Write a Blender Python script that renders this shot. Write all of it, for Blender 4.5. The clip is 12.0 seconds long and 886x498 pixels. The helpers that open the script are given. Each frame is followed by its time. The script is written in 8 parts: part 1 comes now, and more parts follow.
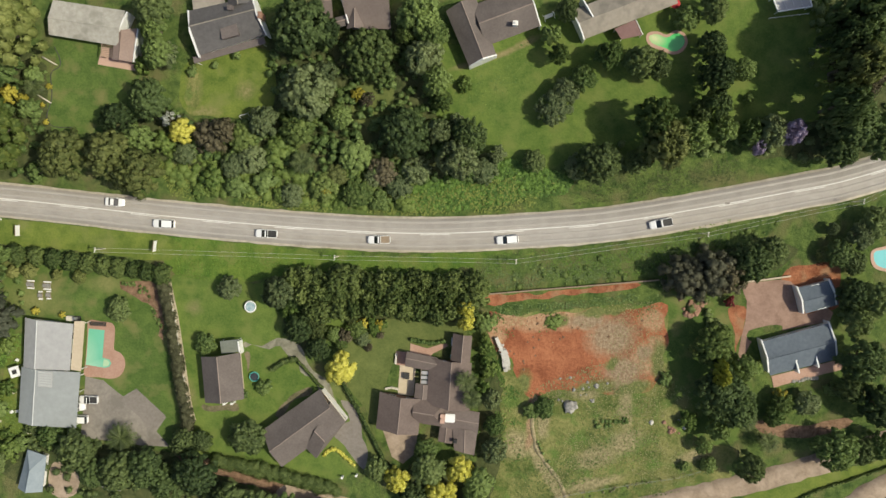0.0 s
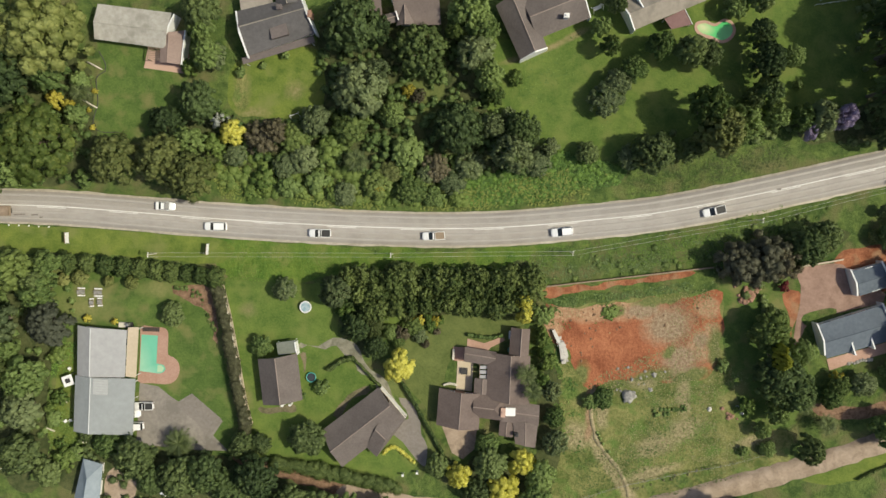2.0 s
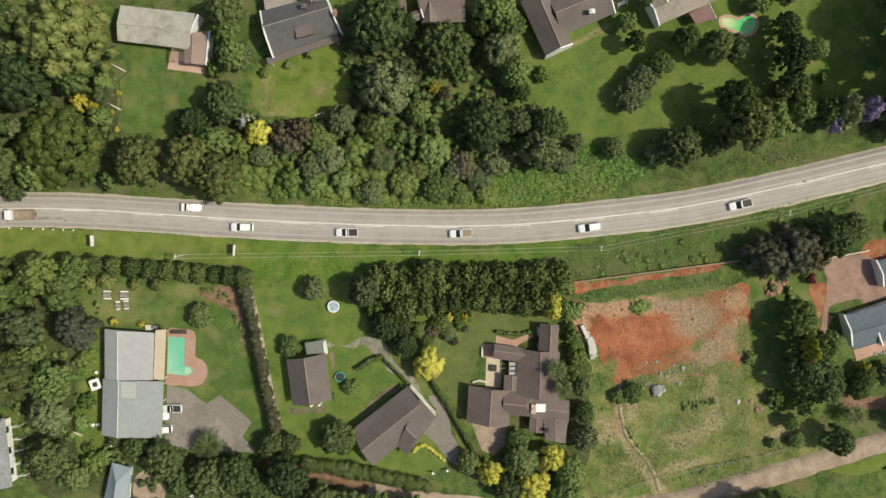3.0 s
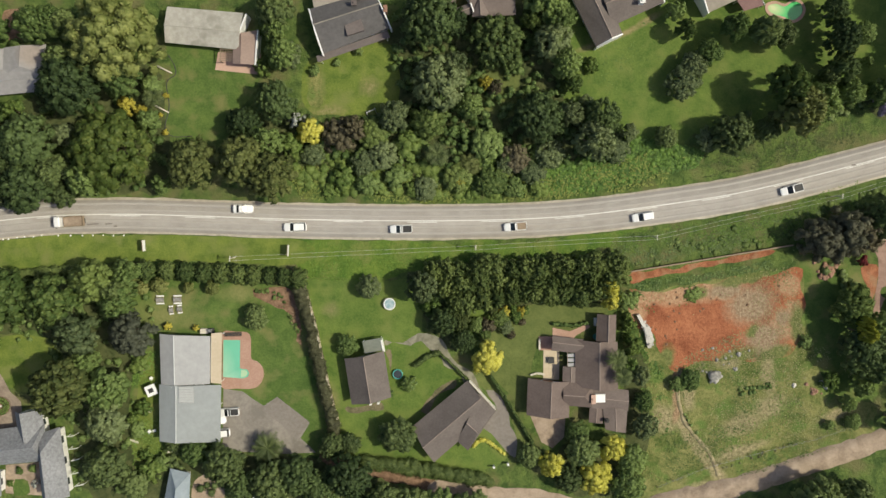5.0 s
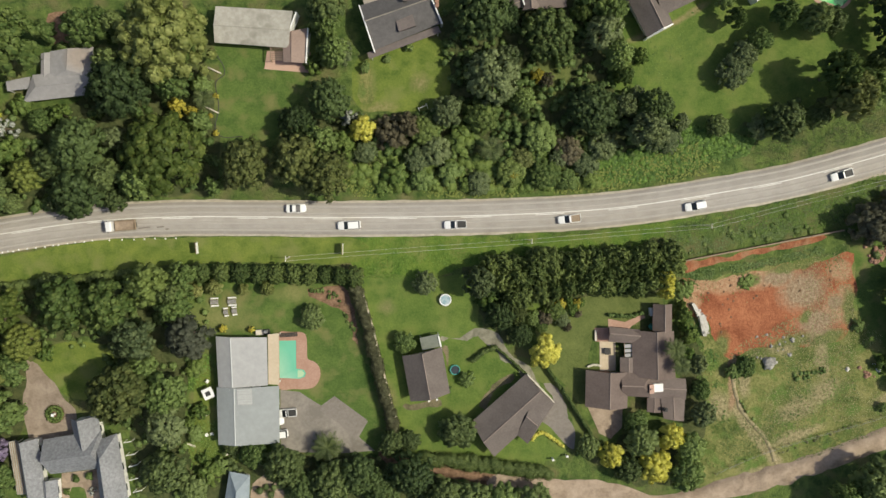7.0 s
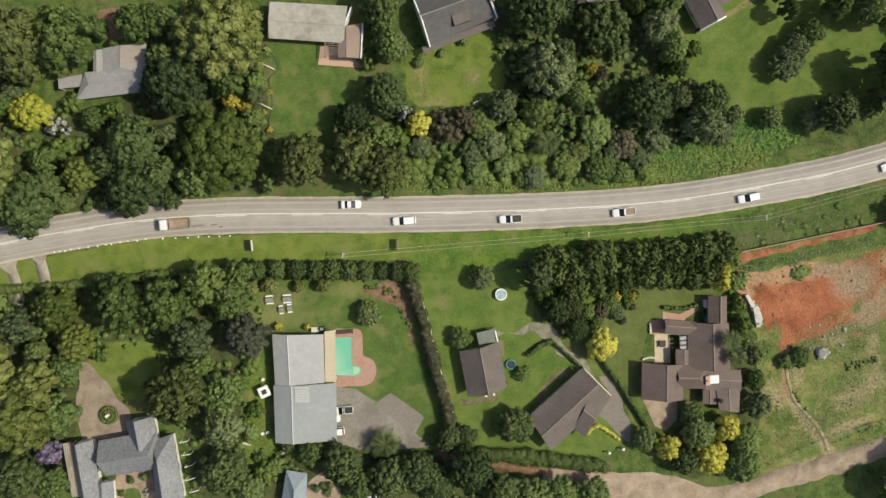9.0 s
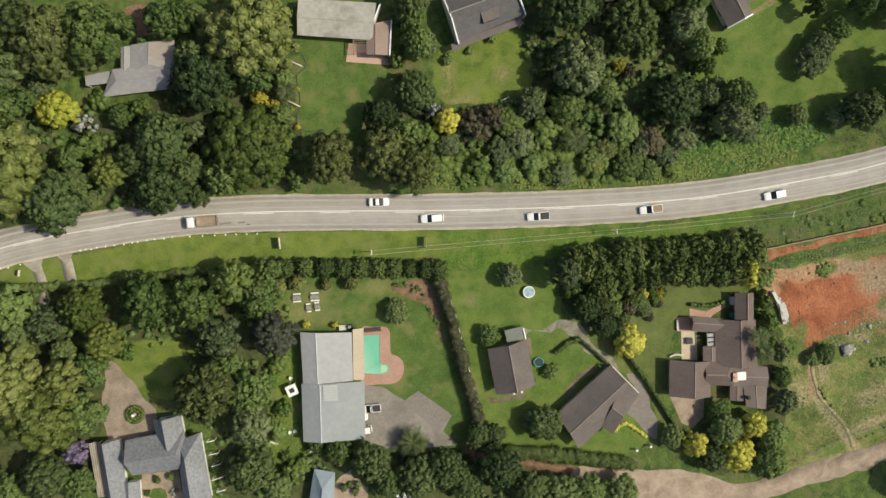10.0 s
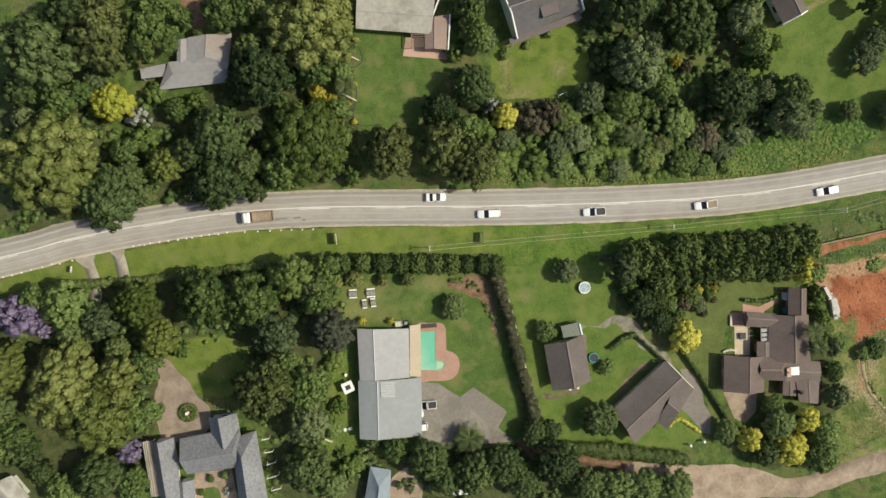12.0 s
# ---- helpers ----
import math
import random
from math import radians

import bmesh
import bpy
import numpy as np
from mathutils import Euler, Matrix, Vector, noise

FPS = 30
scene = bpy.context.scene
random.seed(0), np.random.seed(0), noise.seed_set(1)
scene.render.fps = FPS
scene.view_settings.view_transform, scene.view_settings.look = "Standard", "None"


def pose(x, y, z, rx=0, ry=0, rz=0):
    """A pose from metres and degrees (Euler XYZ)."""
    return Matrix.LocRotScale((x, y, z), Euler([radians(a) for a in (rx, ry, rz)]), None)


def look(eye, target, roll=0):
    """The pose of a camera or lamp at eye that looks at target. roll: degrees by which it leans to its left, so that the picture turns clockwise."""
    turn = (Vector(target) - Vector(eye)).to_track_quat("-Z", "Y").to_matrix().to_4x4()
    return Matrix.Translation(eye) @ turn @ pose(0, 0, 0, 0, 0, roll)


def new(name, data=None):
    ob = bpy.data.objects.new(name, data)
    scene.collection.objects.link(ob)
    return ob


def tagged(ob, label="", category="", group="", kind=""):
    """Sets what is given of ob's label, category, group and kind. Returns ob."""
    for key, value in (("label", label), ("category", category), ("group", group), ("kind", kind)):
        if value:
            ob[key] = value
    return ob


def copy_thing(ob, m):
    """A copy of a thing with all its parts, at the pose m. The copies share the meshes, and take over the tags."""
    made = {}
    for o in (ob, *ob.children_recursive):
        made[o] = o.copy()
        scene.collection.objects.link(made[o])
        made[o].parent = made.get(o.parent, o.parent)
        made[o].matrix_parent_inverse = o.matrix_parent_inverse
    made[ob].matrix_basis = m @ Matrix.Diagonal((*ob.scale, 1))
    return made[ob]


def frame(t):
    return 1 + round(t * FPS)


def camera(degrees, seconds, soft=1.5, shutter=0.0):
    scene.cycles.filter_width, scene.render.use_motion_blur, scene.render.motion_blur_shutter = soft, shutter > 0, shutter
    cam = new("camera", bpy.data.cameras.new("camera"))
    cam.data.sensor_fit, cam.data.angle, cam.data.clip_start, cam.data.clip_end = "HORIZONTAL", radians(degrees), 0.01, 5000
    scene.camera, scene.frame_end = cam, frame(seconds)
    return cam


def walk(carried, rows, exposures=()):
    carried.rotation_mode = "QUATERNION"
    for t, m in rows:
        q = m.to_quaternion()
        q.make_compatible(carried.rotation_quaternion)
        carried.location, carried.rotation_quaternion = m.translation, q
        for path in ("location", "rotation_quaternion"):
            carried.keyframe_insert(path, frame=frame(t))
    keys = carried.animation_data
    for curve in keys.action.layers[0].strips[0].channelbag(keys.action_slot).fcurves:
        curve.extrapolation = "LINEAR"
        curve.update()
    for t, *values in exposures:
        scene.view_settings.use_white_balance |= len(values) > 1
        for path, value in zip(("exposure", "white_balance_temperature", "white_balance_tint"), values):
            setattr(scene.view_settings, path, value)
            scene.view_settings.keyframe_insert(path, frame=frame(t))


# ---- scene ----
cam = camera(57.5, 12.0, soft=1.5)
# seconds, eye (x, y, z), turn in degrees about x, y, z; the lens looks straight down at zero turn
ROWS = [
    (0.0, 1.826, 0.928, 163.4, -3.004, 2.868, 2.924),
    (0.5, -2.082, 0.439, 163.641, -3.006, 2.509, 2.503),
    (1.0, -5.417, 0.003, 163.804, -2.996, 2.22, 2.132),
    (1.5, -9.331, -0.37, 163.955, -3.022, 1.85, 1.675),
    (2.0, -12.7, -0.488, 164.061, -3.106, 1.558, 1.239),
    (2.5, -16.69, -0.607, 164.135, -3.196, 1.172, 0.8),
    (3.0, -20.113, -0.961, 164.216, -3.171, 0.863, 0.392),
    (5.0, -34.723, -1.637, 164.079, -3.282, -0.453, -1.317),
    (5.5, -38.505, -1.54, 163.932, -3.375, -0.782, -1.753),
    (6.0, -41.999, -1.521, 163.861, -3.421, -1.102, -2.128),
    (6.5, -45.57, -1.559, 163.696, -3.446, -1.351, -2.518),
    (7.0, -49.006, -1.13, 163.544, -3.608, -1.671, -2.791),
    (9.0, -63.117, -1.375, 162.716, -3.598, -2.74, -3.417),
    (9.5, -67.201, -2.001, 162.489, -3.385, -3.119, -3.471),
    (10.0, -70.72, -2.066, 162.078, -3.37, -3.438, -3.487),
    (10.5, -74.825, -2.085, 161.649, -3.373, -3.83, -3.472),
    (11.0, -78.214, -2.09, 161.171, -3.38, -4.11, -3.458),
    (11.5, -82.558, -2.096, 160.683, -3.367, -4.593, -3.443),
    (12.0, -85.941, -2.098, 160.166, -3.364, -4.865, -3.441),
]
walk(cam, [(t, pose(x, y, z, rx, ry, rz)) for t, x, y, z, rx, ry, rz in ROWS])

# ---- light: high morning sun from the east, hazy blue sky ----
SUN_FROM, SUN_UP = 92.0, 52.0
world = bpy.data.worlds.new("sky")
scene.world = world
world.use_nodes = True
wn = world.node_tree
sky = wn.nodes.new("ShaderNodeTexSky")
sky.sky_type, sky.sun_disc = "NISHITA", False
sky.sun_elevation, sky.sun_rotation = radians(SUN_UP), radians(SUN_FROM)
sky.air_density, sky.dust_density = 1.0, 3.0
wn.links.new(sky.outputs[0], wn.nodes["Background"].inputs[0])
wn.nodes["Background"].inputs[1].default_value = 0.107
lamp = bpy.data.lights.new("sun", "SUN")
lamp.energy, lamp.angle, lamp.color = 3.82, radians(0.8), (1.0, 0.94, 0.73)
sun = new("sun", lamp)
az = radians(SUN_FROM)
sun.matrix_world = look(Vector((math.sin(az) * math.cos(radians(SUN_UP)), math.cos(az) * math.cos(radians(SUN_UP)), math.sin(radians(SUN_UP)))) * 400, (0, 0, 0))
scene.view_settings.exposure = 0.0


# ---- materials ----
def surface(name, low, high, scale=1.0, rough=0.8, bump=0.2, stain=0.5, wide=0.12, metal=0.0, islands=0.0, objects=0.0, gloss=0.3, third=None, stretch=(1, 1, 1), bump_size=0.05, coords="Object", mottle=0.0, mottling=0.9):
    """Two colours mixed by fine grain and by wide stains, in metres of the object's own space."""
    m = bpy.data.materials.new(name)
    m.use_nodes = True
    nt = m.node_tree
    n, l = nt.nodes, nt.links
    b = n["Principled BSDF"]
    b.inputs["Roughness"].default_value, b.inputs["Metallic"].default_value = rough, metal
    b.inputs["Specular IOR Level"].default_value = gloss
    tc, mp = n.new("ShaderNodeTexCoord"), n.new("ShaderNodeMapping")
    l.new(tc.outputs[coords], mp.inputs[0])
    mp.inputs["Scale"].default_value = stretch
    fine, broad = n.new("ShaderNodeTexNoise"), n.new("ShaderNodeTexNoise")
    for tex, s, d in ((fine, scale, 6), (broad, wide, 4)):
        l.new(mp.outputs[0], tex.inputs["Vector"])
        tex.inputs["Scale"].default_value, tex.inputs["Detail"].default_value, tex.inputs["Roughness"].default_value = s, d, 0.62
    add = n.new("ShaderNodeMix")
    add.data_type = "FLOAT"
    add.inputs[0].default_value = stain
    l.new(fine.outputs[0], add.inputs[2])
    l.new(broad.outputs[0], add.inputs[3])
    value = add.outputs[0]
    if islands or objects:
        for amount, out in ((islands, n.new("ShaderNodeNewGeometry").outputs["Random Per Island"]), (objects, n.new("ShaderNodeObjectInfo").outputs["Random"])):
            if amount:
                k = n.new("ShaderNodeMath")
                k.operation = "MULTIPLY_ADD"
                off = n.new("ShaderNodeMath")
                off.operation = "SUBTRACT"
                l.new(out, off.inputs[0])
                off.inputs[1].default_value = 0.5
                l.new(off.outputs[0], k.inputs[0])
                k.inputs[1].default_value = amount
                l.new(value, k.inputs[2])
                value = k.outputs[0]
    if mottle:
        mid = n.new("ShaderNodeTexNoise")
        l.new(mp.outputs[0], mid.inputs["Vector"])
        mid.inputs["Scale"].default_value, mid.inputs["Detail"].default_value, mid.inputs["Distortion"].default_value = mottle, 8, 0.6
        mm = n.new("ShaderNodeMath")
        mm.operation = "MULTIPLY_ADD"
        l.new(mid.outputs[0], mm.inputs[0])
        mm.inputs[1].default_value = mottling
        less = n.new("ShaderNodeMath")
        less.operation = "SUBTRACT"
        l.new(value, less.inputs[0])
        less.inputs[1].default_value = mottling * 0.5
        l.new(less.outputs[0], mm.inputs[2])
        value = mm.outputs[0]
    ramp = n.new("ShaderNodeValToRGB")
    ramp.color_ramp.elements[0].position, ramp.color_ramp.elements[1].position = 0.32, 0.68
    ramp.color_ramp.elements[0].color, ramp.color_ramp.elements[1].color = (*low, 1), (*high, 1)
    l.new(value, ramp.inputs[0])
    colour = ramp.outputs[0]
    if third:
        wider = n.new("ShaderNodeTexNoise")
        l.new(mp.outputs[0], wider.inputs["Vector"])
        wider.inputs["Scale"].default_value, wider.inputs["Detail"].default_value = wide * 2.3, 5
        r2 = n.new("ShaderNodeValToRGB")
        r2.color_ramp.elements[0].position, r2.color_ramp.elements[1].position = 0.5, 0.66
        l.new(wider.outputs[0], r2.inputs[0])
        mix = n.new("ShaderNodeMix")
        mix.data_type = "RGBA"
        l.new(r2.outputs[0], mix.inputs[0])
        l.new(colour, mix.inputs[6])
        mix.inputs[7].default_value = (*third, 1)
        colour = mix.outputs[2]
    l.new(colour, b.inputs["Base Color"])
    if bump:
        bp = n.new("ShaderNodeBump")
        bp.inputs["Strength"].default_value, bp.inputs["Distance"].default_value = bump, bump_size
        l.new(fine.outputs[0], bp.inputs["Height"])
        l.new(bp.outputs[0], b.inputs["Normal"])
    return m


def blotch(m, spots, low, high, edge=0.5, wander=3.0, grain=0.7, size=0.35):
    """Ragged patches of another colour in a ground material: ellipses ((x, y), half length, half width, turn) with broken edges."""
    n, l = m.node_tree.nodes, m.node_tree.links
    b = n["Principled BSDF"]
    base = b.inputs["Base Color"].links[0].from_socket
    tc = n.new("ShaderNodeTexCoord")
    warp, fine = n.new("ShaderNodeTexNoise"), n.new("ShaderNodeTexNoise")
    for tex, s in ((warp, size), (fine, 1.6)):
        l.new(tc.outputs["Object"], tex.inputs["Vector"])
        tex.inputs["Scale"].default_value, tex.inputs["Detail"].default_value, tex.inputs["Roughness"].default_value = s, 6, 0.65
    off = n.new("ShaderNodeVectorMath")
    off.operation = "MULTIPLY_ADD"
    l.new(warp.outputs["Color"], off.inputs[0])
    off.inputs[1].default_value = (wander, wander, 0)
    off.inputs[2].default_value = (-wander / 2, -wander / 2, 0)
    at = n.new("ShaderNodeVectorMath")
    l.new(tc.outputs["Object"], at.inputs[0])
    l.new(off.outputs[0], at.inputs[1])
    most = None
    for (x, y), rx, ry, turn in spots:
        mp, g = n.new("ShaderNodeMapping"), n.new("ShaderNodeTexGradient")
        mp.vector_type, g.gradient_type = "TEXTURE", "SPHERICAL"
        mp.inputs["Location"].default_value = (x, y, 0)
        mp.inputs["Rotation"].default_value = (0, 0, radians(turn))
        mp.inputs["Scale"].default_value = (rx, ry, 1000)
        l.new(at.outputs[0], mp.inputs[0])
        l.new(mp.outputs[0], g.inputs[0])
        if most is None:
            most = g.outputs["Fac"]
        else:
            k = n.new("ShaderNodeMath")
            k.operation = "MAXIMUM"
            l.new(most, k.inputs[0])
            l.new(g.outputs["Fac"], k.inputs[1])
            most = k.outputs[0]
    rough = n.new("ShaderNodeMath")
    rough.operation = "MULTIPLY_ADD"
    l.new(fine.outputs[0], rough.inputs[0])
    rough.inputs[1].default_value, rough.inputs[2].default_value = grain, -grain / 2
    whole = n.new("ShaderNodeMath")
    whole.operation = "MULTIPLY_ADD"
    l.new(rough.outputs[0], whole.inputs[0])
    bell = n.new("ShaderNodeMapRange")
    l.new(most, bell.inputs[0])
    bell.inputs[2].default_value = edge
    l.new(bell.outputs[0], whole.inputs[1])
    l.new(bell.outputs[0], whole.inputs[2])
    bell.inputs[2].default_value, bell.inputs[4].default_value = edge, 1.0
    ramp = n.new("ShaderNodeValToRGB")
    ramp.color_ramp.elements[0].position, ramp.color_ramp.elements[1].position = 0.35, 0.65
    ramp.color_ramp.elements[0].color, ramp.color_ramp.elements[1].color = (*low, 1), (*high, 1)
    l.new(fine.outputs[0], ramp.inputs[0])
    mix = n.new("ShaderNodeMix")
    mix.data_type = "RGBA"
    l.new(whole.outputs[0], mix.inputs[0])
    l.new(base, mix.inputs[6])
    l.new(ramp.outputs[0], mix.inputs[7])
    l.new(mix.outputs[2], b.inputs["Base Color"])
    return m


def leafy(name, low, high, rough=0.6, islands=0.24, objects=0.34):
    """Leaves that let some light through."""
    low, high = [(k[0] * 1.36, k[1] * 1.4, k[2] * 1.5) for k in (low, high)]
    m = surface(name, low, high, scale=5.0, rough=rough, bump=0, stain=0.5, wide=0.9, islands=islands, objects=objects, gloss=0.25)
    n, l = m.node_tree.nodes, m.node_tree.links
    b = n["Principled BSDF"]
    thin, mix = n.new("ShaderNodeBsdfTranslucent"), n.new("ShaderNodeMixShader")
    l.new(b.inputs["Base Color"].links[0].from_socket, thin.inputs["Color"])
    mix.inputs[0].default_value = 0.28
    l.new(b.outputs[0], mix.inputs[1])
    l.new(thin.outputs[0], mix.inputs[2])
    l.new(mix.outputs[0], n["Material Output"].inputs["Surface"])
    return m


M_GRASS = surface("rough_grass", (0.0367, 0.0705, 0.015), (0.118, 0.1645, 0.0395), scale=1.7, rough=0.95, bump=1.0, bump_size=0.35, wide=0.08, mottle=0.5, third=(0.1316, 0.1316, 0.0517))
M_LAWN = surface("mown_lawn", (0.0465, 0.09, 0.0175), (0.1116, 0.162, 0.037), scale=2.2, rough=0.95, bump=0.8, bump_size=0.1, wide=0.10, stain=0.5, mottle=0.35, third=(0.1551, 0.1598, 0.0564), mottling=0.55)
M_VERGE = surface("bright_verge_grass", (0.074, 0.12, 0.019), (0.168, 0.206, 0.04), scale=2.4, rough=0.95, bump=0.8, bump_size=0.1, wide=0.1, stain=0.5, mottle=0.4, third=(0.1598, 0.1833, 0.0517), mottling=0.55)
M_FIELD = surface("dry_field_grass", (0.078, 0.11, 0.024), (0.24, 0.232, 0.085), scale=1.6, rough=0.95, bump=1.0, bump_size=0.35, wide=0.12, stain=0.45, mottle=0.3, third=(0.105, 0.165, 0.036))
M_SOIL = surface("red_soil", (0.165, 0.055, 0.025), (0.37, 0.155, 0.08), scale=1.7, rough=0.95, bump=1.0, bump_size=0.25, wide=0.14, stain=0.45, mottle=0.3, third=(0.30, 0.17, 0.095))
M_WORN = surface("polished_wheel_track", (0.347, 0.32, 0.287), (0.41, 0.382, 0.348), scale=4.0, rough=0.85, bump=0.1, bump_size=0.01, wide=0.3)
M_STEP = surface("pale_green_pool_step", (0.36, 0.52, 0.33), (0.42, 0.58, 0.38), rough=0.1, bump=0)
M_PATH = surface("faint_trodden_path", (0.21, 0.175, 0.1), (0.35, 0.295, 0.18), scale=1.6, rough=0.95, bump=0.6, bump_size=0.06, wide=0.2, mottle=0.6)
M_BED = surface("brown_bed_soil", (0.12, 0.072, 0.042), (0.27, 0.17, 0.11), scale=2.5, rough=0.95, bump=0.9, bump_size=0.1, mottle=1.2)
M_DIRT = surface("pale_dirt_track", (0.245, 0.187, 0.135), (0.405, 0.318, 0.242), scale=1.8, rough=0.95, bump=0.7, bump_size=0.08, wide=0.15, mottle=0.4)
M_YARD_EARTH = surface("trodden_garden_earth", (0.085, 0.085, 0.042), (0.2, 0.165, 0.105), scale=2.2, rough=0.95, bump=0.7, bump_size=0.1, wide=0.3, mottle=0.5)
# ground under trees, with their shade put into the dark colour
M_SHADE = surface("shaded_tree_floor", (0.038, 0.055, 0.017), (0.095, 0.105, 0.04), scale=1.6, rough=0.95, bump=1.0, bump_size=0.3, wide=0.15, mottle=0.5)
M_ASPHALT = surface("worn_grey_asphalt", (0.328, 0.302, 0.272), (0.4, 0.372, 0.337), scale=5.0, rough=0.9, bump=0.2, bump_size=0.01, wide=0.25, stain=0.5, mottle=0.3)
M_SHOULDER = surface("dusty_gravel_shoulder", (0.43, 0.375, 0.3), (0.6, 0.54, 0.45), scale=3.0, rough=0.95, bump=0.5, bump_size=0.03, wide=0.3, mottle=0.8)
M_LINE = surface("worn_white_road_paint", (0.56, 0.54, 0.5), (0.8, 0.79, 0.76), scale=3.0, rough=0.7, bump=0)
M_DRIVE = surface("grey_tarred_drive", (0.165, 0.145, 0.125), (0.245, 0.22, 0.195), scale=1.6, rough=0.9, bump=0.3, bump_size=0.02, wide=0.2)
M_YARD = surface("dusty_tarred_yard", (0.178, 0.16, 0.138), (0.268, 0.243, 0.212), scale=1.6, rough=0.9, bump=0.3, bump_size=0.02, wide=0.2, mottle=0.3)
M_PAVER = surface("brown_brick_paving", (0.35, 0.21, 0.155), (0.50, 0.335, 0.265), scale=3.0, rough=0.85, bump=0.3, bump_size=0.02, wide=0.3, objects=0.4)
M_CREAM = surface("cream_slab", (0.47, 0.385, 0.275), (0.58, 0.49, 0.365), scale=2.0, rough=0.8, bump=0.1)
M_WALL = surface("white_plaster", (0.68, 0.66, 0.62), (0.80, 0.79, 0.76), scale=1.5, rough=0.85, bump=0.1, wide=0.4)
M_WALLB = surface("beige_plaster", (0.45, 0.37, 0.28), (0.60, 0.51, 0.40), scale=1.5, rough=0.85, bump=0.1, wide=0.4)
M_WALLBR = surface("brown_face_brick", (0.22, 0.12, 0.08), (0.36, 0.22, 0.16), scale=4.0, rough=0.85, bump=0.3, wide=0.4)
M_ZINC = surface("grey_sheet_roof", (0.29, 0.292, 0.292), (0.385, 0.385, 0.385), scale=1.0, rough=0.6, bump=0.05, wide=0.16, gloss=0.3)
M_ZINCB = surface("blue_grey_sheet_roof", (0.235, 0.25, 0.25), (0.305, 0.325, 0.325), scale=1.0, rough=0.6, bump=0.05, wide=0.16, gloss=0.3)
M_TILE = surface("brown_roof_tile", (0.096, 0.08, 0.073), (0.165, 0.14, 0.128), scale=2.6, rough=0.8, bump=0.4, bump_size=0.05, wide=0.22, stain=0.6)
M_TILER = surface("reddish_roof_tile", (0.115, 0.09, 0.08), (0.185, 0.15, 0.135), scale=2.6, rough=0.8, bump=0.4, bump_size=0.05, wide=0.22, stain=0.6)
M_TILEH = surface("warm_brown_roof_tile", (0.1, 0.075, 0.066), (0.168, 0.13, 0.115), scale=2.6, rough=0.8, bump=0.4, bump_size=0.05, wide=0.22, stain=0.6)
M_CHAR = surface("charcoal_roof", (0.076, 0.072, 0.072), (0.122, 0.115, 0.115), scale=1.6, rough=0.75, bump=0.2, bump_size=0.03, wide=0.2)
M_SLATEB = surface("blue_grey_roof", (0.085, 0.105, 0.13), (0.135, 0.16, 0.19), scale=1.6, rough=0.6, bump=0.2, bump_size=0.03, wide=0.2)
M_SLATE = surface("weathered_slate", (0.12, 0.125, 0.135), (0.28, 0.285, 0.30), scale=2.0, rough=0.65, bump=0.4, bump_size=0.04, wide=0.18, stain=0.35)
M_OLDROOF = surface("weathered_beige_roof", (0.30, 0.285, 0.245), (0.45, 0.43, 0.385), scale=1.2, rough=0.8, bump=0.15, wide=0.15, third=(0.26, 0.25, 0.21))
M_WHITE = surface("white_paint", (0.72, 0.72, 0.70), (0.82, 0.82, 0.80), scale=1.0, rough=0.5, bump=0)
M_CAR = surface("white_car_paint", (0.76, 0.76, 0.75), (0.82, 0.82, 0.81), scale=1.0, rough=0.25, bump=0, gloss=0.6)
M_GLASS = surface("dark_car_glass", (0.015, 0.018, 0.02), (0.03, 0.034, 0.038), scale=1.0, rough=0.08, bump=0, gloss=0.6)
M_PANE = surface("dark_window_glass", (0.03, 0.035, 0.04), (0.06, 0.068, 0.075), scale=1.0, rough=0.1, bump=0, gloss=0.6)
M_TYRE = surface("black_rubber", (0.015, 0.015, 0.015), (0.03, 0.03, 0.03), scale=5, rough=0.85, bump=0)
M_METAL = surface("grey_metal", (0.30, 0.30, 0.30), (0.42, 0.42, 0.42), scale=2, rough=0.45, bump=0, metal=0.6)
M_DARK = surface("dark_trim", (0.03, 0.03, 0.03), (0.06, 0.058, 0.055), scale=3, rough=0.6, bump=0)
M_WOOD = surface("weathered_timber", (0.20, 0.15, 0.10), (0.36, 0.28, 0.20), scale=4, rough=0.85, bump=0.3, stretch=(1, 1, 0.2))
M_BARK = surface("grey_brown_bark", (0.10, 0.08, 0.06), (0.22, 0.18, 0.14), scale=6, rough=0.95, bump=0.6, stretch=(1, 1, 0.25))
M_STONE = surface("pale_rubble_stone", (0.40, 0.38, 0.34), (0.62, 0.60, 0.56), scale=3, rough=0.9, bump=0.5, islands=0.4)
M_COPING = surface("pale_wall_coping", (0.50, 0.46, 0.38), (0.68, 0.64, 0.55), scale=3, rough=0.9, bump=0.2)
M_TEAL = surface("teal_plastic", (0.05, 0.25, 0.22), (0.08, 0.35, 0.30), scale=2, rough=0.4, bump=0)


def water(name, tint):
    m = surface(name, tint, tuple(min(1, c * 1.12) for c in tint), scale=0.6, rough=0.04, bump=0.05, bump_size=0.02, gloss=0.5)
    return m


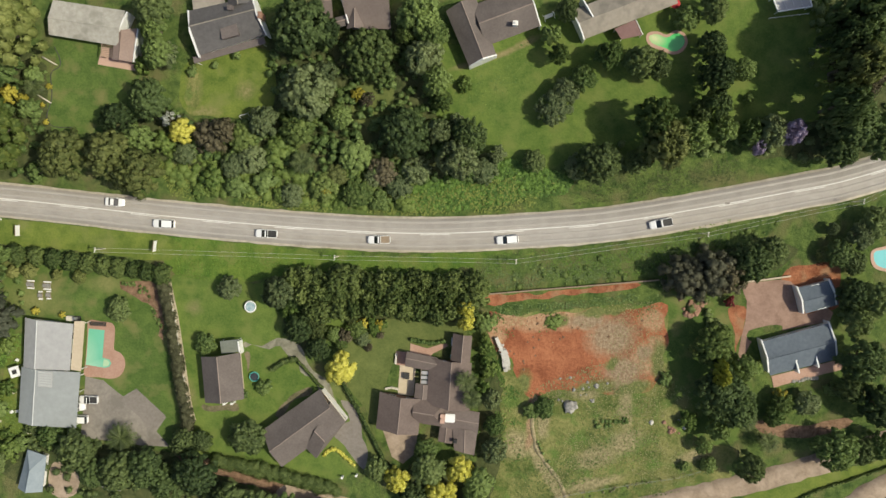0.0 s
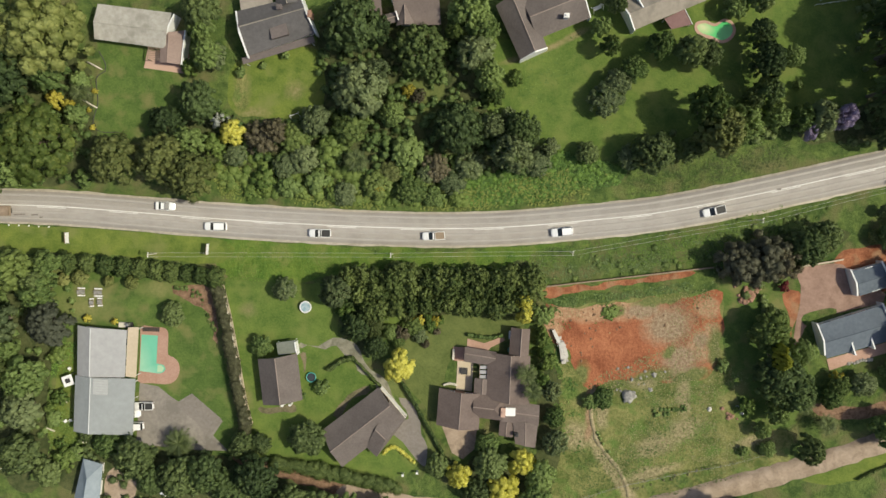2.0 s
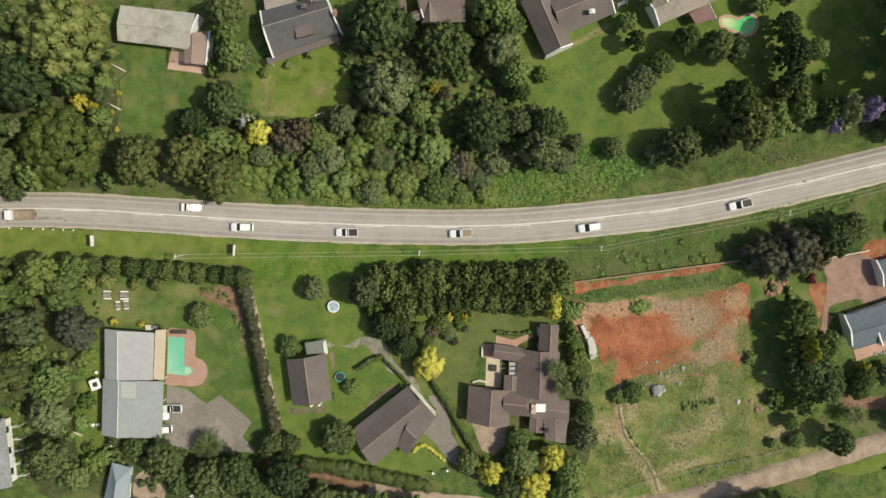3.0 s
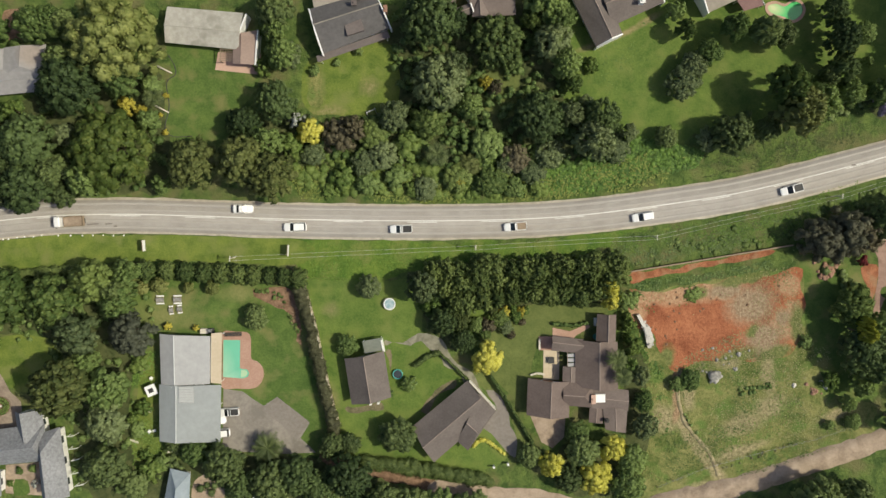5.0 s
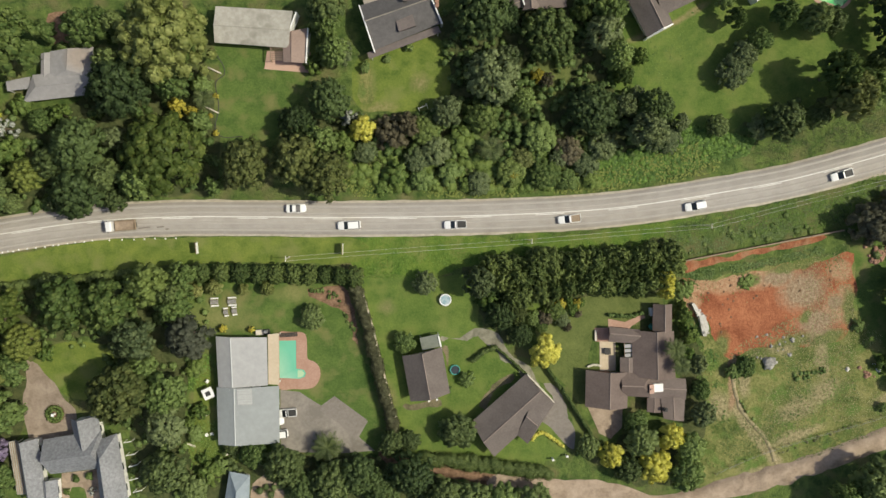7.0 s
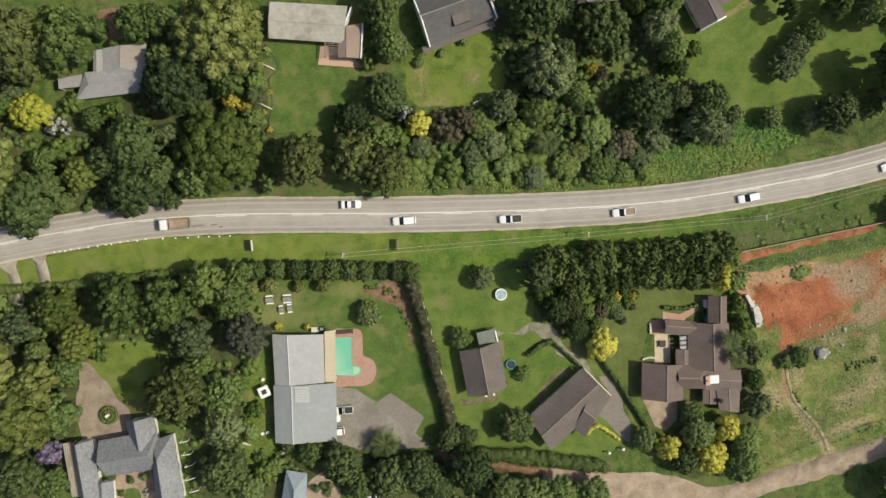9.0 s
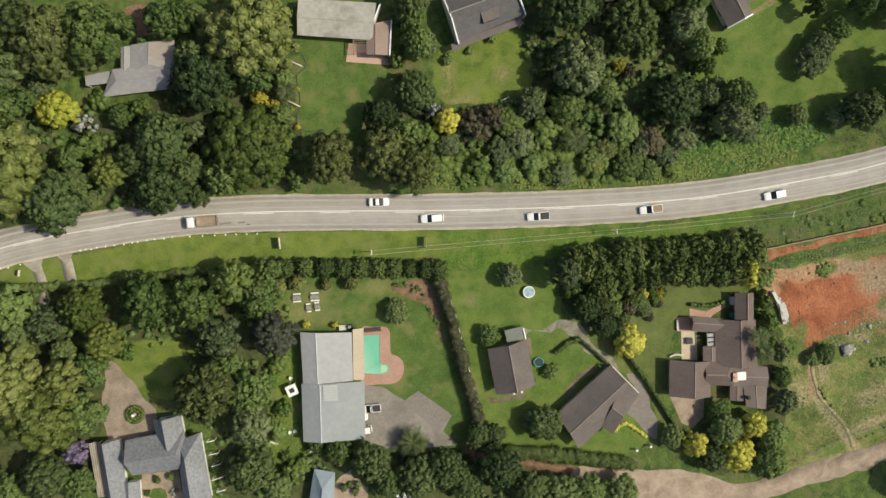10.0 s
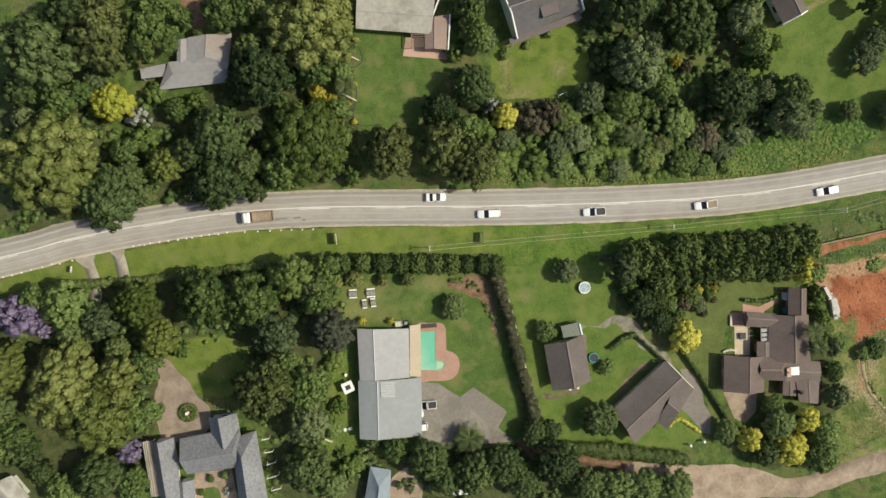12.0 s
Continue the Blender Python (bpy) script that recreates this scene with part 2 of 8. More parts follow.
M_POOL = water("turquoise_pool_water", (0.15, 0.45, 0.31))
M_POOLG = water("green_pool_water", (0.09, 0.47, 0.15))
M_POOLB = water("blue_pool_water", (0.16, 0.50, 0.52))
L_DARK = leafy("dark_green_leaves", (0.047, 0.068, 0.023), (0.158, 0.198, 0.066))
L_DEEP = leafy("deep_green_leaves", (0.03, 0.049, 0.017), (0.098, 0.136, 0.044))
L_BRONZE = leafy("brownish_olive_leaves", (0.046, 0.062, 0.018), (0.145, 0.16, 0.05))
L_FEATHER = leafy("fine_feathery_leaves", (0.04, 0.065, 0.018), (0.115, 0.15, 0.045))
L_CONIFER = leafy("dull_conifer_sprays", (0.052, 0.078, 0.022), (0.16, 0.195, 0.058))
L_MID = leafy("mid_green_leaves", (0.058, 0.094, 0.025), (0.18, 0.234, 0.07))
L_OLIVE = leafy("olive_leaves", (0.049, 0.08, 0.02), (0.164, 0.205, 0.056))
L_PLANE = leafy("yellow_green_plane_leaves", (0.085, 0.106, 0.023), (0.245, 0.258, 0.08))
L_GREY = leafy("grey_green_leaves", (0.06, 0.083, 0.034), (0.176, 0.208, 0.088))
L_BRIGHT = leafy("bright_green_leaves", (0.058, 0.098, 0.02), (0.158, 0.205, 0.05))
L_YELLOW = leafy("yellow_blossom", (0.31, 0.29, 0.035), (0.58, 0.54, 0.12), objects=0.15)
L_PURPLE = leafy("lilac_blossom", (0.15, 0.115, 0.175), (0.3, 0.25, 0.33), objects=0.15)
L_BROWN = leafy("bronze_leaves", (0.056, 0.05, 0.028), (0.138, 0.12, 0.068))
L_RED = leafy("dark_red_leaves", (0.07, 0.012, 0.015), (0.17, 0.035, 0.035))
L_HEDGE = leafy("hedge_leaves", (0.042, 0.066, 0.019), (0.126, 0.158, 0.045))
L_GOLD = leafy("golden_shrub_leaves", (0.22, 0.19, 0.025), (0.46, 0.40, 0.07))
L_WHITE = leafy("white_blossom", (0.12, 0.14, 0.09), (0.55, 0.54, 0.50), objects=0.1)
L_STRAW = leafy("straw_grass", (0.14, 0.135, 0.055), (0.29, 0.265, 0.13))
L_DULL = leafy("dull_hedge_leaves", (0.05, 0.05, 0.024), (0.135, 0.135, 0.065))
M_RIDGE = surface("pale_mortared_ridge", (0.22, 0.17, 0.145), (0.31, 0.25, 0.215), scale=3, rough=0.85, bump=0.2)
M_SEAM = surface("pale_sheet_ridge", (0.45, 0.46, 0.455), (0.56, 0.57, 0.565), scale=2, rough=0.6, bump=0.05)
M_PINK = surface("pinkish_paved_court", (0.22, 0.14, 0.108), (0.325, 0.218, 0.17), scale=2.0, rough=0.9, bump=0.3, bump_size=0.03, wide=0.2, mottle=0.5)
M_GREENROOF = surface("grey_green_sheet", (0.13, 0.145, 0.12), (0.20, 0.215, 0.18), scale=1.5, rough=0.7, bump=0.1, wide=0.3)
L_PALM = leafy("dull_palm_fronds", (0.034, 0.048, 0.016), (0.10, 0.122, 0.04))
M_ROCK = surface("grey_field_rock", (0.20, 0.195, 0.18), (0.40, 0.385, 0.355), scale=2.5, rough=0.9, bump=0.8, bump_size=0.1, mottle=1.5)
M_SHEET = surface("translucent_roof_sheet", (0.335, 0.345, 0.34), (0.41, 0.42, 0.415), scale=2, rough=0.5, bump=0.05)
M_LAWNB = surface("lush_garden_lawn", (0.06, 0.11, 0.019), (0.138, 0.188, 0.04), scale=2.2, rough=0.95, bump=0.8, bump_size=0.1, wide=0.10, stain=0.5, mottle=0.35, third=(0.135, 0.17, 0.042), mottling=0.55)
M_LAWND = surface("dry_olive_lawn", (0.0717, 0.0987, 0.0244), (0.1442, 0.1673, 0.0517), scale=2.2, rough=0.95, bump=0.8, bump_size=0.1, wide=0.10, stain=0.5, mottle=0.35, mottling=0.55)
L_LIME = leafy("lime_yellow_leaves", (0.18, 0.195, 0.022), (0.38, 0.38, 0.062), objects=0.1)
M_GREYROOF = surface("dull_grey_sheet_roof", (0.225, 0.218, 0.22), (0.32, 0.31, 0.312), scale=1.2, rough=0.7, bump=0.1, wide=0.2)
M_MAT = surface("pale_blue_mat", (0.22, 0.34, 0.38), (0.5, 0.56, 0.58), scale=1.5, rough=0.6, bump=0.05, mottle=1.2)
L_FRESH = leafy("fresh_green_leaves", (0.052, 0.076, 0.015), (0.182, 0.205, 0.048))
L_CREEPER = leafy("creeper_leaves", (0.044, 0.09, 0.017), (0.122, 0.198, 0.038))
L_HEATH = leafy("reddish_brown_ground_cover", (0.09, 0.06, 0.035), (0.24, 0.165, 0.105))

L_ASH = leafy("ashen_brown_leaves", (0.055, 0.056, 0.032), (0.125, 0.122, 0.076))
L_PLUM = leafy("dark_grey_green_leaves", (0.028, 0.033, 0.021), (0.085, 0.092, 0.058))
M_PLOT = surface("cleared_red_earth", (0.205, 0.066, 0.03), (0.4, 0.158, 0.078), scale=1.7, rough=0.95, bump=1.0, bump_size=0.25, wide=0.14, stain=0.45, mottle=0.3, mottling=0.7)
# sun-bleached rim, then dead stubble, then greener fringes
blotch(M_PLOT, [((8.66, -21.51), 6.5, 2.2, 12), ((14.5, -21.27), 6.5, 2.6, 12), ((21.51, -20.97), 7, 2.6, 10), ((5.68, -24.66), 2.4, 3.5, 0), ((36.65, -28.23), 4, 4, 0), ((36.96, -20.29), 3.2, 2.6, 0), ((38.09, -25.36), 2.2, 2.4, 0)], (0.30, 0.165, 0.09), (0.44, 0.29, 0.175), edge=0.45)
blotch(M_PLOT, [((29.08, -23.83), 6.5, 5.2, 8), ((31.69, -30.62), 5.0, 3.6, 20), ((23.85, -21.06), 5, 2.0, 10), ((35.73, -26.79), 2.2, 2.0, 0), ((32.49, -33.36), 5, 3.0, 0)], (0.185, 0.13, 0.08), (0.36, 0.275, 0.18), edge=0.55, grain=1.2)
blotch(M_PLOT, [((18.58, -21.32), 2.2, 1.6, 0), ((29.36, -29.35), 2.0, 1.3, 40), ((27.38, -18.75), 7, 1.2, 10), ((39.24, -28.34), 2.5, 5, 0), ((34.24, -34.25), 5, 2, 15), ((26.0, -34.86), 6, 2.2, 20), ((11.33, -34.85), 2.0, 4.0, -25)], (0.07, 0.105, 0.028), (0.19, 0.195, 0.07), edge=0.45)
# trodden and sun-dried places of the field
blotch(M_FIELD, [((27.59, -48.78), 6.0, 2.8, 20), ((32.78, -38.68), 1.8, 6, 5), ((32.94, -45.44), 5, 3, 30), ((24.23, -35.38), 4, 2.2, 0), ((16.24, -42.73), 1.8, 4, 0), ((26.92, -54.48), 8, 1.5, 18), ((47.14, -46.99), 5, 1.6, 20), ((18.51, -62.5), 7, 2, 15), ((11.1, -47.25), 4, 4, 0)], (0.17, 0.155, 0.075), (0.36, 0.305, 0.17), edge=0.6)
blotch(M_LAWN, [((-90.65, -23.15), 9, 4, 0), ((-75.57, -19.13), 6, 2.5, 0)], (0.15, 0.165, 0.055), (0.20, 0.205, 0.075), edge=0.9, grain=0.3)
blotch(M_LAWNB, [((-56.81, -22.76), 2.5, 2.2, 0), ((-57.01, -40.85), 1.6, 4, 10)], (0.14, 0.15, 0.05), (0.20, 0.19, 0.085), edge=0.9, grain=0.3)
blotch(M_POOL, [((-79.0, -34.66), 2.6, 5.5, 0), ((-78.16, -36.22), 3.8, 1.7, 0)], (0.27, 0.52, 0.38), (0.30, 0.55, 0.41), edge=0.95, wander=0.3, grain=0.0)
blotch(M_POOLG, [((33.71, 35.83), 2.8, 1.8, -20)], (0.52, 0.56, 0.30), (0.58, 0.62, 0.36), edge=0.9, wander=0.3, grain=0.0)
blotch(M_FIELD, [((14.73, -48.36), 2.6, 1.5, -60), ((16.33, -51.28), 3.4, 1.5, -52), ((18.41, -54.12), 3.4, 1.5, -50), ((20.5, -56.96), 3.4, 1.5, -48), ((22.36, -59.19), 3.0, 1.5, -45)], (0.20, 0.17, 0.085), (0.38, 0.32, 0.18), edge=0.6, wander=1.4, grain=0.9, size=0.7)
blotch(M_FIELD, [((14.13, -35.79), 3.0, 1.1, 95), ((13.72, -39.07), 3.4, 0.85, 94), ((13.54, -42.61), 3.4, 0.85, 88), ((13.83, -45.95), 3.0, 0.95, 75)], (0.24, 0.15, 0.085), (0.36, 0.25, 0.15), edge=0.6, wander=0.7, grain=0.6, size=0.7)
blotch(M_GREYROOF, [((-113.19, 29.07), 3.6, 3.4, 0)], (0.26, 0.22, 0.195), (0.31, 0.265, 0.235), edge=0.6, wander=0.8, grain=0.5)
M_WING = surface("faded_pinkish_roof_tile", (0.215, 0.155, 0.13), (0.32, 0.24, 0.205), scale=2.6, rough=0.8, bump=0.4, bump_size=0.05, wide=0.22, stain=0.6)
M_TANROOF = surface("weathered_tan_grey_roof", (0.225, 0.20, 0.165), (0.325, 0.29, 0.245), scale=1.2, rough=0.8, bump=0.15, wide=0.15, third=(0.20, 0.18, 0.15))
M_REDROOF = surface("dull_red_porch_roof", (0.155, 0.085, 0.08), (0.225, 0.135, 0.125), scale=1.5, rough=0.7, bump=0.1, wide=0.3)
M_BOXROOF = surface("brown_grey_dormer_roof", (0.115, 0.095, 0.09), (0.165, 0.14, 0.13), scale=2.0, rough=0.75, bump=0.2, bump_size=0.03, wide=0.25)
M_RED = surface("red_canvas", (0.36, 0.03, 0.035), (0.46, 0.05, 0.05), scale=2, rough=0.8, bump=0)
blotch(M_LAWNB, [((-2.04, 29.34), 5.5, 0.9, 18), ((4.05, 31.61), 5.5, 0.9, 24), ((8.42, 33.9), 4.0, 0.9, 28)], (0.20, 0.17, 0.075), (0.27, 0.23, 0.115), edge=0.8, wander=0.8, grain=0.5, size=0.5)
blotch(M_VERGE, [((4.51, 23.23), 3.4, 3.0, 0), ((6.48, 18.26), 5.0, 2.5, 0), ((0.94, 26.44), 2.5, 2.5, 0), ((-58.27, 21.78), 2.2, 4.6, 0), ((-56.21, 17.21), 5, 1.6, 0), ((-47.5, 21.97), 2.5, 2.5, 0)], (0.15, 0.155, 0.05), (0.245, 0.22, 0.10), edge=0.9, wander=3.0, grain=0.9)
M_LANE = surface("pale_grey_dusty_drive", (0.25, 0.22, 0.18), (0.36, 0.325, 0.275), scale=1.6, rough=0.95, bump=0.5, bump_size=0.04, wide=0.2, mottle=0.5)
M_LANEB = surface("grey_green_gravel", (0.15, 0.145, 0.105), (0.27, 0.255, 0.195), scale=1.6, rough=0.95, bump=0.5, bump_size=0.04, wide=0.3, mottle=0.6)
M_BLUEROOF = surface("pale_blue_painted_roof", (0.19, 0.23, 0.26), (0.26, 0.305, 0.34), scale=1.2, rough=0.6, bump=0.1, wide=0.3)
M_GRAVEL = surface("brownish_gravel", (0.20, 0.155, 0.12), (0.32, 0.26, 0.205), scale=2.0, rough=0.95, bump=0.6, bump_size=0.04, wide=0.15, mottle=0.35)
L_TURF = leafy("lush_verge_blades", (0.058, 0.115, 0.014), (0.112, 0.17, 0.028), islands=0.25, objects=0.0)
L_BALL = leafy("pale_olive_clipped_leaves", (0.1, 0.12, 0.033), (0.215, 0.22, 0.072))
M_VERGEB = surface("lush_rough_verge", (0.055, 0.118, 0.016), (0.14, 0.2, 0.033), scale=1.8, rough=0.95, bump=1.0, bump_size=0.2, wide=0.1, stain=0.5, mottle=0.4, third=(0.15, 0.185, 0.045), mottling=0.7)



# ---- mesh helpers ----
def link_mesh(name, me, mats, parent):
    for m in (mats if isinstance(mats, (list, tuple)) else (mats,)):
        me.materials.append(m)
    ob = new(name, me)
    ob.parent = parent
    return ob


def part(name, bm, material, parent=None, label="", smooth=False):
    """One bmesh as one mesh object under a thing or a part."""
    me = bpy.data.meshes.new(name)
    bm.to_mesh(me)
    bm.free()
    if smooth:
        me.polygons.foreach_set("use_smooth", [True] * len(me.polygons))
    ob = link_mesh(name, me, material, parent)
    return tagged(ob, label) if label else ob


def arrays(name, verts, faces, material, parent=None, normals=None):
    """A mesh from numpy arrays of vertices and equal-sided faces; normals, where given, round the shading of foliage."""
    me = bpy.data.meshes.new(name)
    k = faces.shape[1]
    me.vertices.add(len(verts))
    me.vertices.foreach_set("co", np.ascontiguousarray(verts, dtype=np.float32).ravel())
    me.loops.add(faces.size)
    me.loops.foreach_set("vertex_index", np.ascontiguousarray(faces, dtype=np.int32).ravel())
    me.polygons.add(len(faces))
    me.polygons.foreach_set("loop_start", np.arange(0, faces.size, k, dtype=np.int32))
    me.update(calc_edges=True)
    if normals is not None:
        me.polygons.foreach_set("use_smooth", np.ones(len(faces), dtype=bool))
        me.normals_split_custom_set_from_vertices(normals.tolist())
    return link_mesh(name, me, material, parent)


def thing(name, label, category, x=0.0, y=0.0, z=0.0, turn=0.0, group="", kind=""):
    ob = new(name)
    ob.matrix_basis = pose(x, y, z, 0, 0, turn)
    return tagged(ob, label, category, group, kind)


def box(bm, x0, y0, z0, x1, y1, z1, bevel=0.0):
    vs = [bm.verts.new(p) for p in ((x0, y0, z0), (x1, y0, z0), (x1, y1, z0), (x0, y1, z0), (x0, y0, z1), (x1, y0, z1), (x1, y1, z1), (x0, y1, z1))]
    fs = [bm.faces.new([vs[i] for i in q]) for q in ((3, 2, 1, 0), (4, 5, 6, 7), (0, 1, 5, 4), (1, 2, 6, 5), (2, 3, 7, 6), (3, 0, 4, 7))]
    if bevel:
        bmesh.ops.bevel(bm, geom=list({e for f in fs for e in f.edges}), offset=bevel, segments=2, affect="EDGES")
    return bm


def prism(bm, points, z0, z1):
    """A closed slab over a polygon, which may be concave."""
    low = [bm.verts.new((x, y, z0)) for x, y in points]
    high = [bm.verts.new((x, y, z1)) for x, y in points]
    n = len(points)
    top = bm.faces.new(high)
    bm.faces.new(low[::-1])
    for i in range(n):
        bm.faces.new((low[i], low[(i + 1) % n], high[(i + 1) % n], high[i]))
    bmesh.ops.recalc_face_normals(bm, faces=bm.faces)
    bmesh.ops.triangulate(bm, faces=[f for f in bm.faces if len(f.verts) > 4])
    return bm


def tube(bm, p, q, r0, r1=None, sides=8):
    p, q = Vector(p), Vector(q)
    m = Matrix.Translation((p + q) / 2) @ (q - p).to_track_quat("Z", "Y").to_matrix().to_4x4()
    bmesh.ops.create_cone(bm, cap_ends=True, segments=sides, radius1=r0, radius2=r0 if r1 is None else r1, depth=(q - p).length, matrix=m)
    return bm


def spline(points, step=2.0, closed=False):
    """Catmull-Rom through points of the plan."""
    pts = [np.array(p, dtype=float) for p in points]
    n = len(pts)
    out = []
    for i in range(n if closed else n - 1):
        if closed:
            a, b, c, d = pts[i - 1], pts[i], pts[(i + 1) % n], pts[(i + 2) % n]
        else:
            b, c = pts[i], pts[i + 1]
            a = pts[i - 1] if i else 2 * b - c
            d = pts[i + 2] if i + 2 < n else 2 * c - b
        k = max(2, int(np.linalg.norm(c - b) / step))
        for j in range(k):
            t = j / k
            out.append(0.5 * (2 * b + (c - a) * t + (2 * a - 5 * b + 4 * c - d) * t * t + (3 * b - a - 3 * c + d) * t ** 3))
    if not closed:
        out.append(pts[-1])
    return np.array(out)


def ragged(points, amount, step=1.2, seed=1):
    """A closed outline with an uneven edge."""
    s = spline(points, step, True)
    rnd = np.random.default_rng(seed)
    wob = np.convolve(np.r_[rnd.normal(size=len(s)), np.zeros(2)], [0.5, 1, 0.5], "same")[:len(s)] * amount
    d = np.roll(s, -1, 0) - np.roll(s, 1, 0)
    d /= np.maximum(np.linalg.norm(d, axis=1, keepdims=True), 1e-6)
    return [tuple(p) for p in s + np.stack([d[:, 1], -d[:, 0]], 1) * wob[:, None]]


def patch(name, points, z, material, label, category, thick=0.3, smooth=True, uneven=0.12, seed=1):
    """A sheet of ground cover over an outline, sunk into the ground, its top at z."""
    out = ragged(points, uneven, seed=seed) if smooth else [tuple(p) for p in points]
    ob = part(name, prism(bmesh.new(), out, z - thick, z), material)
    return tagged(ob, label, category, kind="structure")


def strip(name, line, half, z, material, label, category, kind="structure", offset=0.0, parent=None, thick=0.2, uneven=0.0, seed=1):
    """A band of constant width along a line of the plan."""
    d = np.gradient(line, axis=0)
    d /= np.linalg.norm(d, axis=1, keepdims=True)
    nrm = np.stack([-d[:, 1], d[:, 0]], 1)
    rnd = np.random.default_rng(seed)
    a = line + nrm * (offset + half + rnd.normal(size=(len(line), 1)) * uneven)
    b = line + nrm * (offset - half + rnd.normal(size=(len(line), 1)) * uneven)
    n = len(line)
    verts = np.concatenate([np.c_[a, np.full(n, z)], np.c_[b, np.full(n, z)], np.c_[a, np.full(n, z - thick)], np.c_[b, np.full(n, z - thick)]])
    i = np.arange(n - 1)
    quads = np.concatenate([np.stack([i + n, i + n + 1, i + 1, i], 1), np.stack([i, i + 1, i + 2 * n + 1, i + 2 * n], 1), np.stack([i + n + 1, i + n, i + 3 * n, i + 3 * n + 1], 1)])
    ob = arrays(name, verts, quads, material, parent)
    return tagged(ob, label, category, kind=kind) if label else ob


def inside(poly, pts):
    """Which of pts lie inside the polygon."""
    poly = np.asarray(poly)
    hit = np.zeros(len(pts), bool)
    x, y = pts[:, 0], pts[:, 1]
    for (x0, y0), (x1, y1) in zip(poly, np.roll(poly, -1, 0)):
        cross = (y0 > y) != (y1 > y)
        hit ^= cross & (x < (x1 - x0) * (y - y0) / (y1 - y0 + 1e-12) + x0)
    return hit


# ---- foliage ----
def leaf_quads(rnd, centres, normals, size, droop=0.35):
    """A pointed leaf spray at each centre, facing about along its normal."""
    n = len(centres)
    nrm = normals + rnd.normal(size=(n, 3)) * droop
    nrm /= np.linalg.norm(nrm, axis=1, keepdims=True)
    t = np.cross(nrm, rnd.normal(size=(n, 3)))
    t /= np.linalg.norm(t, axis=1, keepdims=True)
    b = np.cross(nrm, t)
    s = (size * rnd.uniform(0.6, 1.4, n))[:, None]
    verts = np.stack([centres - t * s, centres + b * s * 0.55 - t * s * 0.1 + nrm * s * 0.12, centres + t * s, centres - b * s * 0.55 - t * s * 0.1 + nrm * s * 0.12], 1).reshape(-1, 3)
    return verts, np.arange(4 * n).reshape(n, 4)


ICO = bmesh.new()
bmesh.ops.create_icosphere(ICO, subdivisions=1, radius=1.0)
ICO_V = np.array([v.co[:] for v in ICO.verts])
ICO_F = np.array([[v.index for v in f.verts] for f in ICO.faces])
ICO.free()


def lobed(rnd, lobes, count, size, droop, low=-0.35, dome=0.0, spread=(0.74, 1.16)):
    """Leaves over the outside of many lobes (x, y, z, radius, flatness), with a dim heart in each."""
    lobes = np.asarray(lobes)
    weight = lobes[:, 3] ** 2
    pick = rnd.choice(len(lobes), count, p=weight / weight.sum())
    d = rnd.normal(size=(count, 3))
    d /= np.linalg.norm(d, axis=1, keepdims=True)
    d[:, 2] = np.where(d[:, 2] < low, -d[:, 2], d[:, 2])
    r = lobes[pick, 3] * rnd.uniform(*spread, count)
    flat = np.stack([np.ones(count), np.ones(count), lobes[pick, 4]], 1)
    c = lobes[pick, :3] + d * r[:, None] * flat
    verts, quads = leaf_quads(rnd, c, d / flat, size, droop)
    hv = (lobes[:, None, :3] + ICO_V[None] * (lobes[:, 3] * 0.88)[:, None, None] * np.stack([np.ones(len(lobes)), np.ones(len(lobes)), lobes[:, 4]], 1)[:, None]).reshape(-1, 3)
    hf = (ICO_F[None] + (np.arange(len(lobes)) * len(ICO_V))[:, None, None]).reshape(-1, 3)
    tris = np.concatenate([quads[:, [0, 2, 1]], quads[:, [0, 3, 2]], hf + len(verts)])
    soft = d + rnd.normal(size=d.shape) * 0.2
    if dome:
        out = c - (0.0, 0.0, 0.15)
        soft = soft + out / np.maximum(np.linalg.norm(out, axis=1, keepdims=True), 1e-6) * dome
    soft[:, 2] += 0.15
    normals = np.concatenate([np.repeat(soft, 4, axis=0), np.tile(ICO_V, (len(lobes), 1))])
    normals /= np.linalg.norm(normals, axis=1, keepdims=True)
    return np.concatenate([verts, hv]), tris, normals


def crown_lobes(rnd, style, n, lobe):
    """Lobes of a crown one metre in radius and one metre high above its base."""
    out = []
    for i in range(n):
        a, q = i * 2.39996 + rnd.uniform(-0.5, 0.5), math.sqrt((i + 0.5) / n)
        r = rnd.uniform(*lobe)
        if style == "round":
            q *= rnd.uniform(0.78, 0.95)
            z = 0.22 + 0.56 * math.sqrt(max(0, 1 - q * q)) + rnd.uniform(-0.07, 0.07)
        elif style == "spread":
            q *= rnd.uniform(0.7, 1.0)
            z = 0.35 + 0.38 * (1 - q * q) + rnd.uniform(-0.12, 0.12)
        elif style == "tall":
            q *= rnd.uniform(0.72, 0.95)
            z = 0.18 + 0.72 * (1 - q) ** 0.7 + rnd.uniform(-0.05, 0.05)
        else:
            q *= rnd.uniform(0.6, 1.05)
            z = 0.3 + 0.45 * (1 - q * q) + rnd.uniform(-0.2, 0.2)
        out.append((q * math.cos(a), q * math.sin(a), z, r, rnd.uniform(0.6, 0.85)))
    return out


KINDS = {}


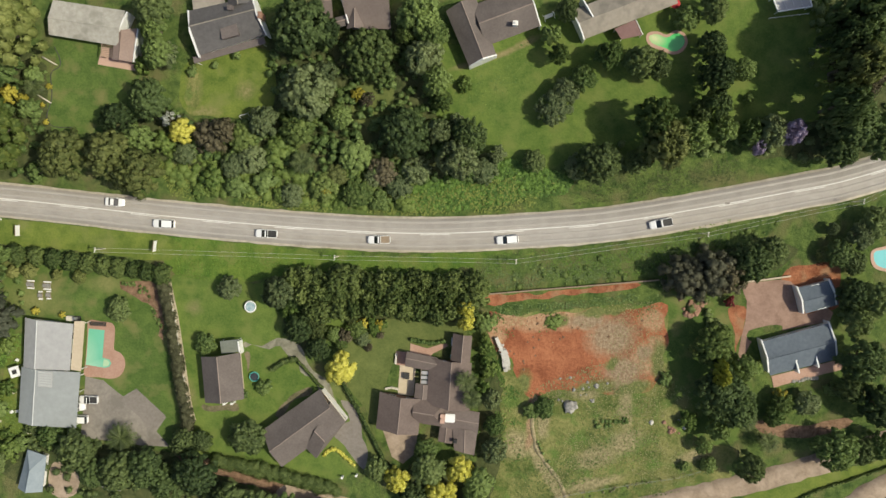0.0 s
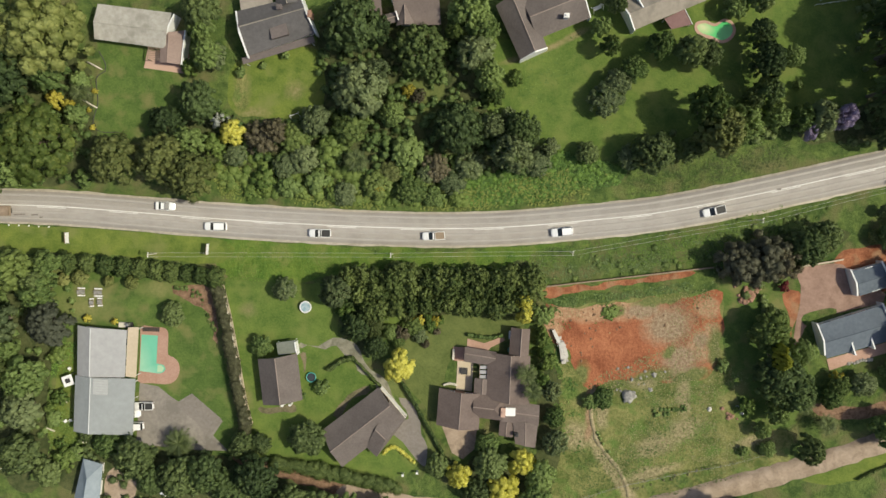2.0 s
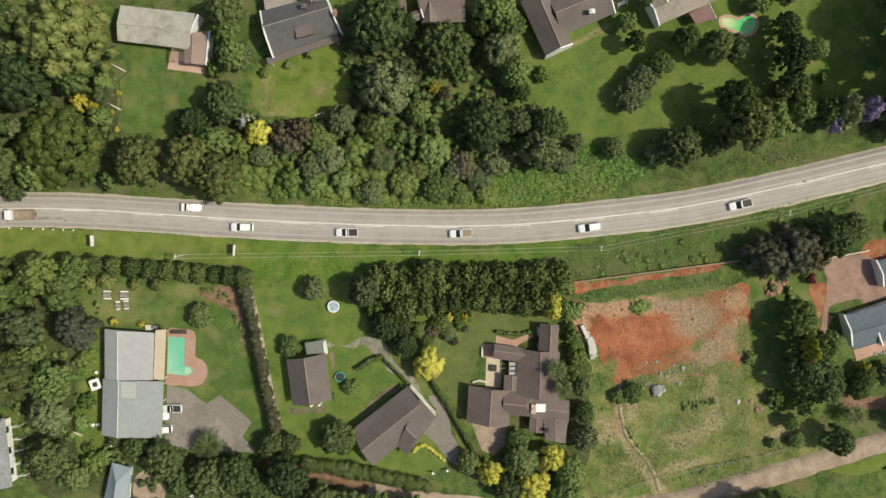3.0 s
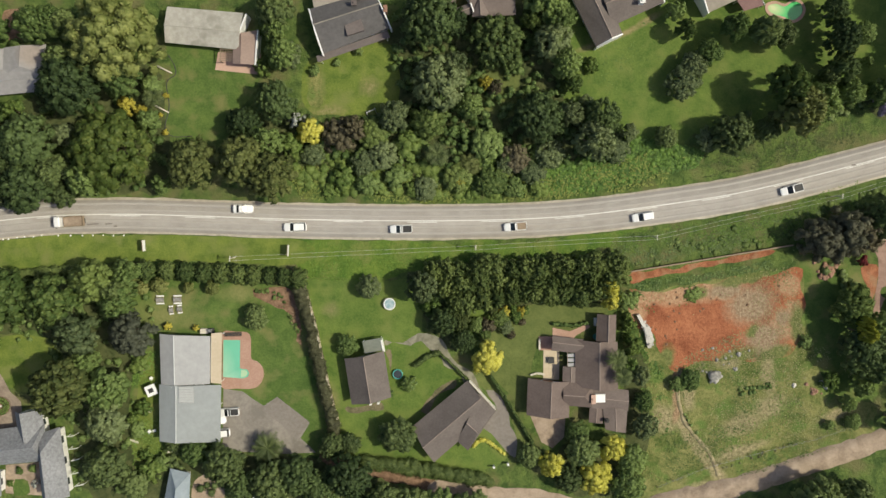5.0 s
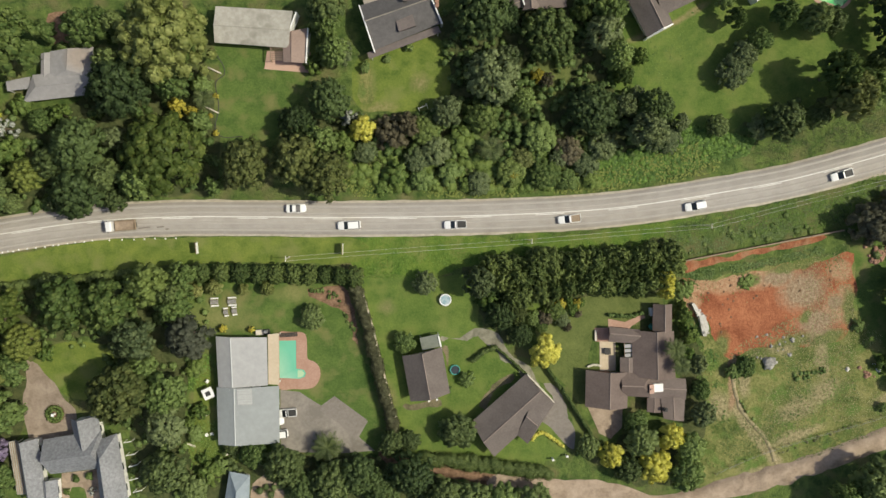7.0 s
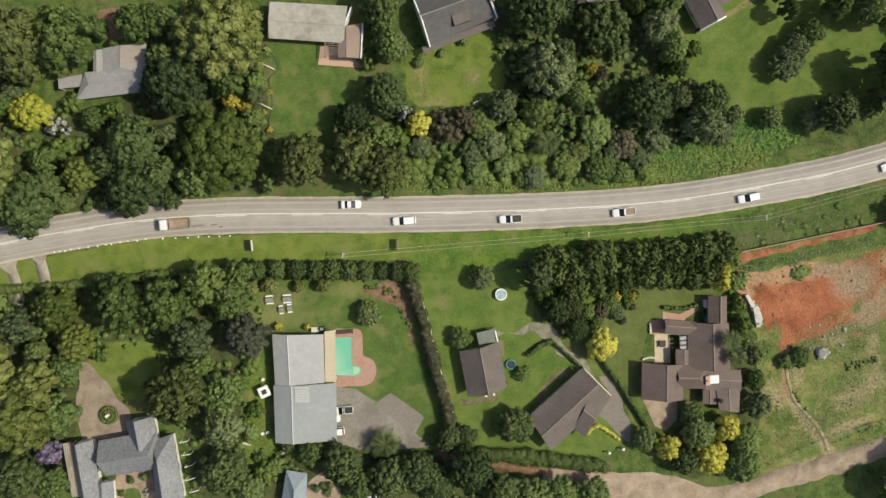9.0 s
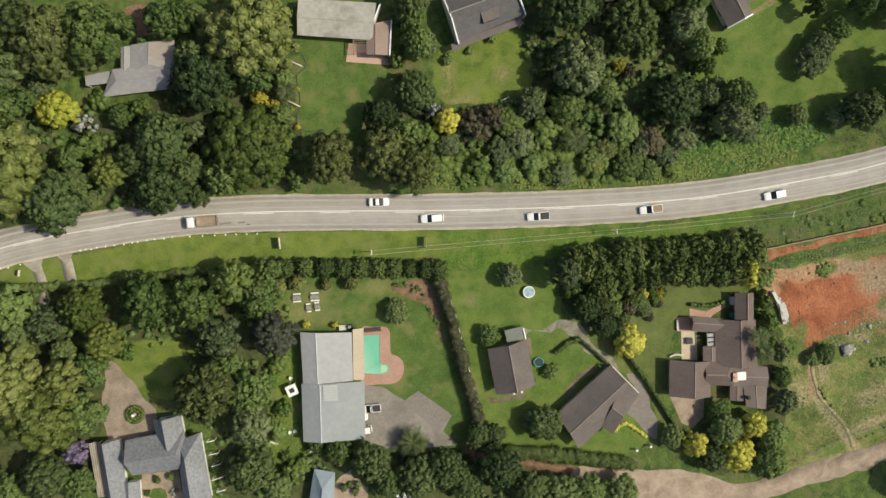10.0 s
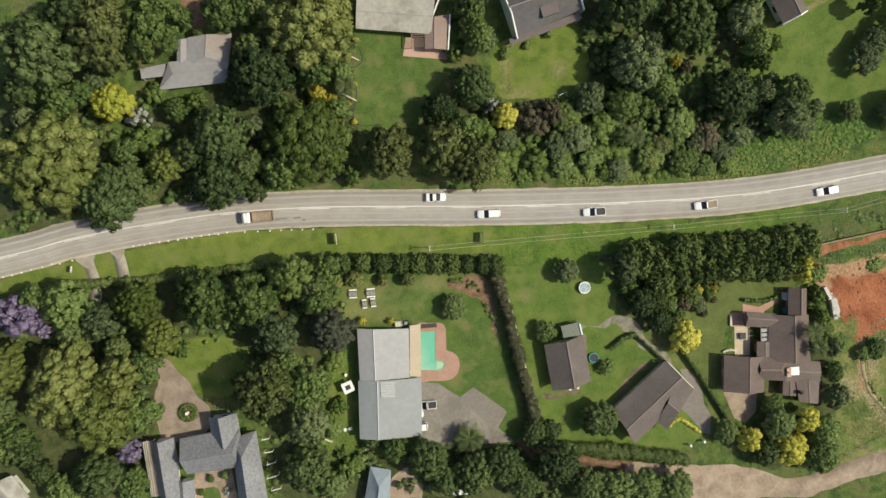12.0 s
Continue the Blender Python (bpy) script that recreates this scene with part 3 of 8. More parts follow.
def tree_kind(key, name, label, category, leaves, style, lobes, count, size, droop, variants=3, trunk=0.09, lobe=(0.12, 0.28), spread=(0.82, 1.1)):
    """Models of one kind of tree, a metre in radius and in height, which plant() sets out at their sizes."""
    models = []
    for v in range(variants):
        rnd = np.random.default_rng(sum(map(ord, key)) * 7 + v)
        root = new(name)
        tagged(root, label, category)
        shape = crown_lobes(rnd, style, lobes, lobe)
        verts, tris, soft = lobed(rnd, shape, count, size, droop, dome=0.6, spread=spread)
        arrays("crown", verts, tris, leaves, root, soft)
        bm = bmesh.new()
        tube(bm, (0, 0, -0.02), (0.01, 0.01, 0.3), trunk, trunk * 0.7, 7)
        for q in shape[:: max(1, len(shape) // 5)]:
            tube(bm, (0.01, 0.01, 0.26), (q[0] * 0.8, q[1] * 0.8, q[2]), trunk * 0.55, trunk * 0.2, 5)
        part("trunk", bm, M_BARK, root)
        models.append(root)
    KINDS[key] = models


SEEDS = random.Random(5)


def plant(key, x, y, radius, height):
    """A tree or shrub of a kind at a place of the plan, made from one of the models."""
    model = SEEDS.choice(KINDS[key])
    return copy_thing(model, pose(x, y, 0, 0, 0, SEEDS.uniform(0, 360)) @ Matrix.Diagonal((radius * SEEDS.uniform(0.93, 1.07), radius * SEEDS.uniform(0.93, 1.07), height, 1)))


def undergrowth(name, outline, per_m2, low, high, material, label, category="shrubs", size=0.28, seed=1, lobe=(0.5, 1.1), flat=(0.6, 0.9)):
    """Low tangled growth over an outline: many small leafy clumps in one mesh."""
    rnd = np.random.default_rng(seed)
    o = np.asarray(outline)
    mn, mx = o.min(0), o.max(0)
    pts = rnd.uniform(mn, mx, (int(np.prod(mx - mn) * per_m2), 2))
    pts = pts[inside(o, pts)]
    r = rnd.uniform(*lobe, len(pts))
    z = rnd.uniform(low, high, len(pts))
    lobes = np.c_[pts, np.maximum(z - r * 0.6, 0.05), r, rnd.uniform(*flat, len(pts))]
    verts, tris, soft = lobed(rnd, lobes, int((r ** 2).sum() * 26), size, 0.5, low=0.0)
    return tagged(arrays(name, verts, tris, material, None, soft), label, category, kind="stuff")


def turf(name, outline, per_m2, material, label, size=0.16, high=0.18, seed=1, patchy=0.0, category="grass"):
    """Coarse grass blades over an outline, thicker in some spots than in others."""
    rnd = np.random.default_rng(seed)
    o = np.asarray(outline)
    mn, mx = o.min(0), o.max(0)
    pts = rnd.uniform(mn, mx, (int(np.prod(mx - mn) * per_m2), 2))
    pts = pts[inside(o, pts)]
    if patchy:
        keep = np.array([noise.fractal(Vector((x * 0.1, y * 0.1, seed * 3.7)), 1.0, 2.0, 3) for x, y in pts])
        pts = pts[keep + rnd.normal(size=len(pts)) * 0.12 > patchy]
    c = np.c_[pts, rnd.uniform(0.03, 0.05 + high * 0.3, len(pts))]
    up = np.tile((0.0, 0.0, 1.0), (len(pts), 1))
    verts, quads = leaf_quads(rnd, c, up, size, 0.16)
    return tagged(arrays(name, verts, quads, material), label, category, kind="stuff")


def hedge(name, line, half, height, material, label, seed=1, category="hedge", lumpy=1.0, group=""):
    """A hedge along a line: a clipped or overgrown row of leaf lobes."""
    rnd = np.random.default_rng(seed)
    s = spline(line, max(0.35, half * 0.45))
    lobes = []
    for p in s:
        for _ in range(2):
            q = p + rnd.normal(size=2) * half * 0.22
            r = half * rnd.uniform(0.72, 0.95)
            lobes.append((q[0], q[1], height - r * 0.8 + rnd.uniform(-0.25, 0.15) * lumpy, r, 0.8))
            lobes.append((q[0], q[1], max(0.2, height * 0.4), r, 0.9))
    lobes = np.array(lobes)
    verts, tris, soft = lobed(rnd, lobes, int((lobes[:, 3] ** 2).sum() * 60), 0.17, 0.4)
    root = thing(name, label, category, group=group)
    arrays("foliage", verts, tris, material, root, soft)
    bm = bmesh.new()
    for p in s[::2]:
        tube(bm, (p[0], p[1], -0.05), (p[0] + 0.05, p[1], height * 0.6), 0.06, 0.03, 5)
    part("stems", bm, M_BARK, root)
    return root


tree_kind("dark", "tree", "broad tree with a dense dark green crown", "tree", L_DARK, "round", 105, 2900, 0.055, 0.45, lobe=(0.09, 0.2), spread=(0.8, 1.22))
tree_kind("deep", "tree", "broad tree with a very dark blue-green crown", "tree", L_DEEP, "round", 125, 3000, 0.05, 0.45, lobe=(0.08, 0.17), spread=(0.8, 1.25))
tree_kind("mid", "tree", "leafy mid-green garden tree with lumpy crown", "tree", L_MID, "round", 95, 2700, 0.06, 0.5, lobe=(0.09, 0.2), spread=(0.8, 1.25))
tree_kind("olive", "tree", "dense olive-green tree with a bumpy crown", "tree", L_OLIVE, "round", 105, 2900, 0.055, 0.45, lobe=(0.09, 0.19), spread=(0.8, 1.22))
tree_kind("bronze", "tree", "dense tree with a brownish olive crown", "tree", L_BRONZE, "round", 115, 3000, 0.052, 0.45, lobe=(0.08, 0.18), spread=(0.8, 1.22))
tree_kind("feather", "tree", "flat spreading tree with fine feathery leaves", "tree", L_FEATHER, "spread", 150, 3600, 0.04, 0.6, 2, lobe=(0.07, 0.13), spread=(0.65, 1.3))
tree_kind("plane", "tree", "large yellow-green spreading tree", "tree", L_PLANE, "spread", 130, 5600, 0.036, 0.3, 3, lobe=(0.1, 0.19))
tree_kind("big", "tree", "large dark green spreading tree", "tree", L_DARK, "spread", 120, 4000, 0.042, 0.45, 3, lobe=(0.09, 0.18), spread=(0.8, 1.22))
tree_kind("grey", "tree", "grey-green feathery tree with open crown", "tree", L_GREY, "round", 95, 2700, 0.052, 0.6, lobe=(0.09, 0.19), spread=(0.8, 1.25))
tree_kind("bright", "shrub", "bright green leafy garden shrub", "shrub", L_BRIGHT, "loose", 30, 1100, 0.1, 0.5)
tree_kind("shrub", "shrub", "dark green rounded garden shrub", "shrub", L_MID, "round", 26, 1000, 0.1, 0.4)
tree_kind("yellow", "tree", "small tree covered in yellow blossom", "tree", L_YELLOW, "round", 44, 2200, 0.075, 0.4)
tree_kind("purple", "tree", "jacaranda tree in lilac bloom", "tree", L_PURPLE, "loose", 44, 2400, 0.06, 0.6)
tree_kind("brown", "tree", "bronze-leaved tree with loose crown", "tree", L_BROWN, "loose", 80, 2600, 0.052, 0.55, lobe=(0.1, 0.2), spread=(0.8, 1.25))
tree_kind("red", "shrub", "dark red-leaved garden shrub beside path", "shrub", L_RED, "round", 24, 1000, 0.1, 0.45, 1)
tree_kind("gold", "shrub", "golden-leaved small garden shrub", "shrub", L_GOLD, "round", 24, 1000, 0.1, 0.45, 2)
tree_kind("white", "shrub", "grey shrub dotted with white blossom", "shrub", L_WHITE, "loose", 14, 800, 0.09, 0.6, 1)
tree_kind("topiary", "shrub", "clipped round olive-green bush on the lawn", "shrub", L_BALL, "round", 60, 1800, 0.08, 0.25, 2, lobe=(0.14, 0.22), spread=(0.92, 1.05))
tree_kind("ash", "tree", "ashen grey-brown tree with feathery crown", "tree", L_ASH, "loose", 70, 3600, 0.045, 0.6, 1)
tree_kind("plum", "tree", "very dark grey-green tree with dense crown", "tree", L_PLUM, "round", 90, 3400, 0.05, 0.35, 1, lobe=(0.1, 0.2))
tree_kind("column", "tree", "dense dark conifer of the garden screen", "tree", L_HEDGE, "round", 70, 2200, 0.07, 0.25, 4, lobe=(0.14, 0.24), spread=(0.92, 1.05))
tree_kind("conifer", "tree", "tall dark conifer with ragged crown", "tree", L_CONIFER, "spread", 100, 2100, 0.075, 0.5, 4, lobe=(0.1, 0.2), spread=(0.8, 1.25))


def palm(x, y, radius, height, leaves, label="palm tree with long arching fronds"):
    """A trunk and a head of fronds, each a bent rib with leaflets."""
    rnd = np.random.default_rng(int(abs(x * 31 + y * 17)))
    root = thing("palm_tree", label, "palm", x, y)
    part("trunk", tube(bmesh.new(), (0, 0, -0.1), (0, 0, height), 0.28, 0.2, 8), M_BARK, root)
    count = 26
    for i in range(count):
        a, lift = i * 2.39996, 0.15 + 0.8 * i / count
        bm = bmesh.new()
        pts = []
        for k in range(8):
            s = k / 7
            pts.append((radius * s * math.cos(lift * 0.8), height + radius * (s * math.sin(lift) * 0.7 - 0.55 * s * s * (1.3 - lift))))
        for k in range(7):
            (u, w), (u2, w2) = pts[k], pts[k + 1]
            for side in (-1, 1):
                ln = radius * 0.3 * math.sin(math.pi * (0.12 + 0.8 * (k + 0.5) / 7))
                for h in (0.0, 0.5):
                    q, z = u + (u2 - u) * h, w + (w2 - w) * h
                    vs = [bm.verts.new(p) for p in ((q, 0, z), (q + radius * 0.05, 0, z + (w2 - w) * 0.4), (q + radius * 0.1, side * ln, z - ln * 0.35))]
                    bm.faces.new(vs)
        frond = part("frond", bm, leaves, root)
        frond.matrix_basis = pose(0, 0, 0, 0, 0, math.degrees(a) + rnd.uniform(-8, 8))
    return root


tree_kind("lime", "tree", "round tree with dense lime-yellow foliage", "tree", L_LIME, "round", 90, 3600, 0.05, 0.3, 1, lobe=(0.1, 0.18))
tree_kind("fresh", "tree", "large fresh green tree with cauliflower-like crown", "tree", L_FRESH, "round", 85, 4200, 0.042, 0.26, 2, lobe=(0.11, 0.17), spread=(0.94, 1.04))


# ---- ground and ground cover ----
bm = bmesh.new()
box(bm, -2600, -2600, -1.0, 2600, 2600, 0.0)
tagged(part("ground", bm, M_GRASS), "rough green grass ground with dry patches", "ground", kind="structure")

ROAD = spline([(-420.0, -150.0), (-290.0, -60.0), (-215.0, -18.0), (-157.6, -8.78), (-144.84, -6.14), (-130.95, -4.3), (-114.76, -2.89), (-98.4, -2.79), (-81.81, -3.58), (-60.03, -4.78), (-31.42, -5.63), (-8.37, -5.29), (14.82, -2.99), (32.27, -0.3), (62.39, 6.71), (80.32, 12.04), (135.0, 33.0), (200.0, 62.0), (420.0, 180.0)], 2.0)
strip("road_shoulder", ROAD, 3.64, 0.045, M_SHOULDER, "pale dusty gravel edge of the road", "road", offset=0.02, uneven=0.06)
road = strip("road", ROAD, 3.2, 0.075, M_ASPHALT, "worn grey two-lane tarred road", "road")

patch("verge", [(-158.0, -13.2), (-145.17, -9.93), (-132.36, -8.48), (-115.04, -6.62), (-97.57, -6.73), (-82.06, -7.48), (-61.76, -8.76), (-62.03, -13.51), (-75.65, -12.85), (-93.52, -12.24), (-112.24, -12.78), (-126.41, -14.26), (-140.33, -14.96), (-149.9, -15.94), (-158.2, -15.36)], 0.02, M_VERGE, "mown bright green grass verge beside the road", "grass", seed=3)
patch("lawn_pool_garden", [(-95.75, -12.58), (-65.12, -16.07), (-60.9, -24.34), (-57.32, -47.9), (-57.52, -52.62), (-66.8, -52.22), (-96.81, -50.93), (-96.62, -27.54)], 0.015, M_LAWN, "green lawn around the grey-roofed house", "lawn", seed=4)
patch("lawn_cottage", [(-61.74, -17.36), (-49.1, -17.28), (-37.62, -18.3), (-38.0, -28.75), (-29.02, -37.31), (-20.1, -50.68), (-27.34, -57.5), (-43.66, -55.6), (-55.2, -52.73), (-57.91, -34.95)], 0.02, M_LAWNB, "bright green lawn around the brown-roofed cottage", "lawn", seed=5)
patch("lawn_brown_house", [(-26.32, -25.72), (-14.63, -22.69), (-0.69, -23.24), (-3.13, -27.81), (-14.89, -32.02), (-16.46, -46.09), (-19.85, -42.4), (-24.88, -35.13)], 0.02, M_LAWND, "olive-green lawn beside the brown house", "lawn", seed=6)
patch("lawn_beige_house", [(-87.04, 31.68), (-72.06, 28.4), (-70.03, 23.86), (-73.69, 18.38), (-77.39, 12.32), (-87.52, 12.91), (-88.81, 20.03), (-87.32, 26.69)], 0.02, M_LAWN, "smooth green lawn below the beige-roofed house", "lawn", seed=7)
patch("lawn_charcoal_house", [(-59.74, 26.86), (-44.88, 30.83), (-41.67, 26.25), (-43.15, 17.32), (-54.53, 16.59), (-60.17, 17.35)], 0.02, M_VERGE, "green lawn below the charcoal-roofed house", "lawn", seed=8)
patch("lawn_gable_house", [(-8.57, 30.74), (-1.63, 34.98), (9.88, 40.19), (20.14, 39.86), (21.06, 25.25), (24.34, 13.82), (13.9, 10.21), (3.52, 10.01), (-6.61, 18.3)], 0.02, M_LAWNB, "bright green lawn sloping from the gabled house", "lawn", seed=9, uneven=0.8)
patch("lawn_pool_house", [(16.86, 23.78), (16.14, 36.0), (26.97, 40.85), (43.17, 45.86), (57.31, 46.4), (67.36, 42.43), (68.76, 23.87), (53.83, 18.77), (39.45, 19.22), (32.12, 12.16), (16.5, 10.84)], 0.015, M_LAWNB, "dim green lawn around the green swimming pool", "lawn", seed=10, uneven=0.9)
patch("lawn_glade", [(-136.08, 15.48), (-134.04, 16.02), (-132.4, 14.21), (-132.14, 12.26), (-133.71, 11.05), (-135.39, 11.14), (-136.28, 13.02)], 0.024, M_LAWN, "small sunlit lawn among the trees", "lawn", seed=73, uneven=0.2)
patch("lawn_manor", [(-129.34, -30.71), (-123.08, -26.71), (-113.38, -28.0), (-112.74, -34.24), (-117.44, -38.39), (-123.32, -36.79), (-127.82, -31.94)], 0.02, M_VERGE, "bright green lawn beside the gravel forecourt", "lawn", seed=11)
patch("field", [(4.04, -19.93), (5.64, -27.0), (7.78, -36.47), (8.18, -45.94), (7.05, -55.42), (5.47, -63.73), (13.75, -64.1), (31.59, -60.8), (51.61, -54.35), (55.08, -46.44), (48.15, -44.0), (43.19, -37.36), (39.74, -19.16), (36.75, -17.71), (20.38, -18.24)], 0.015, M_FIELD, "rough dry grass on the vacant plot", "grass", seed=12, uneven=0.4)
patch("bare_soil", [(4.01, -21.33), (14.52, -20.11), (26.22, -18.47), (38.52, -16.38), (39.77, -21.33), (39.94, -28.36), (37.79, -32.98), (34.23, -35.43), (25.99, -35.8), (18.94, -35.99), (14.8, -37.7), (12.59, -36.67), (9.86, -31.85)], 0.03, M_PLOT, "bare red earth and dry stubble on the vacant plot", "soil", seed=13, uneven=0.4)
# west end of the dirt road; its darker brown paints in the tree shade
strip("back_lane", spline([(-60.0, -53.0), (-55.02, -55.17), (-45.69, -57.7), (-36.27, -60.3), (-27.0, -63.2)], 1.5), 1.3, 0.026, M_BED, "narrow earth lane below the hedge, browner for tree shade", "road", uneven=0.2)
strip("dirt_road", spline([(-31.0, -62.3), (-24.37, -63.6), (-12.27, -66.14), (0.05, -67.5), (10.12, -65.11), (19.69, -63.4), (31.6, -60.32), (51.05, -54.41), (63.68, -50.28), (72.0, -47.05), (78.2, -44.65), (100.0, -35.0)], 1.5), 2.2, 0.03, M_DIRT, "pale dusty dirt road", "road", uneven=0.2)
patch("dirt_yard", [(-37.46, -59.68), (-21.83, -60.7), (-9.68, -62.74), (-2.43, -67.28), (-9.91, -69.03), (-31.79, -67.02)], 0.035, M_DIRT, "pale dusty turning area of the dirt road", "road", seed=14)
patch("forecourt", [(-129.34, -30.71), (-127.73, -30.83), (-123.32, -36.79), (-120.88, -40.37), (-121.74, -45.96), (-130.55, -45.78), (-130.81, -39.55), (-129.93, -34.01), (-130.55, -28.38)], 0.03, M_GRAVEL, "brownish gravel forecourt of the slate-roofed house", "drive", seed=15, uneven=0.3)
patch("bare_patch", [(-59.61, 24.62), (-57.8, 24.79), (-57.46, 22.31), (-58.53, 18.42), (-60.12, 18.47), (-60.19, 21.84)], 0.03, M_FIELD, "worn bare patch in the lawn", "soil", seed=37, uneven=0.35)
strip("bed_edging", spline([(-87.74, 29.15), (-86.52, 26.88), (-86.5, 25.21), (-88.28, 23.59), (-87.98, 18.88), (-89.0, 14.65), (-87.52, 12.91), (-83.57, 12.88)], 0.6), 0.08, 0.1, M_DARK, "dark curved edging of the flower bed", "edging")
patch("earth_drive", [(-119.9, 38.42), (-112.72, 38.13), (-114.06, 34.46), (-117.96, 32.16), (-119.92, 34.17)], 0.03, M_BED, "brown earth drive behind the grey-roofed house", "drive", seed=36)
patch("side_garden", [(-96.06, -33.27), (-92.5, -33.55), (-93.12, -49.55), (-90.57, -52.08), (-96.34, -53.89), (-98.9, -50.2), (-97.24, -42.31)], 0.022, M_VERGE, "weedy bright green side garden of the grey-roofed house", "lawn", seed=38)
patch("tarred_drive", [(-79.32, -38.74), (-75.44, -39.37), (-73.21, -41.11), (-71.2, -42.48), (-68.46, -40.72), (-61.89, -46.29), (-63.88, -49.39), (-60.77, -52.48), (-66.82, -52.58), (-79.99, -51.65)], 0.035, M_YARD, "grey tarred parking yard beside the house", "drive", smooth=False)
patch("tar_resurfacing", [(-71.62, -43.31), (-68.41, -40.65), (-62.11, -45.89), (-64.63, -49.57), (-67.9, -46.3)], 0.043, M_DRIVE, "darker relaid tar in the parking yard", "drive", smooth=False)
patch("grass_lane", [(-31.41, -34.71), (-26.42, -35.77), (-22.85, -40.37), (-19.28, -45.73), (-15.7, -51.5), (-16.89, -54.48), (-19.49, -54.39), (-19.74, -49.48), (-21.82, -43.77), (-25.8, -40.27)], 0.026, M_LAWND, "dull worn grass lane between the hedges", "lawn", seed=21, uneven=0.2)
patch("cottage_drive", [(-25.07, -40.67), (-21.81, -43.25), (-20.22, -47.95), (-18.74, -54.03), (-20.24, -54.89), (-22.23, -51.27), (-26.01, -48.13), (-27.6, -46.57), (-23.69, -44.46)], 0.035, M_DRIVE, "grey tarred strip beside the long brown house", "drive", seed=22, uneven=0.25)
patch("brick_drive", [(54.33, -11.84), (61.55, -10.53), (64.64, -11.94), (66.34, -16.94), (71.21, -15.64), (71.71, -17.99), (64.37, -20.24), (57.43, -22.7), (55.79, -26.22), (54.4, -27.11), (54.43, -22.76), (55.19, -19.29), (55.23, -15.2)], 0.034, M_PINK, "reddish paved forecourt of the blue-grey roofed house", "drive", seed=16)
patch("red_bank", [(61.57, -10.76), (62.65, -8.89), (67.84, -7.48), (71.96, -6.69), (73.12, -10.45), (73.4, -15.52), (70.94, -16.45), (66.94, -17.59), (64.32, -12.07)], 0.02, M_SOIL, "red earth behind the garage", "soil", seed=17, uneven=0.25)
patch("red_bank", [(51.91, -17.09), (54.99, -16.46), (55.72, -18.92), (54.77, -22.86), (54.64, -27.44), (53.63, -25.78), (53.02, -21.82)], 0.025, M_SOIL, "red earth beside the paved forecourt", "soil", seed=18, uneven=0.25)
patch("lawn_corner", [(56.04, -22.12), (57.37, -20.88), (61.55, -19.76), (62.31, -20.59), (58.72, -22.84), (56.84, -23.46)], 0.05, M_GRASS, "small patch of lawn beside the forecourt", "lawn", seed=62, uneven=0.2)

patch("bank_grass", [(-64.14, 5.06), (-48.28, 3.0), (-31.15, 2.14), (-13.95, 1.51), (3.41, 4.88), (18.46, 6.96), (34.72, 11.75), (51.9, 16.84), (51.87, 8.28), (32.31, 3.72), (14.89, 0.91), (-8.27, -1.45), (-31.28, -1.74), (-48.45, -1.22), (-63.26, -0.67)], 0.022, M_GRASS, "rough grass on the road bank", "grass", seed=39, uneven=0.3)
# dark sheets that paint tree shade onto the ground between the trunks
patch("woodland_litter_west", [(-155.08, 18.8), (-126.02, 17.32), (-107.12, 27.19), (-90.9, 26.45), (-88.57, 12.12), (-90.33, 2.27), (-109.0, 1.71), (-135.99, -1.04), (-157.02, -2.45)], 0.012, M_SHADE, "ground below the trees, darkened for their shade", "ground", seed=50, uneven=0.4)
patch("woodland_litter_north", [(-68.96, 22.7), (-60.22, 16.22), (-43.21, 15.63), (-41.28, 36.28), (-15.2, 37.66), (-7.55, 26.22), (-6.58, 19.43), (2.43, 12.32), (1.15, 6.67), (-32.33, 1.04), (-64.11, 5.62)], 0.012, M_SHADE, "ground below the trees, darkened for their shade", "ground", seed=51, uneven=0.4)
patch("woodland_litter_south", [(-155.19, -16.66), (-126.54, -15.91), (-93.73, -15.36), (-93.23, -24.41), (-95.91, -31.01), (-100.09, -59.34), (-109.07, -59.67), (-109.35, -48.16), (-111.9, -37.7), (-113.38, -28.0), (-129.52, -26.23), (-138.04, -25.59), (-159.19, -26.21)], 0.012, M_SHADE, "ground below the trees, darkened for their shade", "ground", seed=52, uneven=0.4)
patch("woodland_litter_far_west", [(-164.57, -17.08), (-155.29, -17.74), (-136.98, -25.67), (-129.97, -31.77), (-132.12, -45.08), (-136.35, -57.17), (-168.05, -54.25)], 0.018, M_SHADE, "ground below the trees, darkened for their shade", "ground", seed=53, uneven=0.4)
patch("woodland_litter_drive", [(-91.7, -51.98), (-61.94, -53.4), (-49.1, -54.5), (-49.31, -58.63), (-23.18, -63.95), (-23.38, -68.76), (-92.38, -62.37)], 0.012, M_SHADE, "ground below the trees, darkened for their shade", "ground", seed=54, uneven=0.4)
patch("woodland_litter_east", [(62.18, 46.58), (80.96, 47.29), (83.32, 17.93), (66.25, 13.8), (50.85, 14.18), (31.08, 10.99), (18.78, 10.39), (18.64, 12.64), (30.79, 15.46), (43.99, 33.82), (50.31, 21.93), (64.34, 24.78)], 0.012, M_SHADE, "ground below the trees, darkened for their shade", "ground", seed=55, uneven=0.4)
patch("woodland_litter_garden", [(41.53, -12.22), (42.82, -6.47), (63.11, -3.12), (63.44, -7.61), (51.54, -11.66), (44.91, -12.6)], 0.012, M_SHADE, "ground below the trees, darkened for their shade", "ground", seed=56, uneven=0.4)
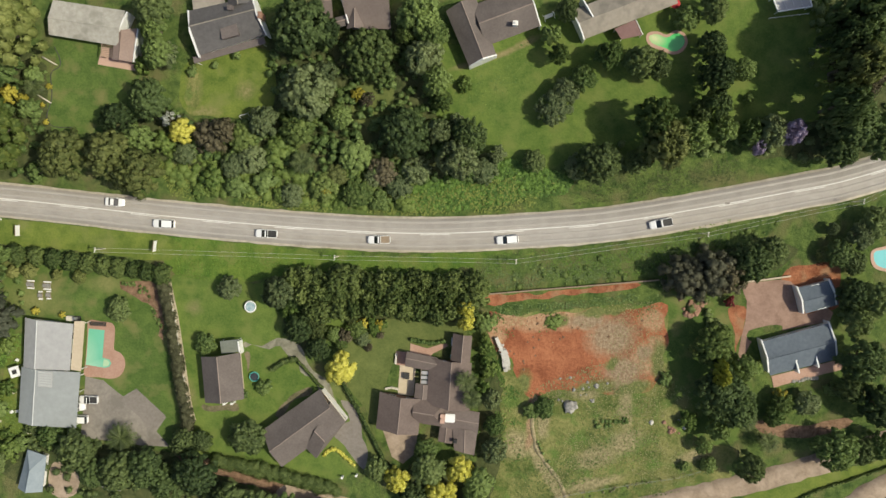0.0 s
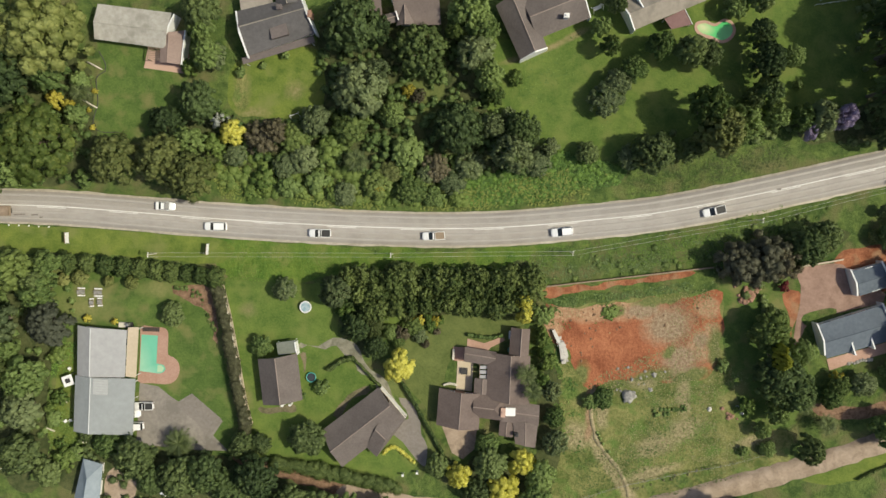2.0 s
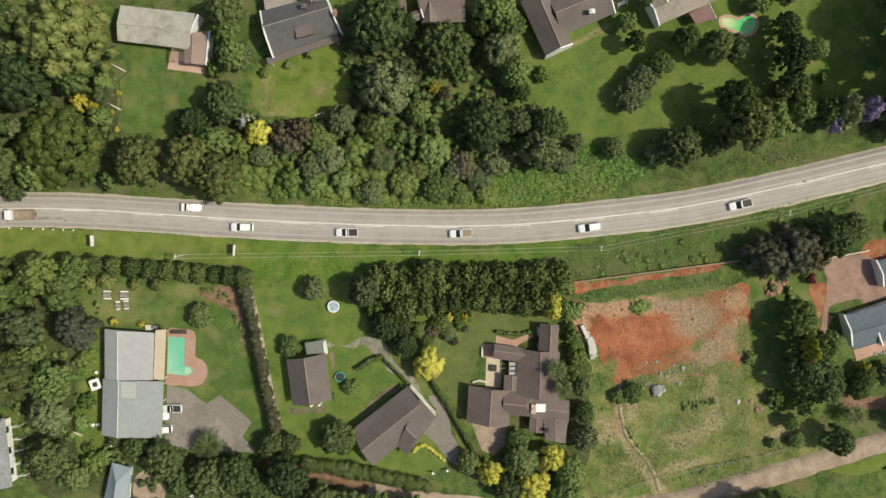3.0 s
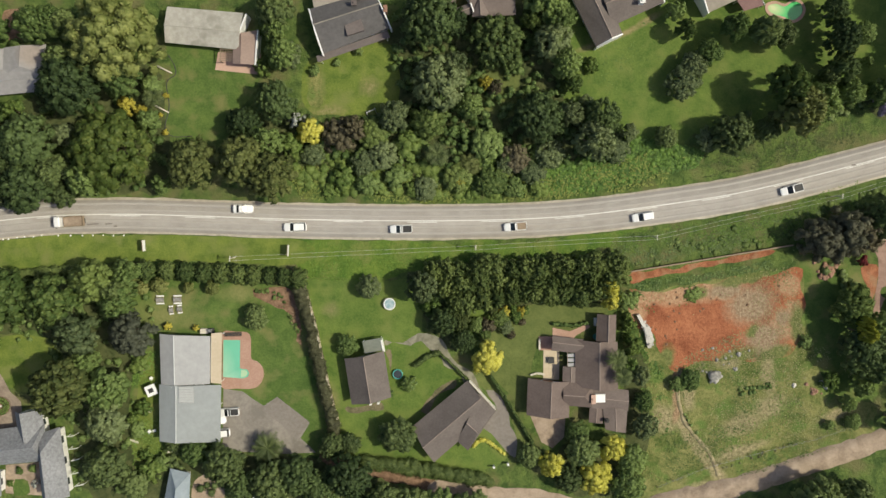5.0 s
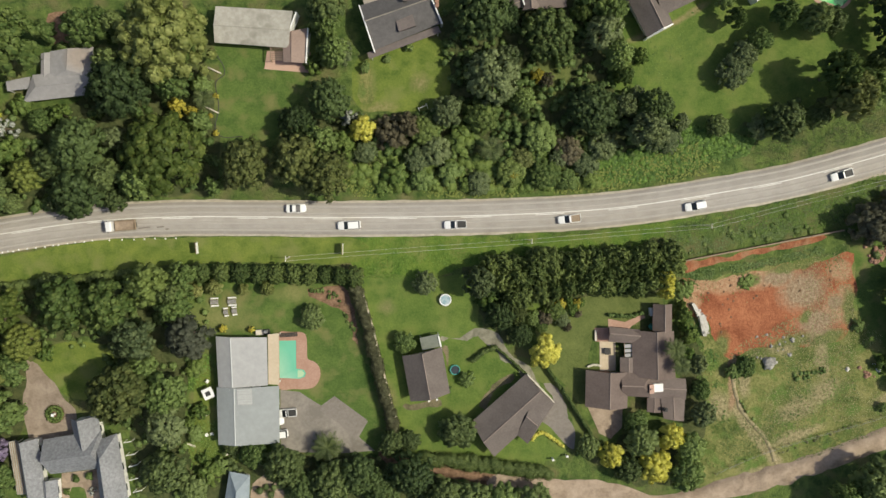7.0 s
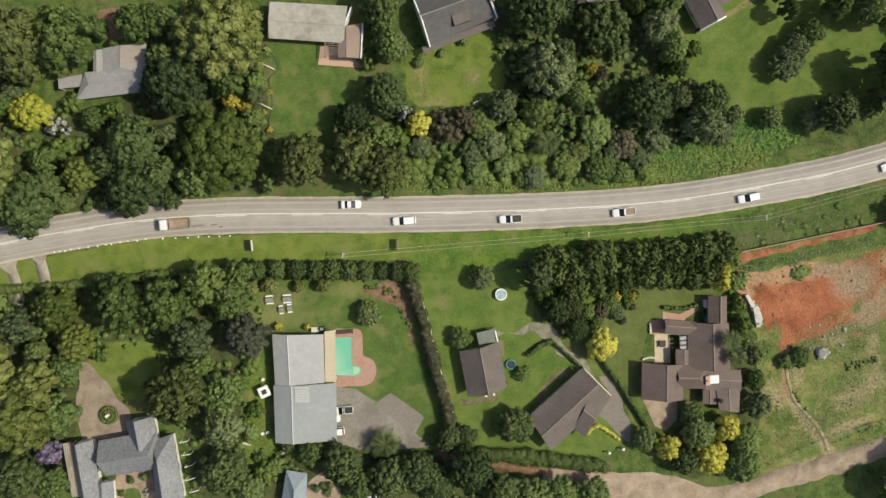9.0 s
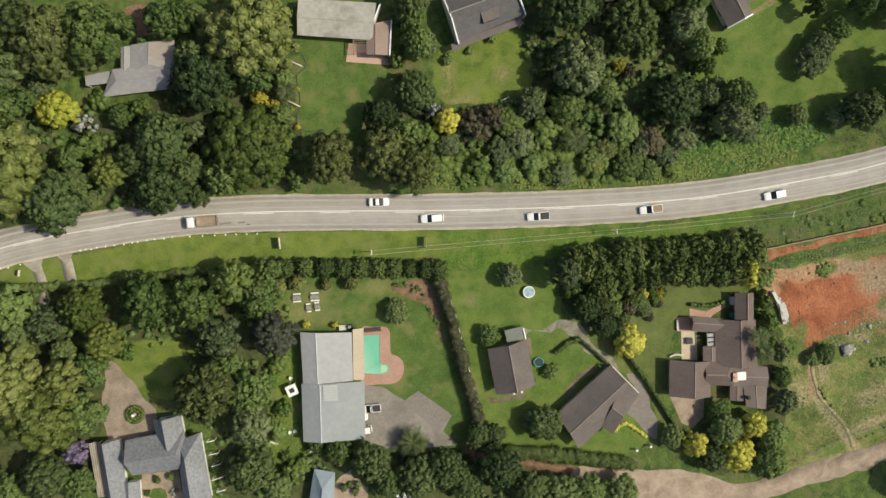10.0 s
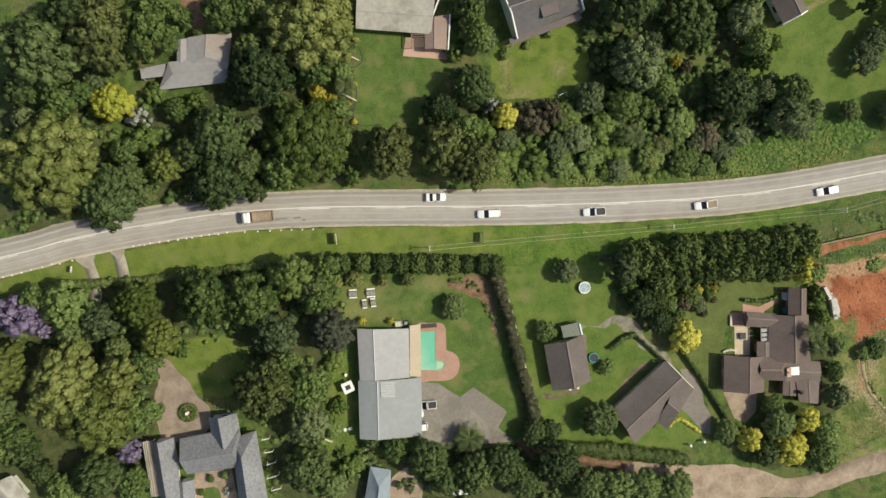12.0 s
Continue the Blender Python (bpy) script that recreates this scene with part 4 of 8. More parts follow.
patch("lawn_east", [(39.49, -13.7), (44.87, -12.03), (51.8, -12.21), (53.34, -18.38), (52.99, -22.96), (57.41, -31.86), (57.51, -41.07), (49.35, -45.08), (42.67, -37.98), (39.82, -23.74)], 0.014, M_LAWN, "shaded green lawn beside the vacant plot", "lawn", seed=59, uneven=0.3)
patch("lawn_clearing", [(-26.08, 24.14), (-21.82, 26.36), (-17.55, 25.64), (-16.99, 21.15), (-17.88, 15.67), (-21.28, 14.72), (-24.86, 17.39), (-26.39, 20.73)], 0.018, M_LAWND, "dull green lawn in a clearing among trees", "lawn", seed=60, uneven=0.35)
patch("lawn_hedge_nook", [(-29.97, -24.18), (-26.81, -23.14), (-24.54, -24.39), (-25.41, -26.45), (-27.79, -28.23), (-30.08, -27.32)], 0.024, M_LAWNB, "bright green lawn corner below the conifers", "lawn", seed=61, uneven=0.2)
# two more sheets of painted tree shade
patch("woodland_litter_plot", [(4.37, -31.63), (7.83, -34.12), (8.82, -43.6), (7.85, -62.64), (-8.66, -61.91), (-9.59, -52.32), (2.18, -51.63)], 0.012, M_SHADE, "ground below the trees, darkened for their shade", "ground", seed=57, uneven=0.4)
patch("woodland_litter_screen", [(-38.65, -14.79), (-14.35, -12.84), (3.05, -11.77), (2.82, -22.21), (-14.68, -24.43), (-26.32, -25.72), (-31.14, -31.36), (-35.69, -28.84), (-40.01, -20.53)], 0.012, M_SHADE, "ground below the trees, darkened for their shade", "ground", seed=58, uneven=0.4)


# ---- buildings ----
def lerp(a, b, t):
    return (a[0] + (b[0] - a[0]) * t, a[1] + (b[1] - a[1]) * t)


def slab(bm, corners, thick):
    """A sloping slab under three or four corners."""
    up = [bm.verts.new(c) for c in corners]
    down = [bm.verts.new((c[0], c[1], c[2] - thick)) for c in corners]
    bm.faces.new(up)
    bm.faces.new(down[::-1])
    n = len(up)
    for i in range(n):
        bm.faces.new((up[i], down[i], down[(i + 1) % n], up[(i + 1) % n]))
    bmesh.ops.recalc_face_normals(bm, faces=bm.faces)


RIDGES = {"brown_roof_tile": M_RIDGE, "reddish_roof_tile": M_RIDGE, "warm_brown_roof_tile": M_RIDGE, "grey_sheet_roof": M_SEAM, "charcoal_roof": M_TANROOF, "blue_grey_sheet_roof": M_SEAM}


def block(house, quad, eave, ridge, roof, wall, f=0.5, hips=(0, 0), over=0.6, windows=True, walls=None):
    """Walls and a pitched roof over a four-cornered plan. Ridge from side da to side bc; hips set its ends in; f: where the ridge lies across."""
    a, b, c, d = quad
    r0, r1 = lerp(a, d, f), lerp(b, c, f)
    p0, p1 = lerp(r0, r1, hips[0]), lerp(r0, r1, 1 - hips[1])
    for q, w in (((a, b), (p1, p0)), ((c, d), (p0, p1))):
        bm = bmesh.new()
        slab(bm, [(*q[0], eave), (*q[1], eave), (*w[0], ridge), (*w[1], ridge)], 0.14)
        part("roof_slope", bm, roof, house)
    for h, q, w in ((hips[0], (d, a), p0), (hips[1], (b, c), p1)):
        if h:
            bm = bmesh.new()
            slab(bm, [(*q[0], eave), (*q[1], eave), (*w, ridge)], 0.14)
            part("roof_hip", bm, roof, house)
    bm = bmesh.new()
    tube(bm, (*p0, ridge + 0.0), (*p1, ridge + 0.0), 0.11, 0.11, 6)
    part("ridge_cap", bm, RIDGES.get(roof.name, roof), house)
    # walls stand in from the eaves
    centre = ((a[0] + b[0] + c[0] + d[0]) / 4, (a[1] + b[1] + c[1] + d[1]) / 4)
    def inset(i):
        p, u, v = (Vector(quad[k % 4]) for k in (i, i - 1, i + 1))
        return tuple(p + ((u - p).normalized() + (v - p).normalized()) * over)
    ia, ib, ic, idd = walls or map(inset, range(4))
    bm = bmesh.new()
    prism(bm, [ia, ib, ic, idd], -0.2, eave - 0.1)
    drop = 0.3
    for (u, v), h in (((idd, ia), hips[0]), ((ib, ic), hips[1])):
        if not h:
            m = lerp(u, v, 1 - f if u is idd else f)
            inner = [lerp(q, centre, 0.05) for q in (u, v, m)]
            k = [bm.verts.new((*u, eave - 0.1)), bm.verts.new((*v, eave - 0.1)), bm.verts.new((*m, ridge - drop)), bm.verts.new((*inner[0], eave - 0.1)), bm.verts.new((*inner[1], eave - 0.1)), bm.verts.new((*inner[2], ridge - drop))]
            for face in ((0, 1, 2), (5, 4, 3), (1, 4, 5, 2), (0, 2, 5, 3)):
                bm.faces.new([k[i] for i in face])
    part("wall", bm, wall, house)
    if windows:
        for u, v in ((ia, ib), (ib, ic), (ic, idd), (idd, ia)):
            e = Vector((v[0] - u[0], v[1] - u[1]))
            count = int(e.length // 3.6)
            e.normalize()
            ang = math.degrees(math.atan2(e.y, e.x))
            for i in range(count):
                w = lerp(u, v, (i + 0.5) / count)
                side = -1 if (w[0] - centre[0]) * -e.y + (w[1] - centre[1]) * e.x < 0 else 1
                win = new("window")
                win.parent = house
                win.matrix_basis = pose(w[0], w[1], 1.0, 0, 0, ang + (180 if side > 0 else 0))
                bm = bmesh.new()
                box(bm, -0.8, -0.06, -0.06, 0.8, 0.03, 0.06)
                box(bm, -0.8, -0.06, 1.14, 0.8, 0.03, 1.26)
                box(bm, -0.8, -0.06, 0.06, -0.7, 0.03, 1.14)
                box(bm, 0.7, -0.06, 0.06, 0.8, 0.03, 1.14)
                part("window_frame", bm, M_WHITE, win)
                part("pane", box(bmesh.new(), -0.7, -0.02, 0.06, 0.7, 0.02, 1.14), M_PANE, win)


def parapet(house, p, q, z0, z1, mid=None, thick=0.26):
    """A white gable wall that rises above the roof, from p to q, with its peak at mid."""
    p, q = Vector(p), Vector(q)
    e = (q - p).normalized()
    n = Vector((-e.y, e.x)) * thick / 2
    m = (p + q) / 2
    bm = bmesh.new()
    prof = [(p, -0.2), (q, -0.2), (q, z0), (m, z1), (p, z0)]
    fr = [bm.verts.new((v.x + n.x, v.y + n.y, z)) for v, z in prof]
    bk = [bm.verts.new((v.x - n.x, v.y - n.y, z)) for v, z in prof]
    bm.faces.new(fr)
    bm.faces.new(bk[::-1])
    for i in range(5):
        bm.faces.new((fr[i], bk[i], bk[(i + 1) % 5], fr[(i + 1) % 5]))
    bmesh.ops.recalc_face_normals(bm, faces=bm.faces)
    part("parapet", bm, M_WHITE, house, "white plastered gable parapet")


def chimney(house, x, y, z, w=0.8, d=0.8, material=None, base=2.5):
    bm = bmesh.new()
    box(bm, x - w / 2, y - d / 2, base, x + w / 2, y + d / 2, z)
    box(bm, x - w / 2 - 0.08, y - d / 2 - 0.08, z, x + w / 2 + 0.08, y + d / 2 + 0.08, z + 0.12)
    box(bm, x - 0.18, y - 0.18, z + 0.12, x + 0.18, y + 0.18, z + 0.4)
    part("chimney", bm, material or M_WALL, house)


def flat_roof(house, pts, z, material, name="flat_roof", posts=True, thick=0.16):
    part(name, prism(bmesh.new(), pts, z - thick, z), material, house)
    if posts:
        c = (sum(p[0] for p in pts) / len(pts), sum(p[1] for p in pts) / len(pts))
        for p in pts:
            x, y = lerp(p, c, 0.08)
            part("post", tube(bmesh.new(), (x, y, -0.1), (x, y, z - thick), 0.07), M_WHITE, house)


# grey-roofed house with the pool
house = thing("house", "long house with pale grey sheet metal roof", "house")
block(house, ((-90.87, -26.58), (-91.0, -36.86), (-81.19, -37.03), (-80.79, -27.32)), 3.0, 4.2, M_ZINC, M_WALL, f=0.31)
block(house, ((-91.34, -36.84), (-91.76, -48.46), (-79.54, -48.87), (-78.94, -37.24)), 3.1, 4.4, M_ZINCB, M_WALL, f=0.3, walls=((-90.8, -37.2), (-91.2, -48.0), (-83.7, -48.3), (-83.3, -37.5)))
for y in (-38.2, -41.6, -45.0, -48.3):
    part("carport_post", tube(bmesh.new(), (-79.7, y, -0.1), (-79.7, y, 3.0), 0.07), M_WHITE, house)
flat_roof(house, [(-80.59, -26.8), (-81.11, -36.85), (-78.97, -37.06), (-78.44, -26.65)], 2.8, M_CREAM, "veranda_roof")

bm = bmesh.new()
slab(bm, [(*(-87.02, -37.04), 4.46), (*(-87.09, -40.34), 4.46), (*(-84.29, -40.56), 4.03), (*(-84.22, -37.25), 4.03)], 0.06)
part("roof_light", bm, M_SHEET, house, "ribbed translucent roof sheet")
for k in range(7):
    p, q = lerp((-87.03, -37.15), (-87.08, -40.22), k / 6), lerp((-84.23, -37.36), (-84.28, -40.44), k / 6)
    part("rib", tube(bmesh.new(), (*p, 4.5), (*q, 4.07), 0.05, 0.05, 4), M_ZINC, house)

# cottage
house = thing("cottage", "small cottage with brown tiled roof, sunlit slope and shaded slope", "house")
block(house, ((-54.06, -32.61), (-52.86, -42.01), (-44.81, -40.72), (-46.04, -31.21)), 2.6, 5.1, M_TILE, M_WALLB)
flat_roof(house, [(-50.4, -29.23), (-49.94, -31.78), (-46.04, -31.13), (-46.51, -28.58)], 2.3, M_GREENROOF, "lean_to_roof")
parapet(house, (-46.57, -28.99), (-46.1, -31.57), 2.5, 2.55)

for x, y in ((-49.11, -42.15), (-47.5, -41.98)):
    part("porch_post", box(bmesh.new(), x - 0.2, y - 0.2, -0.1, x + 0.2, y + 0.2, 2.4), M_WHITE, house)

# long brown house set askew
house = thing("house", "long house with grey-brown tiled roof and cross gable", "house")
block(house, ((-29.26, -37.67), (-40.81, -46.93), (-36.49, -54.35), (-24.3, -44.14)), 2.6, 4.7, M_TILE, M_WALLB, f=0.5)
block(house, ((-31.73, -50.0), (-29.5, -52.08), (-23.48, -43.71), (-27.05, -40.31)), 2.58, 4.3, M_TILE, M_WALLB, f=0.42, hips=(0, 0.2))

# sprawling brown house
house = thing("house", "sprawling brown house with several tiled roofs and a courtyard", "house")
block(house, ((-2.87, -24.75), (-3.17, -30.32), (0.79, -30.72), (0.98, -25.02)), 2.5, 3.8, M_TILEH, M_WALLBR, f=0.55)
block(house, ((-7.37, -29.9), (-7.71, -39.45), (1.21, -40.38), (1.16, -30.51)), 2.6, 4.7, M_TILEH, M_WALLBR, f=0.53)
block(house, ((-12.23, -31.99), (-6.03, -32.79), (-5.69, -29.9), (-12.0, -28.98)), 2.5, 3.5, M_TILER, M_WALLBR, f=0.6)
block(house, ((-9.96, -35.3), (-10.07, -38.45), (-6.72, -38.71), (-6.61, -35.55)), 2.45, 2.9, M_TILER, M_WALLBR, f=0.5)
block(house, ((-17.09, -37.45), (-17.51, -45.01), (-8.9, -45.82), (-8.51, -38.45)), 2.7, 4.8, M_TILEH, M_WALLBR, f=0.53)
block(house, ((-10.25, -43.24), (-3.76, -43.88), (-3.59, -38.95), (-10.07, -38.33)), 2.65, 4.3, M_TILEH, M_WALLBR, f=0.5, hips=(0, 0.35))
block(house, ((-4.36, -43.95), (3.14, -44.78), (3.27, -40.42), (-4.21, -39.6)), 2.7, 3.2, M_TILER, M_WALLBR, f=0.5)
block(house, ((-2.06, -43.77), (-1.48, -48.43), (2.63, -49.24), (3.03, -44.29)), 2.65, 3.05, M_TILER, M_WALLBR, f=0.5)
block(house, ((-4.62, -43.85), (-4.84, -46.9), (-1.94, -47.26), (-1.84, -44.07)), 2.4, 2.75, M_TILEH, M_WALLBR, f=0.5)
cx, cy = (-2.61, -41.81)
part("skylight", box(bmesh.new(), cx - 1.0, cy - 0.85, 2.7, cx + 1.0, cy + 0.85, 3.45, 0.08), M_WHITE, house, "white domed roof light")
chimney(house, *(-4.1, -41.87), 3.9, 0.75, 1.7, M_PAVER)
chimney(house, *(-1.31, -46.38), 3.6, 0.6, 0.6, M_DARK)

# blue-grey roofed house with white parapets, and its garage
house = thing("house", "house with blue-grey roof and white parapet gables", "house", 0.8, -0.2)
block(house, ((69.93, -18.23), (57.21, -22.66), (59.32, -29.27), (72.3, -25.12)), 2.3, 3.6, M_SLATEB, M_WALL, f=0.5, over=0.2)
for p, q in (((57.06, -22.28), (58.93, -28.64)), ((69.71, -17.88), (71.86, -24.95))):
    parapet(house, p, q, 2.55, 3.85, thick=0.28)
parapet(house, (63.48, -24.12), (64.55, -28.29), 3.4, 2.9, thick=0.28)
parapet(house, (67.17, -22.79), (68.23, -26.95), 3.4, 2.9, thick=0.28)
garage = thing("garage", "garage with blue-grey roof and white parapet gables", "garage", 0.8, 0.1)
block(garage, ((69.83, -10.04), (63.58, -11.94), (65.36, -16.96), (71.6, -14.82)), 2.0, 3.1, M_SLATEB, M_WALL, f=0.5, over=0.2)
for p, q in (((63.21, -11.62), (64.9, -16.94)), ((69.21, -9.86), (71.09, -14.82))):
    parapet(garage, p, q, 2.25, 3.35, thick=0.28)

# houses above the road
house = thing("house", "house with weathered beige roof and brown wing", "house")
block(house, ((-72.98, 29.32), (-87.32, 31.0), (-86.61, 37.94), (-71.75, 36.37)), 3.0, 4.1, M_OLDROOF, M_WALLB, f=0.45)
block(house, ((-74.09, 32.13), (-74.26, 26.66), (-70.08, 26.3), (-69.3, 33.06)), 2.7, 3.4, M_WING, M_WALL, f=0.4)
parapet(house, (-71.01, 36.01), (-72.74, 32.16), 3.8, 3.9)
parapet(house, (-69.05, 33.01), (-69.82, 26.26), 3.0, 3.1)
house = thing("house", "house with charcoal roof and white parapet ends", "house")
block(house, ((-56.21, 28.17), (-43.06, 32.76), (-46.09, 40.05), (-58.92, 36.77)), 3.2, 5.3, M_CHAR, M_WALL, f=0.6)
parapet(house, (-58.82, 36.8), (-56.26, 27.7), 3.6, 5.7)
parapet(house, (-45.96, 39.84), (-42.84, 32.59), 3.6, 5.7)
bm = bmesh.new()
prism(bm, [(-51.8, 33.19), (-51.34, 31.22), (-48.0, 32.2), (-48.57, 34.38)], 3.6, 4.75)
part("dormer", bm, M_BOXROOF, house, "low brown-grey roof dormer")
flat_roof(house, [(-57.85, 36.77), (-51.52, 38.57), (-52.58, 42.5), (-58.44, 40.51)], 3.1, M_TANROOF, "rear_roof")
block(house, ((-50.74, 37.44), (-51.64, 43.58), (-46.94, 45.08), (-45.57, 38.97)), 3.3, 4.9, M_CHAR, M_WALL, f=0.45, windows=False)
chimney(house, *(-49.77, 37.31), 5.4, 0.9, 0.8, M_BOXROOF)
chimney(house, *(-43.76, 36.02), 5.6, 0.6, 1.2, M_WALLBR)
flat_roof(house, [(-57.44, 26.55), (-43.14, 31.12), (-43.64, 32.45), (-57.83, 27.77)], 2.7, M_BOXROOF, "veranda_roof")
house = thing("house", "brown tiled house among the trees", "house")
block(house, ((-26.74, 34.73), (-18.22, 34.85), (-19.17, 45.45), (-29.23, 45.08)), 3.0, 4.9, M_TILER, M_WALLB, f=0.55)
parapet(house, (-28.37, 40.89), (-26.56, 35.49), 3.7, 3.9, thick=0.25)
block(house, ((-27.0, 34.52), (-26.29, 38.25), (-24.51, 38.43), (-23.53, 34.66)), 3.3, 4.5, M_TILER, M_WALL, f=0.5, windows=False)
block(house, ((-29.7, 34.55), (-26.92, 35.43), (-27.35, 37.4), (-30.01, 36.52)), 2.7, 3.2, M_TILE, M_WALL, f=0.5, windows=False)
block(house, ((-32.26, 36.32), (-29.91, 36.75), (-30.54, 43.44), (-32.88, 42.8)), 2.7, 3.3, M_TILER, M_WALLB, f=0.5, windows=False)
house = thing("house", "brown tiled house with white gable end", "house")
block(house, ((-7.6, 38.78), (-2.5, 28.35), (2.69, 30.88), (-1.88, 41.73)), 3.0, 5.2, M_TILE, M_WALL, f=0.52)
block(house, ((0.62, 32.33), (10.97, 36.68), (7.68, 44.27), (-2.57, 40.07)), 3.0, 5.1, M_TILE, M_WALL, f=0.5)
chimney(house, *(6.06, 36.47), 5.6, 0.9, 0.7)
parapet(house, (-2.49, 28.24), (2.81, 30.77), 2.95, 5.1)
parapet(house, (11.08, 36.68), (7.79, 44.27), 2.95, 5.0)
house = thing("house", "long house with weathered grey roof and brown porch", "house")
block(house, ((19.87, 34.54), (37.22, 42.05), (34.71, 47.44), (16.92, 39.96)), 3.0, 4.5, M_TANROOF, M_WALL, f=0.5)
parapet(house, (16.76, 39.83), (19.71, 34.32), 3.2, 4.75, thick=0.24)
parapet(house, (18.58, 42.03), (20.96, 38.47), 4.6, 4.7, thick=0.24)
part("gutter", tube(bmesh.new(), (*(29.35, 38.76), 2.76), (*(30.95, 35.79), 2.76), 0.07), M_WHITE, house)
flat_roof(house, [(25.46, 36.78), (26.89, 34.78), (30.97, 35.81), (29.37, 38.78)], 2.7, M_REDROOF, "porch_roof")
house = thing("carport", "carport with pale blue-grey roof in a white frame", "carport")
flat_roof(house, [(55.09, 43.96), (56.36, 41.23), (62.67, 42.44), (61.71, 45.29)], 2.8, M_ZINC, "flat_roof")
for p, q in (((55.09, 43.96), (56.36, 41.23)), ((56.36, 41.23), (62.67, 42.44)), ((62.67, 42.44), (61.71, 45.29))):
    part("fascia", tube(bmesh.new(), (*p, 2.86), (*q, 2.86), 0.13, 0.13, 6), M_WHITE, house)
for k in range(5):
    p, q = lerp((55.3, 43.9), (61.6, 45.1), k / 4), lerp((56.45, 41.35), (62.6, 42.5), k / 4)
    part("batten", tube(bmesh.new(), (*p, 2.82), (*q, 2.82), 0.05, 0.05, 4), M_SEAM, house)
part("rail", tube(bmesh.new(), (55.5, 40.4, 1.0), (62.9, 41.6, 1.0), 0.05, 0.05, 6), M_WHITE, house)
for k in range(6):
    x, y = lerp((55.5, 40.4), (62.9, 41.6), k / 5)
    part("rail_post", tube(bmesh.new(), (x, y, -0.1), (x, y, 1.0), 0.05, 0.05, 6), M_WHITE, house)
house = thing("house", "grey-roofed house among tall trees", "house")
block(house, ((-124.83, 21.15), (-112.12, 22.02), (-111.34, 26.84), (-122.65, 26.31)), 3.0, 4.0, M_GREYROOF, M_WALL, f=0.5, hips=(0.16, 0))
block(house, ((-121.18, 25.19), (-120.78, 30.31), (-118.89, 30.54), (-119.3, 25.31)), 2.9, 3.2, M_GREYROOF, M_WALL, f=0.4)
block(house, ((-119.3, 25.31), (-118.88, 30.65), (-110.6, 31.13), (-111.54, 25.59)), 3.05, 4.0, M_GREYROOF, M_WALL, f=0.45, hips=(0.25, 0))
flat_roof(house, [(-128.01, 25.36), (-127.96, 23.47), (-123.47, 23.78), (-123.39, 26.09)], 2.6, M_GREYROOF, "lean_to_roof")

# slate-roofed manor
house = thing("house", "rambling house with weathered grey slate roofs", "house")
block(house, ((-126.19, -45.42), (-114.72, -44.17), (-114.86, -51.88), (-125.35, -52.51)), 3.2, 6.3, M_SLATE, M_WALL, f=0.5, hips=(0.0, 0.1))
block(house, ((-120.54, -41.57), (-119.92, -47.41), (-114.52, -47.31), (-115.15, -41.24)), 3.2, 6.0, M_SLATE, M_WALL, f=0.45)
block(house, ((-116.39, -46.37), (-115.87, -59.55), (-110.3, -59.27), (-111.65, -44.99)), 3.25, 6.2, M_SLATE, M_WALL, f=0.4, hips=(0.25, 0.0))
block(house, ((-131.55, -45.35), (-130.46, -58.27), (-126.57, -57.84), (-127.39, -45.16)), 3.0, 5.5, M_SLATE, M_WALL, f=0.42)
block(house, ((-127.53, -53.72), (-127.53, -59.1), (-124.29, -58.95), (-124.21, -53.8)), 2.9, 3.8, M_SLATE, M_WALL, f=0.4)
flat_roof(house, [(-133.39, -45.65), (-132.57, -56.54), (-130.74, -56.49), (-131.67, -45.46)], 2.6, M_OLDROOF, "carport_roof")
for k in range(4):
    p, q = lerp((-133.05, -45.76), (-131.86, -45.53), k / 3), lerp((-132.31, -56.31), (-131.01, -56.2), k / 3)
    part("rafter", tube(bmesh.new(), (*p, 2.66), (*q, 2.66), 0.09, 0.09, 4), M_WOOD, house)
patch("courtyard", [(-124.62, -53.45), (-117.45, -53.06), (-116.66, -60.13), (-124.97, -59.36)], 0.06, M_DIRT, "pale paved courtyard of the slate-roofed house", "terrace", smooth=False)
patch("courtyard_lawn", [(-122.57, -56.71), (-119.69, -56.4), (-119.4, -59.87), (-122.79, -59.56)], 0.09, M_LAWN, "small green lawn in the courtyard", "lawn", seed=35, uneven=0.4)
patch("tan_yard", [(-85.55, -56.93), (-80.39, -56.7), (-80.16, -64.09), (-86.54, -63.5)], 0.03, M_DIRT, "tan paved yard beside the garden house", "drive", seed=63, uneven=0.2)
for q in (((-144.45, -8.89), (-141.91, -8.73), (-139.55, -8.23), (-140.85, -11.09), (-141.93, -11.45)), ((-137.63, -8.02), (-136.02, -7.8), (-133.77, -7.51), (-135.02, -9.83), (-135.99, -9.99))):
    patch("drive_mouth", list(q), 0.04, M_LANE, "dusty mouth of a driveway beside the road", "drive", seed=64, uneven=0.1)
patch("verge_east", [(-61.34, -8.63), (-31.56, -9.76), (-8.47, -9.26), (4.29, -8.13), (12.41, -7.74), (3.06, -11.2), (-14.38, -14.0), (-37.51, -15.07), (-49.1, -17.28), (-61.03, -16.81)], 0.017, M_VERGEB, "lush rough grass on the road verge", "grass", seed=65, uneven=0.3)
patch("verge_scrub", [(1.0, -10.0), (12.0, -7.9), (32.0, -4.4), (50.0, 0.6), (62.0, 3.4), (62.0, -2.6), (50.0, -5.2), (37.6, -11.6), (20.0, -13.9), (3.0, -16.4)], 0.021, M_GRASS, "rough dark grass on the road verge", "grass", seed=74, uneven=0.3)
house = thing("garden_house", "small garden house with blue-grey hipped roof", "outbuilding")
